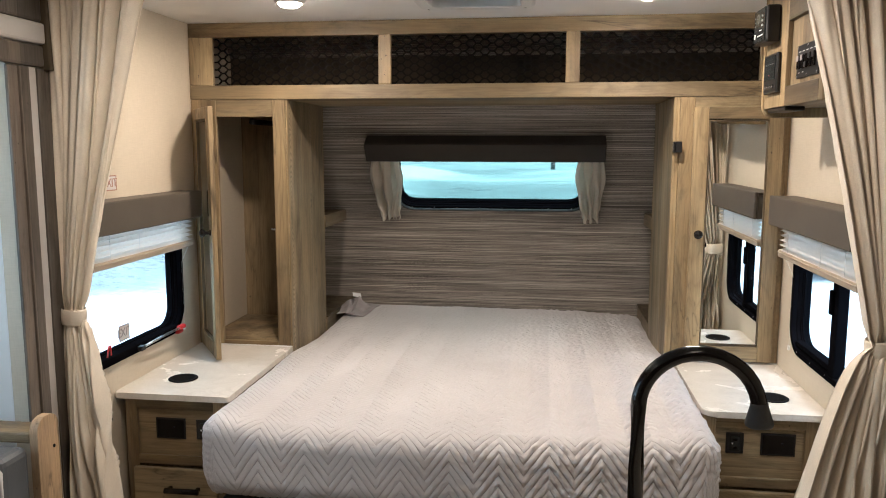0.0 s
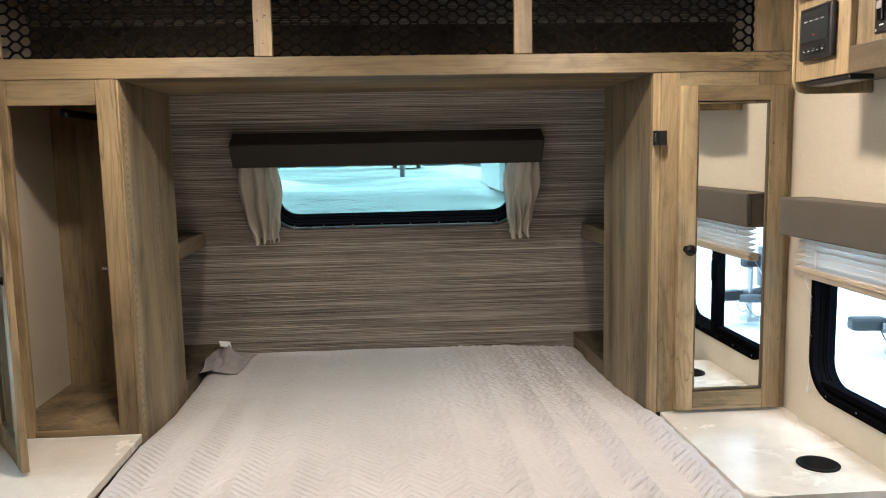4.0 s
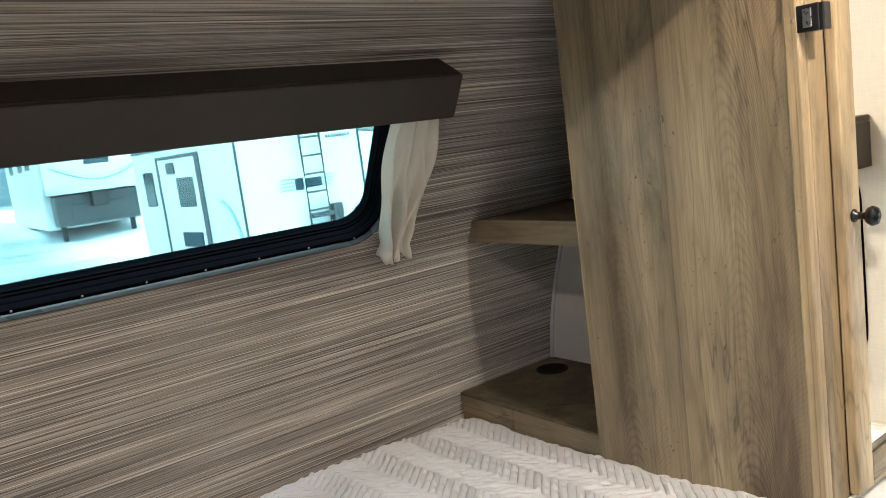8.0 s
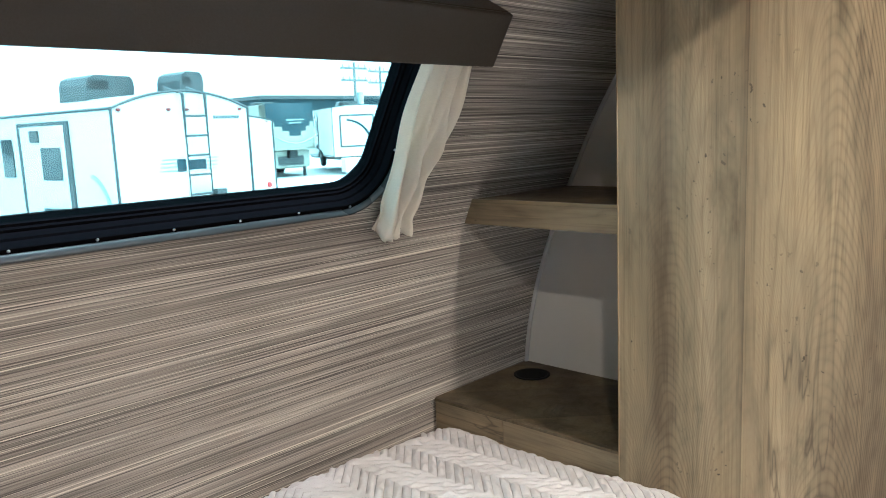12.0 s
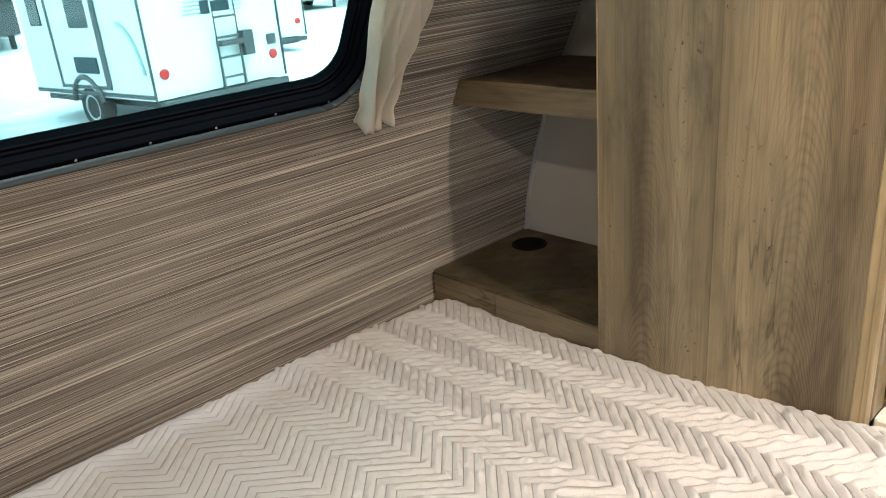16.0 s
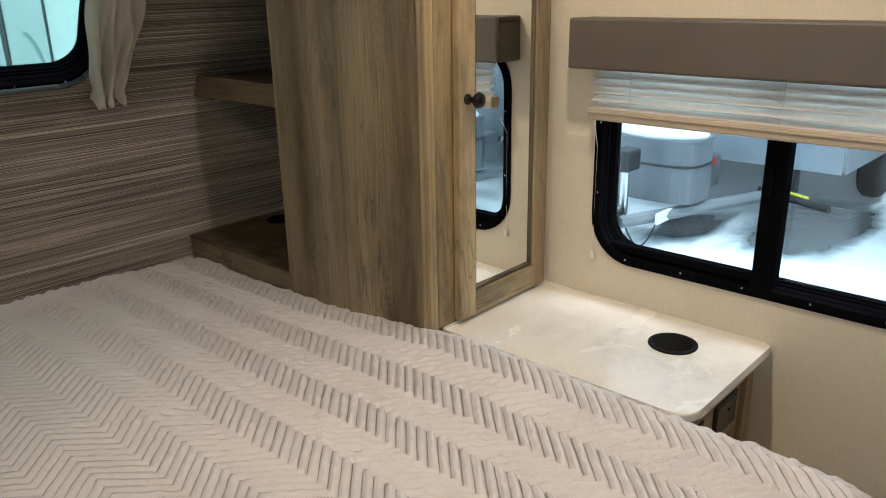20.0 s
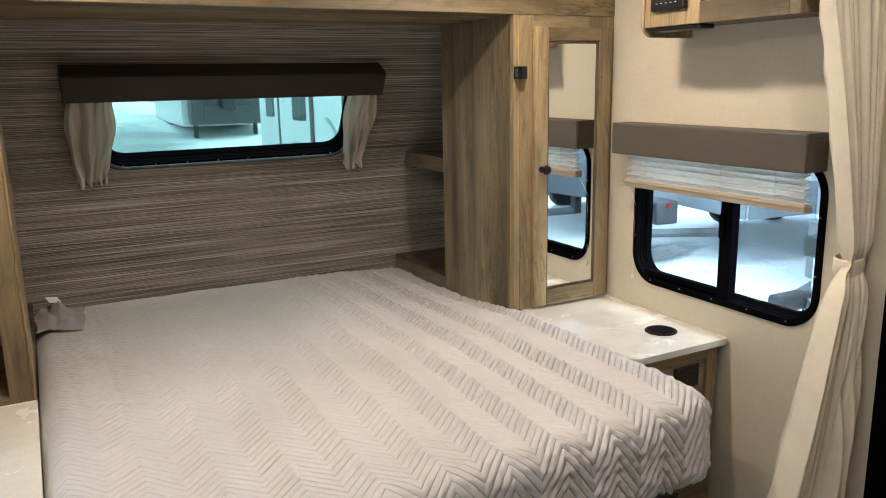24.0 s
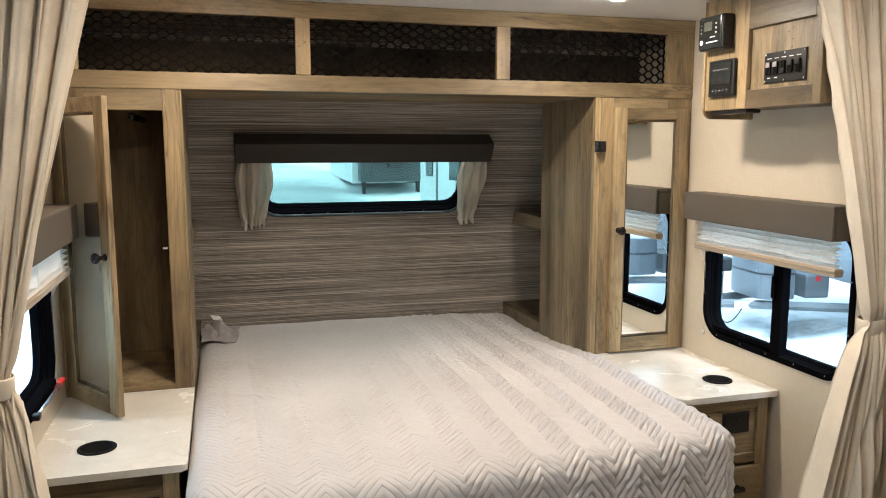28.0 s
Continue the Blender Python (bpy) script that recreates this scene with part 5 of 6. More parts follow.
h = h + broad + ruck + crease + gather * 0.0009 * np.sin(2 * math.pi * (dist + 0.004 * waves(U, V, 51, 4, 8, 20)) / 0.019)
hem = np.clip((dist - arc) / (DROP - BR), 0, 1)
sway = hem * 0.006 * waves(U, V, 21, 6, 12, 30)
lift = 0.020 * np.clip((np.abs(U) - 0.40) / 0.28, 0, 1) ** 2 * np.clip((V - 1.98) / 0.12, 0, 1) * np.clip((3.25 - V) / 0.35, 0, 1)
lift = lift * np.where(U > 0, 1.8, 1.3)
lift = lift - 0.017 * np.clip((V - 3.2) / 0.45, 0, 1) * np.clip((U - 0.25) / 0.4, 0, 1)
crown = lift + 0.026 * (1 - (U / BX) ** 2) * np.clip(1 - dist / 0.06, 0, 1) * np.clip(1.2 - np.abs(V - 3.0), 0, 1)
P = np.stack([cx + dx * out + NX * h + dx * sway, cy + dy * out + NY * h + dy * sway, BZ - 0.012 - down + NZ * h + crown + 0.006 * waves(U, V, 33, 5, 10, 24) * (hem > 0.98)], -1)
P[..., 1] = np.minimum(P[..., 1], 3.996)
P[..., 0] += BED_X
limit = dist <= ext + BR + 0.004
keep = limit[:-1, :-1] & limit[1:, :-1] & limit[:-1, 1:] & limit[1:, 1:]
cover = grid_mesh("quilted_cover", P, QUILT, np.stack([U + 4 * QUILT_HALF * 10, VQ + QUILT_STEP * 100], -1), keep)
adopt(cover, bed, "blush quilted mattress cover with chevron stitching")

# crumpled cloth tucked at the head
wad = thing("bundled_cloth", "crumpled grey-lilac cloth tucked at the head corner of the bed", "cloth", (-0.68, 3.80, 0.675))
n, k = 46, 46
P = np.zeros((n, k, 3))
rs = np.random.RandomState(6)
A, Bv = np.meshgrid(np.linspace(-1, 1, k), np.linspace(-1, 1, n))
rr = np.sqrt(A ** 2 + Bv ** 2)
hump = 0.050 * np.exp(-((A * 0.9 + 0.25) ** 2 + Bv ** 2) * 1.6)
crk = 0.020 * waves(A, Bv, 12, 9, 4, 9) * np.clip(1.1 - rr, 0, 1) + 0.006 * waves(A, Bv, 13, 8, 12, 20) * np.clip(1.2 - rr, 0, 1)
P[..., 0] = -0.665 + A * 0.078 + 0.02 * waves(A, Bv, 14, 5, 2, 5)
P[..., 1] = 3.775 + Bv * 0.135 + 0.015 * waves(A, Bv, 15, 5, 2, 5)
P[..., 2] = 0.672 + np.maximum(0, hump + crk)
P[..., 0] = np.maximum(P[..., 0], -0.738)
ob = grid_mesh("fold", P, GREY_CLOTH)
adopt(ob, wad)
mod = ob.modifiers.new("thick", "SOLIDIFY")
mod.thickness = 0.003
part("care_tag", boxed(-0.022, 0.022, -0.016, 0.016, 0, 0.0012, m=Matrix.Translation((-0.672, 3.80, 0.742)) @ pose(0, 0, 0, 28, 12, 30)), WHITE_PRINT, wad, "white care label")

# ---- control cabinet ----
CX, CY0, CY1, CZ0 = 0.945, 2.118, 2.640, 1.606
cc = thing("control_cabinet", "oak wall cabinet holding the trailer's control panels", "cabinet", (1.04, 2.38, CZ0))
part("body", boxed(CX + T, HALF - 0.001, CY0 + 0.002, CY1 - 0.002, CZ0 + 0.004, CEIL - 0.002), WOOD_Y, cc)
for nm, ya, yb, za, zb, mt2 in (("stile", 2.430, CY1, CZ0, CEIL - 0.001, WOOD_V), ("stile", CY0, 2.150, CZ0, CEIL - 0.001, WOOD_V), ("top_rail", 2.150, 2.430, 1.846, CEIL - 0.001, WOOD_Y), ("bottom_rail", 2.150, 2.430, CZ0, 1.662, WOOD_Y)):
    part(nm, boxed(CX, CX + T, ya, yb, za, zb, r=0.002), mt2, cc)
part("door_panel", boxed(CX + 0.014, CX + T - 0.001, 2.150, 2.430, 1.662, 1.846), WOOD_V, cc)
end = [(HALF - 0.002, CEIL - 0.003), (CX - 0.003, CEIL - 0.003)] + [(CX + 0.029 - 0.032 * math.cos(a), CZ0 + 0.010 - 0.032 * math.sin(a)) for a in np.linspace(0, math.pi / 2, 8)] + [(HALF - 0.002, CZ0 - 0.022)]
EM = Matrix(((1, 0, 0, 0), (0, 0, 1, CY1), (0, 1, 0, 0), (0, 0, 0, 1)))
part("end_panel", slab(B(), end, 0.0, 0.009, EM), WOOD_V, cc, "oak end panel with a rounded lower corner")
part("edge_band", tube(B(), [(x, CY1 + 0.0045, z) for x, z in end[1:]], 0.0042, 8), WOOD_EDGE, cc, "pale edge banding")
part("underside_lip", boxed(CX + 0.004, CX + 0.06, 2.43, CY1 - 0.03, CZ0 - 0.013, CZ0, r=0.004), BLACK, cc, "dark speaker strip")


def solar():
    d = thing("solar_controller", "black wall-mounted charge controller with a small display", "control panel", (CX, 2.565, 1.85))
    part("case", boxed(CX - 0.042, CX, 2.500, 2.628, 1.798, 1.906, r=0.007, seg=3), BLACK, d)
    part("bezel", boxed(CX - 0.046, CX - 0.042, 2.506, 2.622, 1.804, 1.900, r=0.0018), SCREEN, d)
    part("display", boxed(CX - 0.0475, CX - 0.046, 2.552, 2.592, 1.858, 1.886), LCD, d, "olive grey display")
    for k in range(3):
        part("button", lathe(B(), [(0.0035, 0), (0.0035, 0.002), (0.002, 0.003)], Matrix.Translation((CX - 0.046, 2.530, 1.850 + k * 0.014)) @ pose(0, 0, 0, 0, -90, 0), 10), WHITE_PLASTIC, d)
        part("lamp_dot", boxed(CX - 0.0472, CX - 0.046, 2.606, 2.609, 1.853 + k * 0.012, 1.856 + k * 0.012), WHITE_PRINT, d)
    part("badge", lathe(B(), [(0.008, 0), (0.008, 0.001)], Matrix.Translation((CX - 0.046, 2.606, 1.824)) @ pose(0, 0, 0, 0, -90, 0), 16), WHITE_PRINT, d, "white round badge")
    part("print_bar", boxed(CX - 0.0468, CX - 0.046, 2.520, 2.580, 1.820, 1.8235), WHITE_PRINT, d)
    part("print_bar", boxed(CX - 0.0468, CX - 0.046, 2.535, 2.560, 1.836, 1.8385), WHITE_PRINT, d)


solar()
st = thing("radio_panel", "black glass touch panel on the oak cabinet", "control panel", (CX, 2.54, 1.70))
part("frame", boxed(CX - 0.014, CX, 2.475, 2.606, 1.649, 1.766, r=0.005), BLACK, st)
part("screen", boxed(CX - 0.016, CX - 0.014, 2.487, 2.594, 1.688, 1.756), SCREEN, st, "dark glass screen")
for k in range(4):
    part("print_mark", boxed(CX - 0.0168, CX - 0.016, 2.502 + k * 0.022, 2.514 + k * 0.022, 1.733, 1.7355), GREY_PRINT, st)
for k in range(5):
    part("key", boxed(CX - 0.0165, CX - 0.014, 2.498 + k * 0.018, 2.510 + k * 0.018, 1.662, 1.674, r=0.001), SCREEN, st)
    part("print_mark", boxed(CX - 0.0172, CX - 0.0165, 2.501 + k * 0.018, 2.507 + k * 0.018, 1.667, 1.669), GREY_PRINT, st)
part("red_lamp", boxed(CX - 0.0172, CX - 0.016, 2.539, 2.542, 1.701, 1.704), RED, st)

sw = thing("switch_panel", "black plate with five rocker switches", "switch panel", (CX, 2.276, 1.72))
part("plate", boxed(CX + 0.009, CX + 0.014, 2.189, 2.363, 1.676, 1.766, r=0.002), BLACK, sw)
for k in range(5):
    yy = 2.340 - k * 0.0305
    s = part("rocker", boxed(CX + 0.003, CX + 0.009, yy - 0.009, yy + 0.009, 1.700, 1.738, r=0.002), BLACK_METAL, sw, "black rocker switch")
    part("rocker_tip", boxed(CX + 0.0015, CX + 0.004, yy - 0.008, yy + 0.008, 1.722 if k != 2 else 1.702, 1.737 if k != 2 else 1.716, r=0.001), GREY_PRINT if k < 2 else BLACK, s)
    part("caption_bar", boxed(CX + 0.0085, CX + 0.009, yy - 0.009, yy + 0.009, 1.7465, 1.749), WHITE_PRINT, sw)
    if k < 2:
        part("caption_bar", boxed(CX + 0.0085, CX + 0.009, yy - 0.006, yy + 0.006, 1.690, 1.6925), WHITE_PRINT, sw)
for yy in (2.195, 2.276, 2.357):
    for zz in (1.682, 1.760):
        part("screw", lathe(B(), [(0.003, 0), (0.003, 0.001), (0.001, 0.002)], Matrix.Translation((CX + 0.009, yy, zz)) @ pose(0, 0, 0, 0, -90, 0), 8), CHROME, sw)

# ---- main room: slide-out trim, bench, kitchen, entry door ----
tf = thing("slide_fascia", "grey wood-look fascia boards round the slide-out opening", "trim", (-HALF, 1.5, 1.0), kind="structure")
PALE = plain("pale_trim_strip", (0.55, 0.52, 0.48), 0.5)
for ya, yb, xd, mt2 in ((1.935, 1.975, 0.010, WOOD_GREY), (1.976, 2.014, 0.016, WOOD_GREY), (2.015, 2.047, 0.012, PALE), (2.048, 2.10, 0.016, WOOD_GREY)):
    part("upright_board", boxed(-HALF + 0.0005, -HALF + xd, ya, yb, 0.0, 1.70, r=0.002), mt2, tf)
for za, zb, xd, mt2 in ((1.702, 1.762, 0.022, WOOD_GREY), (1.764, 1.822, 0.030, PALE), (1.824, 1.90, 0.022, WOOD_GREY)):
    part("header_board", boxed(-HALF + 0.0005, -HALF + xd, 0.05, 2.075, za, zb, r=0.008), mt2, tf)
part("end_cap", boxed(-HALF + 0.0005, -HALF + 0.036, 2.0755, 2.112, 1.695, 1.905, r=0.004), WOOD_DARK, tf, "dark end cap")

bench = thing("dinette_bench", "grey vinyl dinette bench with a rounded pale wood arm", "bench", (-1.2, 1.7, 0.12))
AXM = Matrix(((0, 0, 1, -1.02), (1, 0, 0, 1.815), (0, 1, 0, 0.46), (0, 0, 0, 1)))
arm_out = [(x, y) for x, y in rounded(0.085, 0.68, 0.036, 8)]
part("arm", slab(B(), arm_out, 0.0, 0.022, AXM), WOOD_ARM, bench, "pale ply arm panel")
part("bolt", lathe(B(), [(0.005, 0), (0.005, 0.001), (0.002, 0.002)], Matrix.Translation((-0.998, 1.835, 0.71)) @ pose(0, 0, 0, 0, 90, 0), 10), BLACK_METAL, bench)
part("back_cap", boxed(-1.75, -1.02, 1.775, 1.855, 0.735, 0.765, r=0.006), WOOD_H, bench, "wood cap rail")
part("back_cushion", boxed(-1.72, -1.022, 1.665, 1.775, 0.48, 0.735, r=0.022, seg=3), SEAT_VINYL, bench, "grey vinyl back cushion")
part("piping", tube(B(), [(-1.70, 1.664, 0.722), (-1.035, 1.664, 0.722), (-1.022, 1.664, 0.705), (-1.022, 1.664, 0.50)], 0.005, 8), PIPE_WHITE, bench, "white piping", True)
part("seat_cushion", boxed(-1.72, -1.03, 1.15, 1.66, 0.40, 0.52, r=0.025, seg=3), SEAT_VINYL, bench)
part("base", boxed(-1.74, -1.03, 1.17, 1.85, 0.121, 0.40), WOOD_H, bench)

kc = thing("kitchen_cabinet", "oak kitchen base cabinet", "cabinet", (0.76, 0.85, 0.0))
part("body", boxed(0.40, HALF - 0.001, 0.50, 1.20, 0.0, 0.872, r=0.003), WOOD_V, kc)
kt = thing("kitchen_counter", "pale stone-look kitchen counter", "counter", (0.75, 0.85, 0.873))
part("slab", boxed(0.37, HALF - 0.001, 0.47, 1.22, 0.873, 0.905, r=0.004), STONE, kt)
fa = thing("kitchen_faucet", "oil-rubbed black gooseneck kitchen faucet", "faucet", (0.393, 1.08, 0.905))
FY, fx0, fx1, fz = 1.08, 0.393, 0.548, 1.142
pts = [(fx0, FY, 0.93), (fx0, FY, 1.0), (fx0, FY, 1.06)]
rad = (fx1 - fx0) / 2
for k in range(0, 19):
    a = math.pi - math.pi * 1.0 * k / 18
    pts.append((fx0 + rad + rad * math.cos(a), FY, fz + rad * 0.98 * math.sin(a)))
part("spout", tube(B(), pts, 0.0105, 16), BLACK_METAL, fa, smooth=True)
tip = Vector(pts[-1])
part("nozzle", lathe(B(), [(0.0112, -0.008), (0.0118, -0.003), (0.0175, 0.017), (0.0182, 0.021), (0.0172, 0.0235), (0.012, 0.024), (0.0, 0.022)], Matrix.Translation(tip + Vector((0, 0, 0.004))) @ pose(0, 0, 0, 180, -3, 0), 24), plain("grey_rubber", (0.016, 0.017, 0.018), 0.6, relief=0), fa, "flared rubber spray nozzle", True)
part("base_collar", lathe(B(), [(0.026, 0.0), (0.026, 0.006), (0.018, 0.012), (0.016, 0.035), (0.0115, 0.04)], Matrix.Translation((fx0, FY, 0.905)), 24), BLACK_METAL, fa, smooth=True)

ed = thing("door_1", "entry door with a black frame and a dark upper window", "door", (HALF, 1.62, 0.03), kind="structure")
y0, y1, z0, z1 = DOOR
for nm, a in (("jamb", (y0, y0 + 0.05, z0, z1)), ("jamb", (y1 - 0.05, y1, z0, z1)), ("head_jamb", (y0 + 0.05, y1 - 0.05, z1 - 0.05, z1)), ("sill", (y0 + 0.05, y1 - 0.05, z0, z0 + 0.03))):
    part(nm, boxed(HALF - 0.018, HALF + 0.044, *a, r=0.004), BLACK_FRAME, ed)
part("leaf", boxed(HALF + 0.012, HALF + 0.040, y0 + 0.05, y1 - 0.05, z0 + 0.03, 0.66), WHITE_PLASTIC, ed, "pale lower door leaf")
part("upper_leaf", boxed(HALF + 0.012, HALF + 0.040, y0 + 0.05, y1 - 0.05, 0.66, z1 - 0.05), BLACK_FRAME, ed, "dark upper door leaf")
tr2 = thing("door_header_shelf", "dark wood ledge over the entry door", "shelf", (1.1, 1.6, 1.56))
part("board", boxed(1.06, HALF - 0.0005, 1.25, 1.985, 1.82, 1.90, r=0.003), WOOD_DARK, tr2)

# ---- outside: snowy sales lot ----
def snow_ground():
    m, nt, b = shader("trampled_snow_and_wet_asphalt", (0.8, 0.82, 0.85), 0.7)
    v = coords(nt, (1, 1, 1))
    big = noise_tex(nt, coords(nt, (0.10, 0.22, 1)), 1.0, 5, 0.6, 0.6)
    track = noise_tex(nt, coords(nt, (0.25, 2.2, 1), rot=(0, 0, 0.5)), 1.0, 4, 0.6, 0.4)
    fine = noise_tex(nt, v, 7.0, 5, 0.65)
    bare = nt.nodes.new("ShaderNodeAttribute")
    bare.attribute_name = "cleared"
    cover = math_node(nt, "ADD", math_node(nt, "MULTIPLY", big, 0.55), math_node(nt, "ADD", math_node(nt, "MULTIPLY", track, 0.26), math_node(nt, "MULTIPLY", fine, 0.34)))
    cover = math_node(nt, "SUBTRACT", math_node(nt, "ADD", cover, 0.09), math_node(nt, "MULTIPLY", bare.outputs["Fac"], 0.36))
    c = ramp(nt, cover, [(0.27, (0.06, 0.070, 0.078)), (0.35, (0.15, 0.175, 0.185)), (0.43, (0.33, 0.37, 0.385)), (0.51, (0.55, 0.59, 0.61)), (0.60, (0.78, 0.80, 0.81))])
    nt.links.new(c, b.inputs["Base Color"])
    nt.links.new(ramp(nt, cover, [(0.30, (0.25,) * 3), (0.52, (0.75,) * 3)]), b.inputs["Roughness"])
    bump(nt, b, math_node(nt, "ADD", cover, math_node(nt, "MULTIPLY", fine, 0.3)), 0.05, 0.8)
    return m


def ground_z(x, y):
    t = np.clip((y - 15.0) / 15.0, 0, 1)
    return -0.75 + 1.07 * t * t * (3 - 2 * t) * np.clip((15.0 - x) / 7.0, 0, 1)


def spaced(lo, hi, near, far):
    out, p = [0.0], 0.0
    while p < max(-lo, hi):
        p += near + (far - near) * min(1, p / 120) ** 1.3
        out.append(p)
    a = np.array(out)
    return np.concatenate([-a[1:][::-1], a])


gx = spaced(-900, 900, 0.15, 40)
gy = spaced(-900, 900, 0.15, 40) + 5.0
GX, GY = np.meshgrid(gx, gy)
lump = waves(GX, GY, 40, 10, 0.35, 1.3) * 0.05 + waves(GX, GY, 41, 12, 2.0, 5.5) * 0.018
bank = 0.45 * np.exp(-(((GX + 5.6) / 1.7) ** 2 + ((GY - 33) / 3.0) ** 2)) + 0.45 * np.exp(-(((GX - 2.3) / 1.5) ** 2 + ((GY - 35) / 2.5) ** 2)) + 0.3 * np.exp(-(((GX - 4.4) / 1.2) ** 2 + ((GY - 2.2) / 1.8) ** 2))
GZ = ground_z(GX, GY) + lump + bank
ground = grid_mesh("ground", np.stack([GX, GY, GZ], -1), snow_ground())
def spot(x, y, rx, ry):
    return np.exp(-(((GX - x) / rx) ** 2 + ((GY - y) / ry) ** 2) ** 4)


lane = np.clip((GY - 12 + GX * 0.3) / 3, 0, 1) * np.clip((75 - GY) / 6, 0, 1) * np.clip((GX + 22) / 4, 0, 1) * np.clip((4.5 - GX) / 2, 0, 1)
lane = lane * 0.64 * (1 - np.clip(bank * 5, 0, 1)) + 0.9 * spot(-10.3, 14.0, 5.6, 6.6)
drift = np.clip((GX - 2.5) / 1.0, 0, 1) * np.clip((9.5 - GX) / 1.0, 0, 1) * np.clip((GY + 9) / 2, 0, 1) * np.clip((9.5 - GY) / 1.5, 0, 1)
cleared = lane - 0.55 * drift
for px, py, rx, ry in ((6.45, 4.88, 0.46, 0.33), (6.75, 4.0, 0.85, 0.46), (6.2, 1.2, 0.6, 0.4), (6.3, 8.0, 0.6, 0.4)):
    cleared = np.maximum(cleared, 1.9 * spot(px, py, rx, ry))
at = ground.data.attributes.new("cleared", "FLOAT", "POINT")
at.data.foreach_set("value", cleared.reshape(-1).astype(np.float32))
tagged(ground, "snow-covered lot with patches of wet asphalt", "ground", "", "structure")

PAINT_W = plain("white_fibreglass", (0.74, 0.75, 0.76), 0.25, vary=0.03, relief=0)
PAINT_G = plain("grey_trailer_skin", (0.27, 0.295, 0.325), 0.45, vary=0.08, relief=0)
PAINT_C = plain("champagne_trailer_skin", (0.36, 0.35, 0.30), 0.3, vary=0.05, relief=0)
PAINT_D = plain("charcoal_trailer_skin", (0.13, 0.142, 0.16), 0.35, vary=0.1, relief=0)
TRIM_D = plain("dark_trailer_trim", (0.06, 0.065, 0.07), 0.4, vary=0.1, relief=0)
TYRE = plain("tyre_rubber", (0.02, 0.02, 0.022), 0.8, vary=0.2)
DARK_PANE = plain("smoked_trailer_pane", (0.035, 0.045, 0.05), 0.08, vary=0.1, relief=0)
SNOW = plain("fresh_snow", (0.86, 0.88, 0.9), 0.7, vary=0.03, relief=0.002)
LAMP_RED = plain("red_tail_lens", (0.5, 0.03, 0.03), 0.2, vary=0.08, relief=0)
LAMP_MARK = plain("dark_red_marker_lens", (0.22, 0.03, 0.03), 0.3, vary=0.08, relief=0)
STEEL_DUSTED = plain("snow_dusted_steel", (0.13, 0.14, 0.15), 0.6, vary=0.5, scale=9.0)
STEEL_BLACK = plain("black_painted_steel", (0.018, 0.02, 0.022), 0.45, vary=0.15)
GRAPHIC = plain("dark_teal_graphic", (0.035, 0.06, 0.075), 0.6, vary=0.05, relief=0, spec=0.2)
GRAPHIC_L = plain("pale_teal_graphic", (0.30, 0.38, 0.38), 0.35, vary=0.05, relief=0)


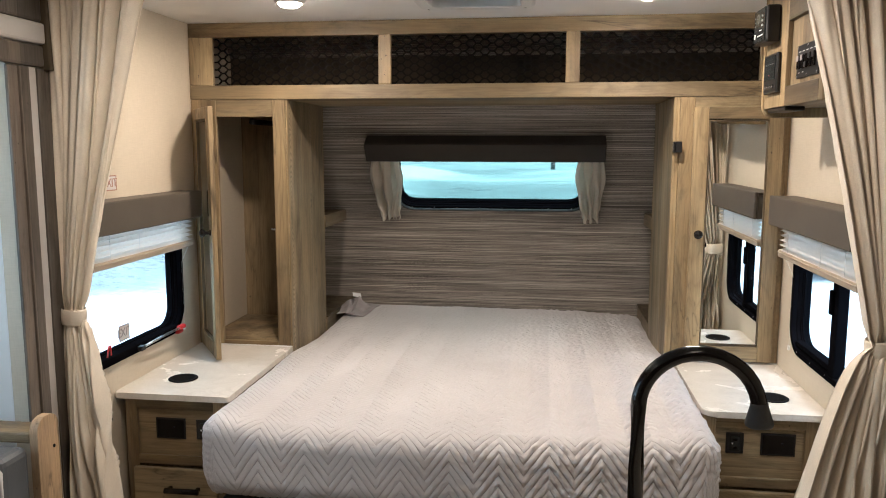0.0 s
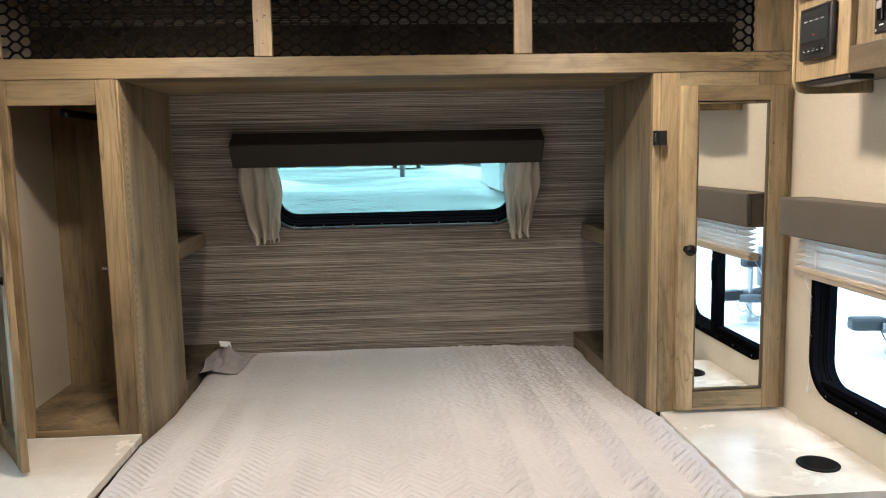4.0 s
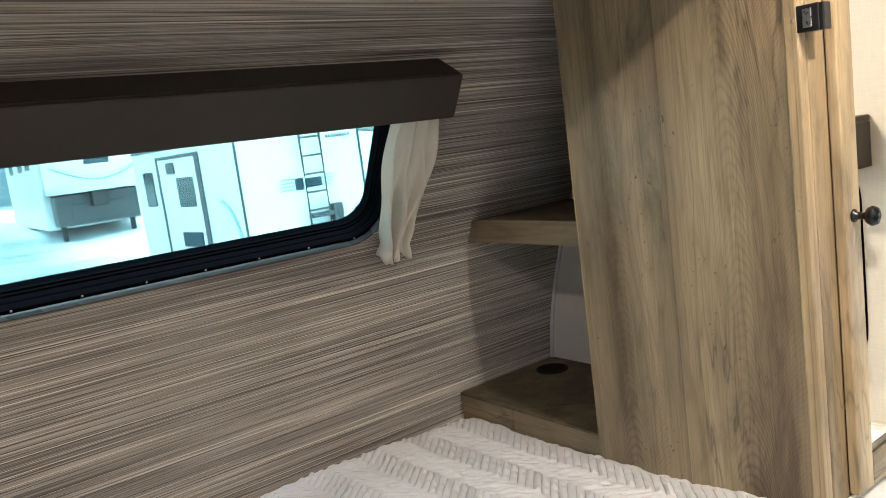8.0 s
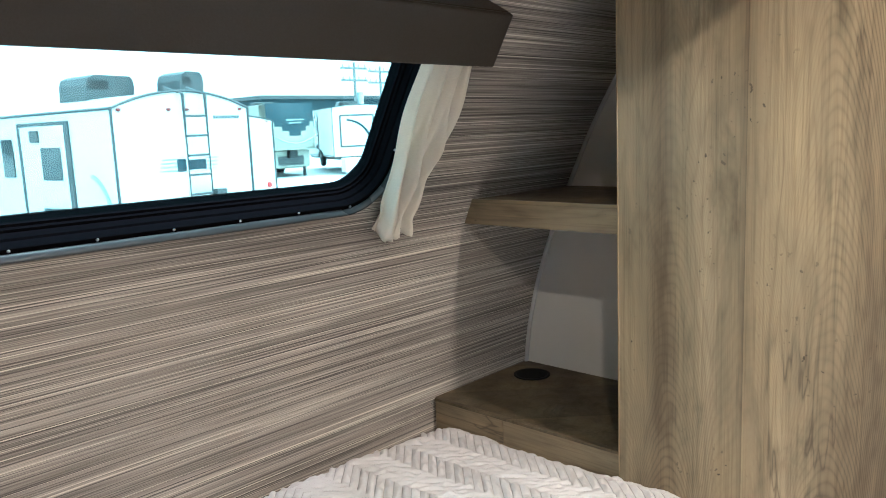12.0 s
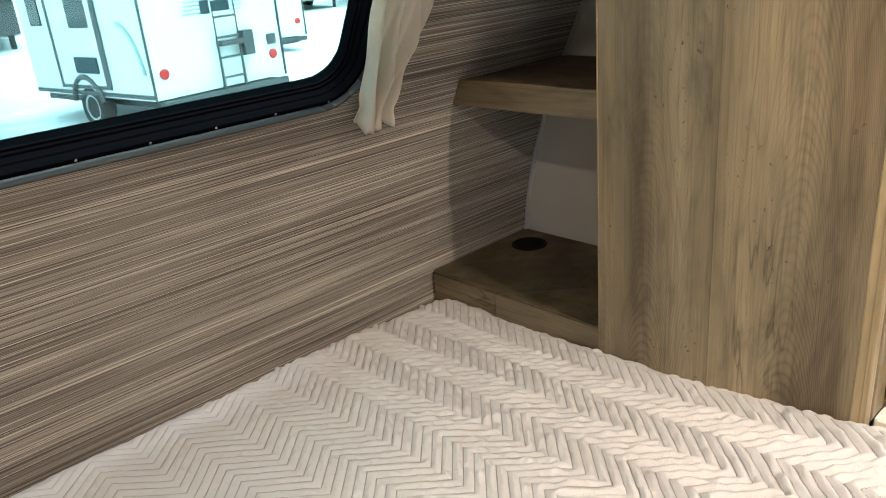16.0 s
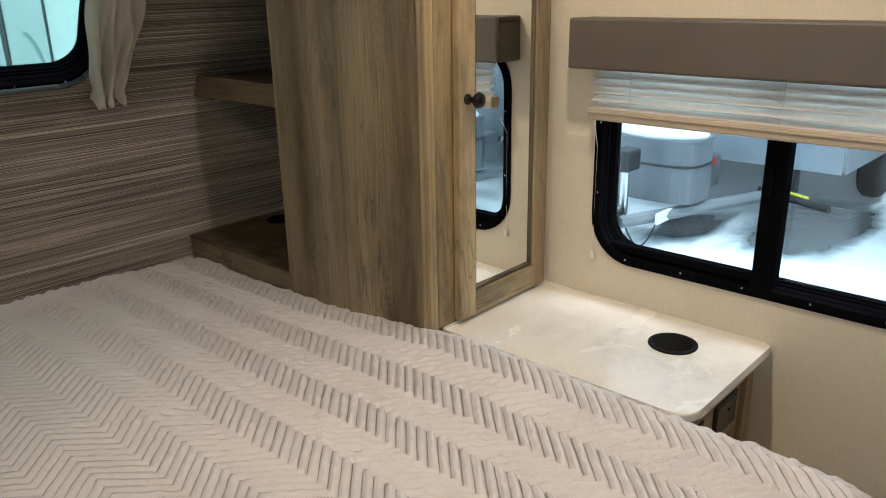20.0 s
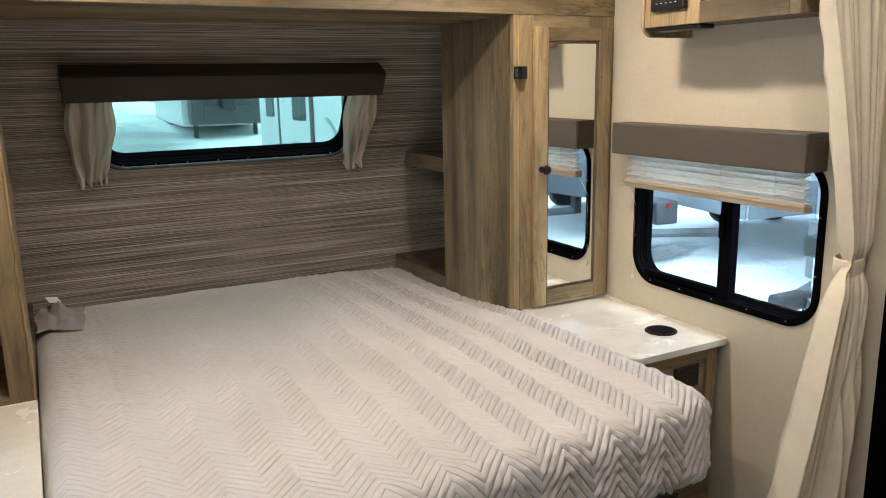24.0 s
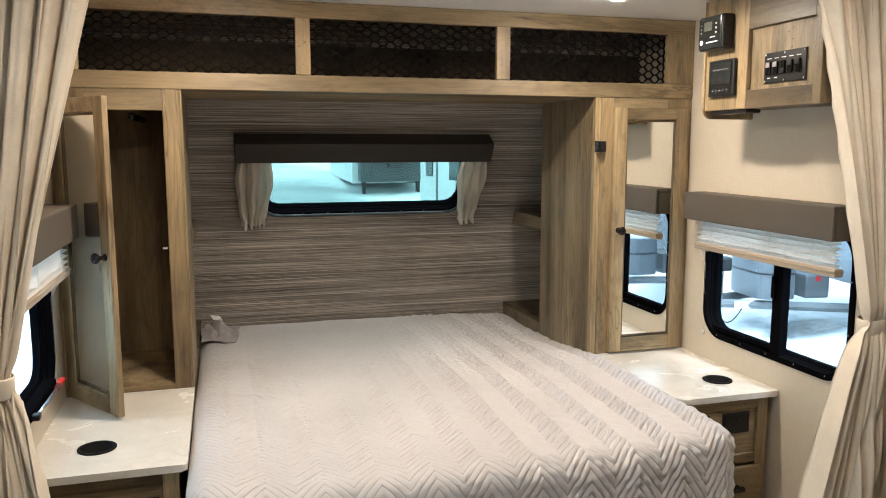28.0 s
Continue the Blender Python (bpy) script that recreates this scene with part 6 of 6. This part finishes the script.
def caravan(name, label, M, L, W, z0, z1, arch=0.14, skin=PAINT_W, lower=None, rear=True, wheels=(0.45,), ac=(0.35,), side_door=0.3, door_w=0.78, ladder=False, windows=((0.55, 0.75),)):
    """A parked travel trailer: local x across, y along from the face seen, z up from the lot."""
    t = thing(name, label, "trailer", tuple(M.translation))
    sec = [(0, z0), (W, z0)]
    for k in range(13):
        a = k / 12
        sec.append((W - W * a, z1 + arch * (1 - (2 * a - 1) ** 2)))
    bm = B()
    loops = []
    for yy in (0.0, L):
        loops.append([bm.verts.new(M @ Vector((x, yy, z))) for x, z in sec])
    n = len(sec)
    for a, b2 in zip(loops, loops[1:]):
        for k in range(n):
            bm.faces.new((a[k], a[(k + 1) % n], b2[(k + 1) % n], b2[k]))
    bm.faces.new(loops[0])
    bm.faces.new(list(reversed(loops[-1])))
    part("body", bm, skin, t)
    bm = B()
    for k in range(1, 13):
        a0, a1 = (k - 1) / 12, k / 12
        p, q2 = (W - W * a0, z1 + arch * (1 - (2 * a0 - 1) ** 2)), (W - W * a1, z1 + arch * (1 - (2 * a1 - 1) ** 2))
        tube(bm, [M @ Vector((p[0], -0.01, p[1])), M @ Vector((q2[0], -0.01, q2[1]))], 0.022, 6)
    part("roof_trim", bm, TRIM_D, t)
    for x in (0.0, W):
        part("corner_trim", tube(B(), [M @ Vector((x, -0.008, z0)), M @ Vector((x, -0.008, z1))], 0.022, 6), TRIM_D, t)
    part("roof_edge", tube(B(), [M @ Vector((0, 0, z1)), M @ Vector((0, L, z1))], 0.025, 6), TRIM_D, t)
    part("skirt_trim", boxed(-0.012, 0.0, 0, L, z0 + 0.02, z0 + (0.34 if lower else 0.08), m=M), lower or TRIM_D, t)
    part("chassis", boxed(0.25, W - 0.25, -0.05, L + 0.2, z0 - 0.16, z0 - 0.01, m=M), STEEL_BLACK, t)
    gz = z0 - 0.52
    for wy in wheels:
        for sx in (-1, 1):
            cxx = 0.10 if sx < 0 else W - 0.10
            wm = M @ Matrix.Translation((cxx, wy * L, gz + 0.34)) @ pose(0, 0, 0, 0, 90 * sx, 0)
            wh = part("wheel", lathe(B(), [(0.20, -0.10), (0.31, -0.11), (0.345, -0.07), (0.345, 0.07), (0.31, 0.11), (0.20, 0.10)], wm, 24), TYRE, t, "black tyre", True)
            part("rim", lathe(B(), [(0.0, 0.07), (0.05, 0.10), (0.12, 0.07), (0.17, 0.10), (0.20, 0.105), (0.20, 0.06)], wm, 16), CHROME, wh, "steel rim")
        bm = B()
        pts = [M @ Vector((-0.03, wy * L + 0.44 * math.cos(a), gz + 0.38 + 0.44 * math.sin(a))) for a in np.linspace(0.15, math.pi - 0.15, 11)]
        tube(bm, pts, 0.045, 8)
        part("fender", bm, TRIM_D, t)
    for f in ac:
        xa, xb, ya, yb, zt = f if isinstance(f, tuple) else (W * 0.32, W * 0.68, L * f, L * f + 0.75, z1 + arch + 0.27)
        zb = z1 + arch * 0.6
        shroud = [(xa, zb), (xb - 0.03, zb), (xb, zt - 0.16), (xb - 0.02, zt - 0.05), (xb - 0.07, zt), (xa + 0.16, zt + 0.01), (xa + 0.05, zt - 0.04), (xa + 0.01, zt - 0.14)]
        au = part("roof_unit", slab(B(), shroud, -yb, -ya, M @ pose(0, 0, 0, 90)), TRIM_D, t, "dark roof air unit")
        for k in range(5):
            part("vent_slot", boxed(xa + 0.06, xa + (xb - xa) * 0.45, ya - 0.012, ya - 0.002, zt - 0.09 - k * 0.028, zt - 0.08 - k * 0.028, m=M), STEEL_BLACK, au)
    if side_door:
        dy, dw = side_door * L, door_w
        d = part("door", boxed(-0.028, -0.004, dy, dy + dw, z0 + 0.12, z1 - 0.12, r=0.01, m=M), TRIM_D, t, "side entry door")
        part("door_leaf", boxed(-0.036, -0.029, dy + dw * 0.08, dy + dw * 0.92, z0 + 0.18, z1 - 0.18, m=M), skin, d)
        part("door_pane", boxed(-0.044, -0.037, dy + dw * 0.16, dy + dw * 0.54, z0 + 1.02, z1 - 0.50, r=0.003, m=M), DARK_PANE, d)
        part("porch_lamp", boxed(-0.07, -0.037, dy + dw * 0.54, dy + dw * 0.70, z1 - 0.42, z1 - 0.24, m=M), TRIM_D, d)
        part("grab_handle", boxed(-0.06, -0.037, dy + dw * 0.14, dy + dw * 0.58, z0 + 0.36, z0 + 0.60, r=0.01, m=M), GRAPHIC, d)
    for wa, ww in windows:
        part("side_window", boxed(-0.020, -0.003, wa * L, wa * L + ww, z1 - 0.95, z1 - 0.35, r=0.008, m=M), DARK_PANE, t)
    if rear:
        for x in (0.20, W - 0.20):
            part("tail_lamp", lathe(B(), [(0.075, 0), (0.075, 0.02), (0.05, 0.035)], M @ Matrix.Translation((x, 0, z0 + 0.35)) @ pose(0, 0, 0, 90), 18), LAMP_RED, t, "round red tail lamp")
        for x in (0.12, 0.92, W * 0.52, W - 0.16):
            part("marker_lamp", lathe(B(), [(0.04, 0.0), (0.037, 0.02), (0.02, 0.03), (0.0, 0.03)], M @ Matrix.Translation((x, 0.0, z1 - 0.02)) @ pose(0, 0, 0, 90) @ Matrix.Diagonal((1.0, 0.62, 1, 1)), 14), LAMP_MARK, t, "dark red marker lamp", True)
        part("bumper", boxed(0.05, W - 0.05, -0.12, -0.02, z0 - 0.12, z0 - 0.02, m=M), TRIM_D, t)
    if ladder:
        lx0, lx1 = W * 0.46, W * 0.625
        for x in (lx0, lx1):
            part("ladder_rail", tube(B(), [M @ Vector((x, -0.12, z0 + 0.0)), M @ Vector((x, -0.12, z1 + arch * 0.8)), M @ Vector((x, 0.3, z1 + arch + 0.06))], 0.028, 8), TRIM_D, t)
        for k in range(7):
            zz = z0 + 0.15 + k * 0.29
            part("ladder_rung", tube(B(), [M @ Vector((lx0, -0.12, zz)), M @ Vector((lx1, -0.12, zz))], 0.020, 6), TRIM_D, t)
        part("spare_bracket", boxed(lx1 - 0.34, lx1 + 0.26, -0.15, -0.02, z0 + 0.60, z0 + 0.68, m=M), TRIM_D, t)
        part("bracket_plate", boxed(lx1 + 0.06, lx1 + 0.24, -0.16, -0.02, z0 + 0.42, z0 + 0.78, m=M), TRIM_D, t)
        part("outlet_box", boxed(W - 0.28, W - 0.12, -0.03, -0.002, z0 + 0.50, z0 + 0.66, m=M), TRIM_D, t)
    return t


ME = pose(4.10, 13.35, 0.0, 0, 0, 8.0)
EW, EZ0, EZ1 = 2.38, -0.23, 1.78
ep = caravan("travel_trailer", "white travel trailer with a rear ladder and side door", ME, 3.5, EW, EZ0, EZ1, 0.25, ladder=True, wheels=(0.52,), side_door=0.31, door_w=1.5, ac=((0.62, 1.45, 1.6, 2.4, 2.36), (1.66, 2.12, 0.7, 1.3, 2.38)), windows=((0.80, 0.36),))
# plain bars stand in for the maker's mark
for i in range(4):
    part("mark_bar", boxed(0.72 - 0.02 * i, 0.98, -0.006, -0.001, 1.02 - i * 0.055, 1.045 - i * 0.055, m=ME), GRAPHIC_L, ep)
    part("mark_bar", boxed(1.52, 1.76 - 0.02 * i, -0.006, -0.001, 1.02 - i * 0.055, 1.045 - i * 0.055, m=ME), GRAPHIC_L, ep)
part("mark_block", boxed(0.98, 1.14, -0.007, -0.001, 0.845, 1.035, r=0.002, m=ME), GRAPHIC, ep)
part("mark_block", boxed(1.18, 1.50, -0.007, -0.001, 0.865, 1.015, r=0.002, m=ME), GRAPHIC, ep)
for k in range(9):
    part("print_bar", boxed(1.70 + k * 0.058, 1.738 + k * 0.058, -0.006, -0.001, 1.615, 1.665, m=ME), GRAPHIC, ep)
bm = B()
tube(bm, [ME @ Vector((-0.006, 0.12 + 0.55 * (1 - math.cos(a)), 0.25 + 0.9 * math.sin(a) - 0.3)) for a in np.linspace(0.2, 1.45, 12)], 0.035, 6)
part("swoosh", bm, GRAPHIC_L, ep)


def fifth_wheel(M, label, skin, mark, low):
    """A large fifth-wheel trailer, nose to the camera: stepped front with a bulging cap."""
    t = thing("fifth_wheel_trailer", label, "trailer", tuple(M.translation))
    W, L = 2.45, 9.0
    part("body", boxed(0, W, 1.9, L, 0.42, 3.56, r=0.06, m=M), skin, t)
    bm, crest = B(), B()
    rows = []
    for k in range(11):
        f = k / 10
        z = 1.35 + 2.25 * f
        bulge = 0.55 * math.sin(math.pi * min(1, f * 0.72 + 0.28))
        rows.append([bm.verts.new(M @ Vector((W * j / 8, 1.0 - bulge * (1 - 0.95 * abs(2 * j / 8 - 1) ** 2.5), z))) for j in range(9)])
    back = [[bm.verts.new(M @ Vector((W * j / 8, 1.95, 1.35 + 2.25 * k / 10))) for j in range(9)] for k in (0, 10)]
    for k in range(10):
        for j in range(8):
            if k < 2.5 + 3.5 * abs(j / 3.5 - 1) ** 2:
                bm.faces.new((rows[k][j], rows[k][j + 1], rows[k + 1][j + 1], rows[k + 1][j]))
            else:
                crest.faces.new([crest.verts.new(q.co) for q in (rows[k][j], rows[k][j + 1], rows[k + 1][j + 1], rows[k + 1][j])])
    for j in range(8):
        bm.faces.new((rows[0][j], rows[0][j + 1], back[0][j + 1], back[0][j]))
        bm.faces.new((rows[-1][j], rows[-1][j + 1], back[1][j + 1], back[1][j]))
    part("front_cap", bm, skin, t, "bulging front cap", True)
    bmesh.ops.remove_doubles(crest, verts=crest.verts, dist=0.001)
    part("cap_crest", crest, mark, t, "dark blue crest over the cap", True)
    for k, ww in enumerate((0.9, 0.6)):
        part("print_bar", boxed(W / 2 - ww / 2, W / 2 + ww / 2, 0.40, 0.425, 2.75 - k * 0.14, 2.82 - k * 0.14, m=M), GRAPHIC_L, t)
    part("lower_front", boxed(0.2, W - 0.2, 1.2, 1.9, 0.50, 1.32, r=0.04, m=M), low, t)
    part("storage_hatch", boxed(0.55, W - 0.55, 1.16, 1.2, 0.60, 1.05, r=0.02, m=M), TRIM_D, t)
    part("king_pin", boxed(W / 2 - 0.2, W / 2 + 0.2, 0.75, 1.2, 0.95, 1.37, r=0.04, m=M), STEEL_BLACK, t)
    for x in (0.35, W - 0.35):
        part("landing_leg", boxed(x - 0.06, x + 0.06, 1.55, 1.68, 0.0, 0.7, m=M), STEEL_BLACK, t)
    sw = [M @ Vector((W * 0.04 + W * 0.92 * f, 0.52 - 0.18 * math.sin(math.pi * f), 2.05 - 0.40 * math.sin(math.pi * f))) for f in np.linspace(0, 1, 13)]
    part("cap_stripe", tube(B(), sw, 0.05, 6), GRAPHIC_L, t)
    for wy in (5.2, 6.1):
        for x in (0.15, W - 0.15):
            part("wheel", lathe(B(), [(0.2, -0.11), (0.34, -0.11), (0.38, -0.06), (0.38, 0.06), (0.34, 0.11), (0.2, 0.11)], M @ Matrix.Translation((x, wy, 0.38)) @ pose(0, 0, 0, 0, 90, 0), 20), TYRE, t, "black tyre", True)
    for wy in (3.0, 4.6, 6.8):
        part("side_window", boxed(-0.015, -0.002, wy, wy + 0.9, 2.1, 2.8, m=M), DARK_PANE, t)
    part("roof_unit", boxed(W * 0.3, W * 0.7, 4.0, 4.9, 3.55, 3.80, r=0.05, m=M), TRIM_D, t)
    return t


fifth_wheel(pose(3.34, 23.0, -0.16, 0, 0, -2.4), "white fifth-wheel trailer with a dark crest on its nose", PAINT_W, GRAPHIC, TRIM_D)
fifth_wheel(pose(20.4, 33.4, -0.75, 0, 0, -12), "champagne fifth-wheel trailer parked in the row", PAINT_C, GRAPHIC, PAINT_C)
MF = pose(23.5, 33.0, -0.75, 0, 0, -25)
far = caravan("travel_trailer", "white travel trailer with an outlined front hatch", MF, 6.5, 2.9, 0.9, 3.3, 0.12, rear=False, side_door=0.5)
bm = B()
for xa, xb, za, zb in ((0.35, 0.43, 1.35, 2.95), (2.05, 2.13, 1.35, 2.95), (0.43, 2.05, 1.35, 1.43), (0.43, 2.05, 2.87, 2.95)):
    box(bm, xa, xb, -0.02, -0.002, za, zb, m=MF)
part("hatch_frame", bm, TRIM_D, far, "dark hatch outline")
part("hatch_swoosh", tube(B(), [MF @ Vector((0.6 + 1.3 * math.sin(a), -0.01, 2.7 - 1.1 * (1 - math.cos(a)))) for a in np.linspace(0.1, 1.9, 12)], 0.06, 6), GRAPHIC, far)
for xa in (0.3, 1.7):
    part("front_box", boxed(xa, xa + 1.0, -0.9, -0.1, 0.15, 0.85, r=0.04, m=MF), PAINT_W, far)
caravan("travel_trailer", "white travel trailer parked behind the ladder trailer", pose(8.42, 19.6, -0.75, 0, 0, -4), 6.0, 2.4, 0.5, 2.45, 0.16, side_door=0.4, ac=(0.1,))
caravan("travel_trailer", "champagne travel trailer in the back row", pose(15.5, 34.0, -0.75, 0, 0, -12), 6.0, 2.4, 0.5, 2.45, 0.14, skin=PAINT_C, side_door=0.4, ac=(0.2,))
caravan("travel_trailer", "grey and white travel trailer far across the lot", pose(-0.6, 66.0, 0.32, 0, 0, -20), 6.5, 2.4, 0.5, 2.7, 0.1, skin=PAINT_C, lower=PAINT_G, side_door=0.3)


def tongue_trailer(M, label, low, high):
    """A trailer seen nose-on with its drawbar, jack and gas cover."""
    t = thing("tongue_trailer", label, "trailer", tuple(M.translation), "trailers beside the lane")
    W = 2.4
    part("body", boxed(0.0, 5.2, -W / 2, W / 2, 0.55, 2.85, r=0.05, m=M), high, t)
    part("front_guard", boxed(-0.02, 0.0, -W / 2 + 0.01, W / 2 - 0.01, 0.55, 2.2, m=M), low, t, "grey stone guard")
    part("side_guard", boxed(0.02, 5.1, -W / 2 - 0.012, -W / 2, 0.55, 0.95, m=M), low, t)
    for s in (-1, 1):
        part("drawbar", tube(B(), [M @ Vector((0.1, s * 0.75, 0.32)), M @ Vector((-1.75, s * 0.08, 0.32))], 0.055, 8), STEEL_DUSTED, t)
    for s in (-1, 1):
        part("drawbar_bracket", boxed(0.03, 0.15, s * 0.75 - 0.05, s * 0.75 + 0.05, 0.28, 0.56, m=M), STEEL_BLACK, t)
    part("coupler", boxed(-2.05, -1.68, -0.08, 0.08, 0.28, 0.42, r=0.03, m=M), STEEL_BLACK, t)
    part("jack_post", tube(B(), [M @ Vector((-1.55, 0, 0.05)), M @ Vector((-1.55, 0, 0.80))], 0.035, 10), CHROME, t, "steel tongue jack")
    part("jack_head", boxed(-1.66, -1.44, -0.08, 0.08, 0.70, 0.88, r=0.03, m=M), STEEL_BLACK, t)
    part("jack_foot", boxed(-1.64, -1.46, -0.09, 0.09, 0.0, 0.06, m=M), CHROME, t)
    out = [(0.27 * math.copysign(abs(math.cos(a)) ** 0.5, math.cos(a)), 0.42 * math.copysign(abs(math.sin(a)) ** 0.6, math.sin(a))) for a in np.linspace(0, 2 * math.pi, 28, endpoint=False)]
    cover = part("gas_cover", slab(B(), out, 0.40, 0.92, M @ Matrix.Translation((-1.0, 0, 0))), PAINT_D, t, "dark plastic gas bottle cover")
    part("cover_band", slab(B(), [(x * 1.02, y * 1.02) for x, y in out], 0.70, 0.72, M @ Matrix.Translation((-1.0, 0, 0))), STEEL_BLACK, cover)
    bm = B()
    lathe(bm, [(0.30, 0.0), (0.31, 0.03), (0.26, 0.09), (0.13, 0.125), (0.0, 0.13)], M @ Matrix.Translation((-1.0, 0, 0.917)) @ Matrix.Diagonal((0.85, 1.36, 1, 1)), 20)
    part("snow_cap", bm, SNOW, cover, "cap of fresh snow", True)
    part("battery_box", boxed(-0.55, -0.22, -0.22, 0.22, 0.36, 0.66, r=0.03, m=M), STEEL_DUSTED, t)
    part("label_plate", boxed(-1.50, -1.18, -0.285, -0.265, 0.28, 0.37, m=M), WHITE_PRINT, t)
    part("reflector", boxed(-0.42, -0.36, -0.232, -0.22, 0.58, 0.64, m=M), LAMP_RED, t)
    for s in (-1, 1):
        pts = [M @ Vector((-1.7 + 0.35 * f, s * (0.1 + 0.12 * f), 0.30 - 0.22 * math.sin(math.pi * f))) for f in np.linspace(0, 1, 9)]
        part("safety_chain", tube(B(), pts, 0.007, 6), STEEL_BLACK, t)
    for wx in (1.65, 2.55):
        for s in (-1, 1):
            part("wheel", lathe(B(), [(0.2, -0.1), (0.31, -0.1), (0.345, -0.06), (0.345, 0.06), (0.31, 0.1), (0.2, 0.1)], M @ Matrix.Translation((wx, s * 1.05, 0.345)) @ pose(0, 0, 0, 90), 20), TYRE, t, "black tyre", True)
    return t


NOSE_TAG = plain("yellow_safety_tag", (0.62, 0.60, 0.06), 0.5, vary=0.08)
nose = tongue_trailer(pose(6.67, 4.94, -0.75, 0, 0, -1), "white trailer with a grey nose and snow-topped gas cover", PAINT_G, PAINT_W)
part("spring_bar", tube(B(), [(6.62, 4.42, -0.43), (6.44, 3.76, -0.46)], 0.035, 8), STEEL_BLACK, nose, "black steel spring bar")
part("bar_tag", tube(B(), [(6.56, 4.12, -0.40), (6.51, 3.95, -0.41)], 0.016, 8), NOSE_TAG, nose, "yellow tag on the bar")
tongue_trailer(pose(6.82, 8.20, -0.75, 0, 0, -8), "trailer nose with a steel tongue jack and chains", PAINT_G, PAINT_W)
tongue_trailer(pose(6.30, -1.32, -0.75, 0, 0, -8), "grey trailer nose further along the lane", PAINT_D, PAINT_G)
tongue_trailer(pose(6.10, -4.52, -0.75, 0, 0, -8), "white trailer nose far along the lane", PAINT_D, PAINT_W)
tongue_trailer(pose(6.52, 1.88, -0.75, 0, 0, -8), "white trailer nose parked across the lane", PAINT_G, PAINT_W)

bld = thing("service_building", "long grey metal service building with blue roller doors", "building", (-5, 86, 0.3))
CLAD = plain("grey_metal_cladding", (0.42, 0.47, 0.49), 0.5, vary=0.06, relief=0)
DARK_CLAD = plain("slate_blue_cladding", (0.035, 0.055, 0.065), 0.8, vary=0.06, relief=0, spec=0.1)
DOOR_B = plain("blue_roller_door", (0.10, 0.15, 0.18), 0.5, vary=0.05, relief=0)
part("wall", boxed(-45, 22, 84, 104, -0.5, 6.5), CLAD, bld)
part("roof", boxed(-46, 23, 83, 105, 6.5, 7.0, r=0.1), TRIM_D, bld)
for k in range(11):
    x = -42 + k * 5.6
    d = part("roller_door", boxed(x, x + 3.9, 83.9, 84.0, 0.3, 4.3), DOOR_B, bld)
    for s in (x - 0.4, x + 4.1):
        part("door_post", boxed(s, s + 0.2, 83.4, 83.7, 0.3, 1.5), plain("yellow_bollard", (0.5, 0.38, 0.08), 0.6) if k == 0 and s < x else bpy.data.materials["yellow_bollard"], d)
    for j in range(1, 5):
        part("door_rib", boxed(x, x + 3.9, 83.87, 83.9, 0.3 + j * 0.8, 0.36 + j * 0.8), CLAD, d)
bl2 = thing("warehouse", "low grey warehouse behind the trailers", "building", (68, 82, 0.3))
part("wall", boxed(48, 72, 76, 96, -0.5, 5.3), DARK_CLAD, bl2)
part("roof", boxed(47.5, 72.5, 75.5, 96.5, 5.3, 5.7), TRIM_D, bl2)


POLE_WOOD = plain("weathered_pole_wood", (0.16, 0.165, 0.165), 0.8, vary=0.2, relief=0)


def utility_pole(x, y, h):
    p = thing("utility_pole", "wooden utility pole with cross-arms", "utility pole", (x, y, 0.2), "utility poles")
    part("mast", tube(B(), [(x, y, -0.75), (x, y, h)], 0.14, 8, radii=[0.12, 0.07]), POLE_WOOD, p)
    for dz in (0.4, 1.1):
        part("cross_arm", boxed(x - 1.0, x + 1.0, y - 0.06, y + 0.06, h - dz, h - dz + 0.12), POLE_WOOD, p)
        for s in (-0.85, -0.35, 0.35, 0.85):
            part("insulator", lathe(B(), [(0.05, 0), (0.05, 0.16), (0.02, 0.2)], Matrix.Translation((x + s, y, h - dz + 0.12)), 8), CLAD, p)
    part("transformer", lathe(B(), [(0.22, 0), (0.22, 0.75), (0.1, 0.8)], Matrix.Translation((x + 0.35, y, h - 2.5)), 12), CLAD, p)


VAN = thing("delivery_van", "white delivery van parked by the service building", "van", (6.3, 80.0, 0.35))
part("body", boxed(4.6, 9.1, 79.0, 81.0, 0.75, 2.7, r=0.15), PAINT_W, VAN)
part("cab", boxed(3.5, 4.7, 79.05, 80.95, 0.75, 1.75, r=0.2), PAINT_W, VAN)
part("side_panel", boxed(5.5, 8.9, 78.96, 79.0, 1.0, 2.5, r=0.01), GRAPHIC, VAN)
part("cab_window", boxed(4.62, 5.3, 78.97, 79.01, 1.75, 2.35, r=0.01), DARK_PANE, VAN)
for wx in (4.3, 8.0):
    for wy in (79.1, 80.9):
        part("wheel", lathe(B(), [(0.2, -0.1), (0.34, -0.1), (0.36, 0.0), (0.34, 0.1), (0.2, 0.1)], Matrix.Translation((wx, wy, 0.70)) @ pose(0, 0, 0, 90), 16), TYRE, VAN)

utility_pole(29.75, 38.5, 5.4)
utility_pole(33.6, 40.5, 5.45)
pole = thing("bollard_post", "dark post standing in the snow", "post", (0.66, 40, 0.3))
part("shaft", tube(B(), [(0.66, 40, 0.2), (0.66, 40, 1.5)], 0.12, 8), TRIM_D, pole)
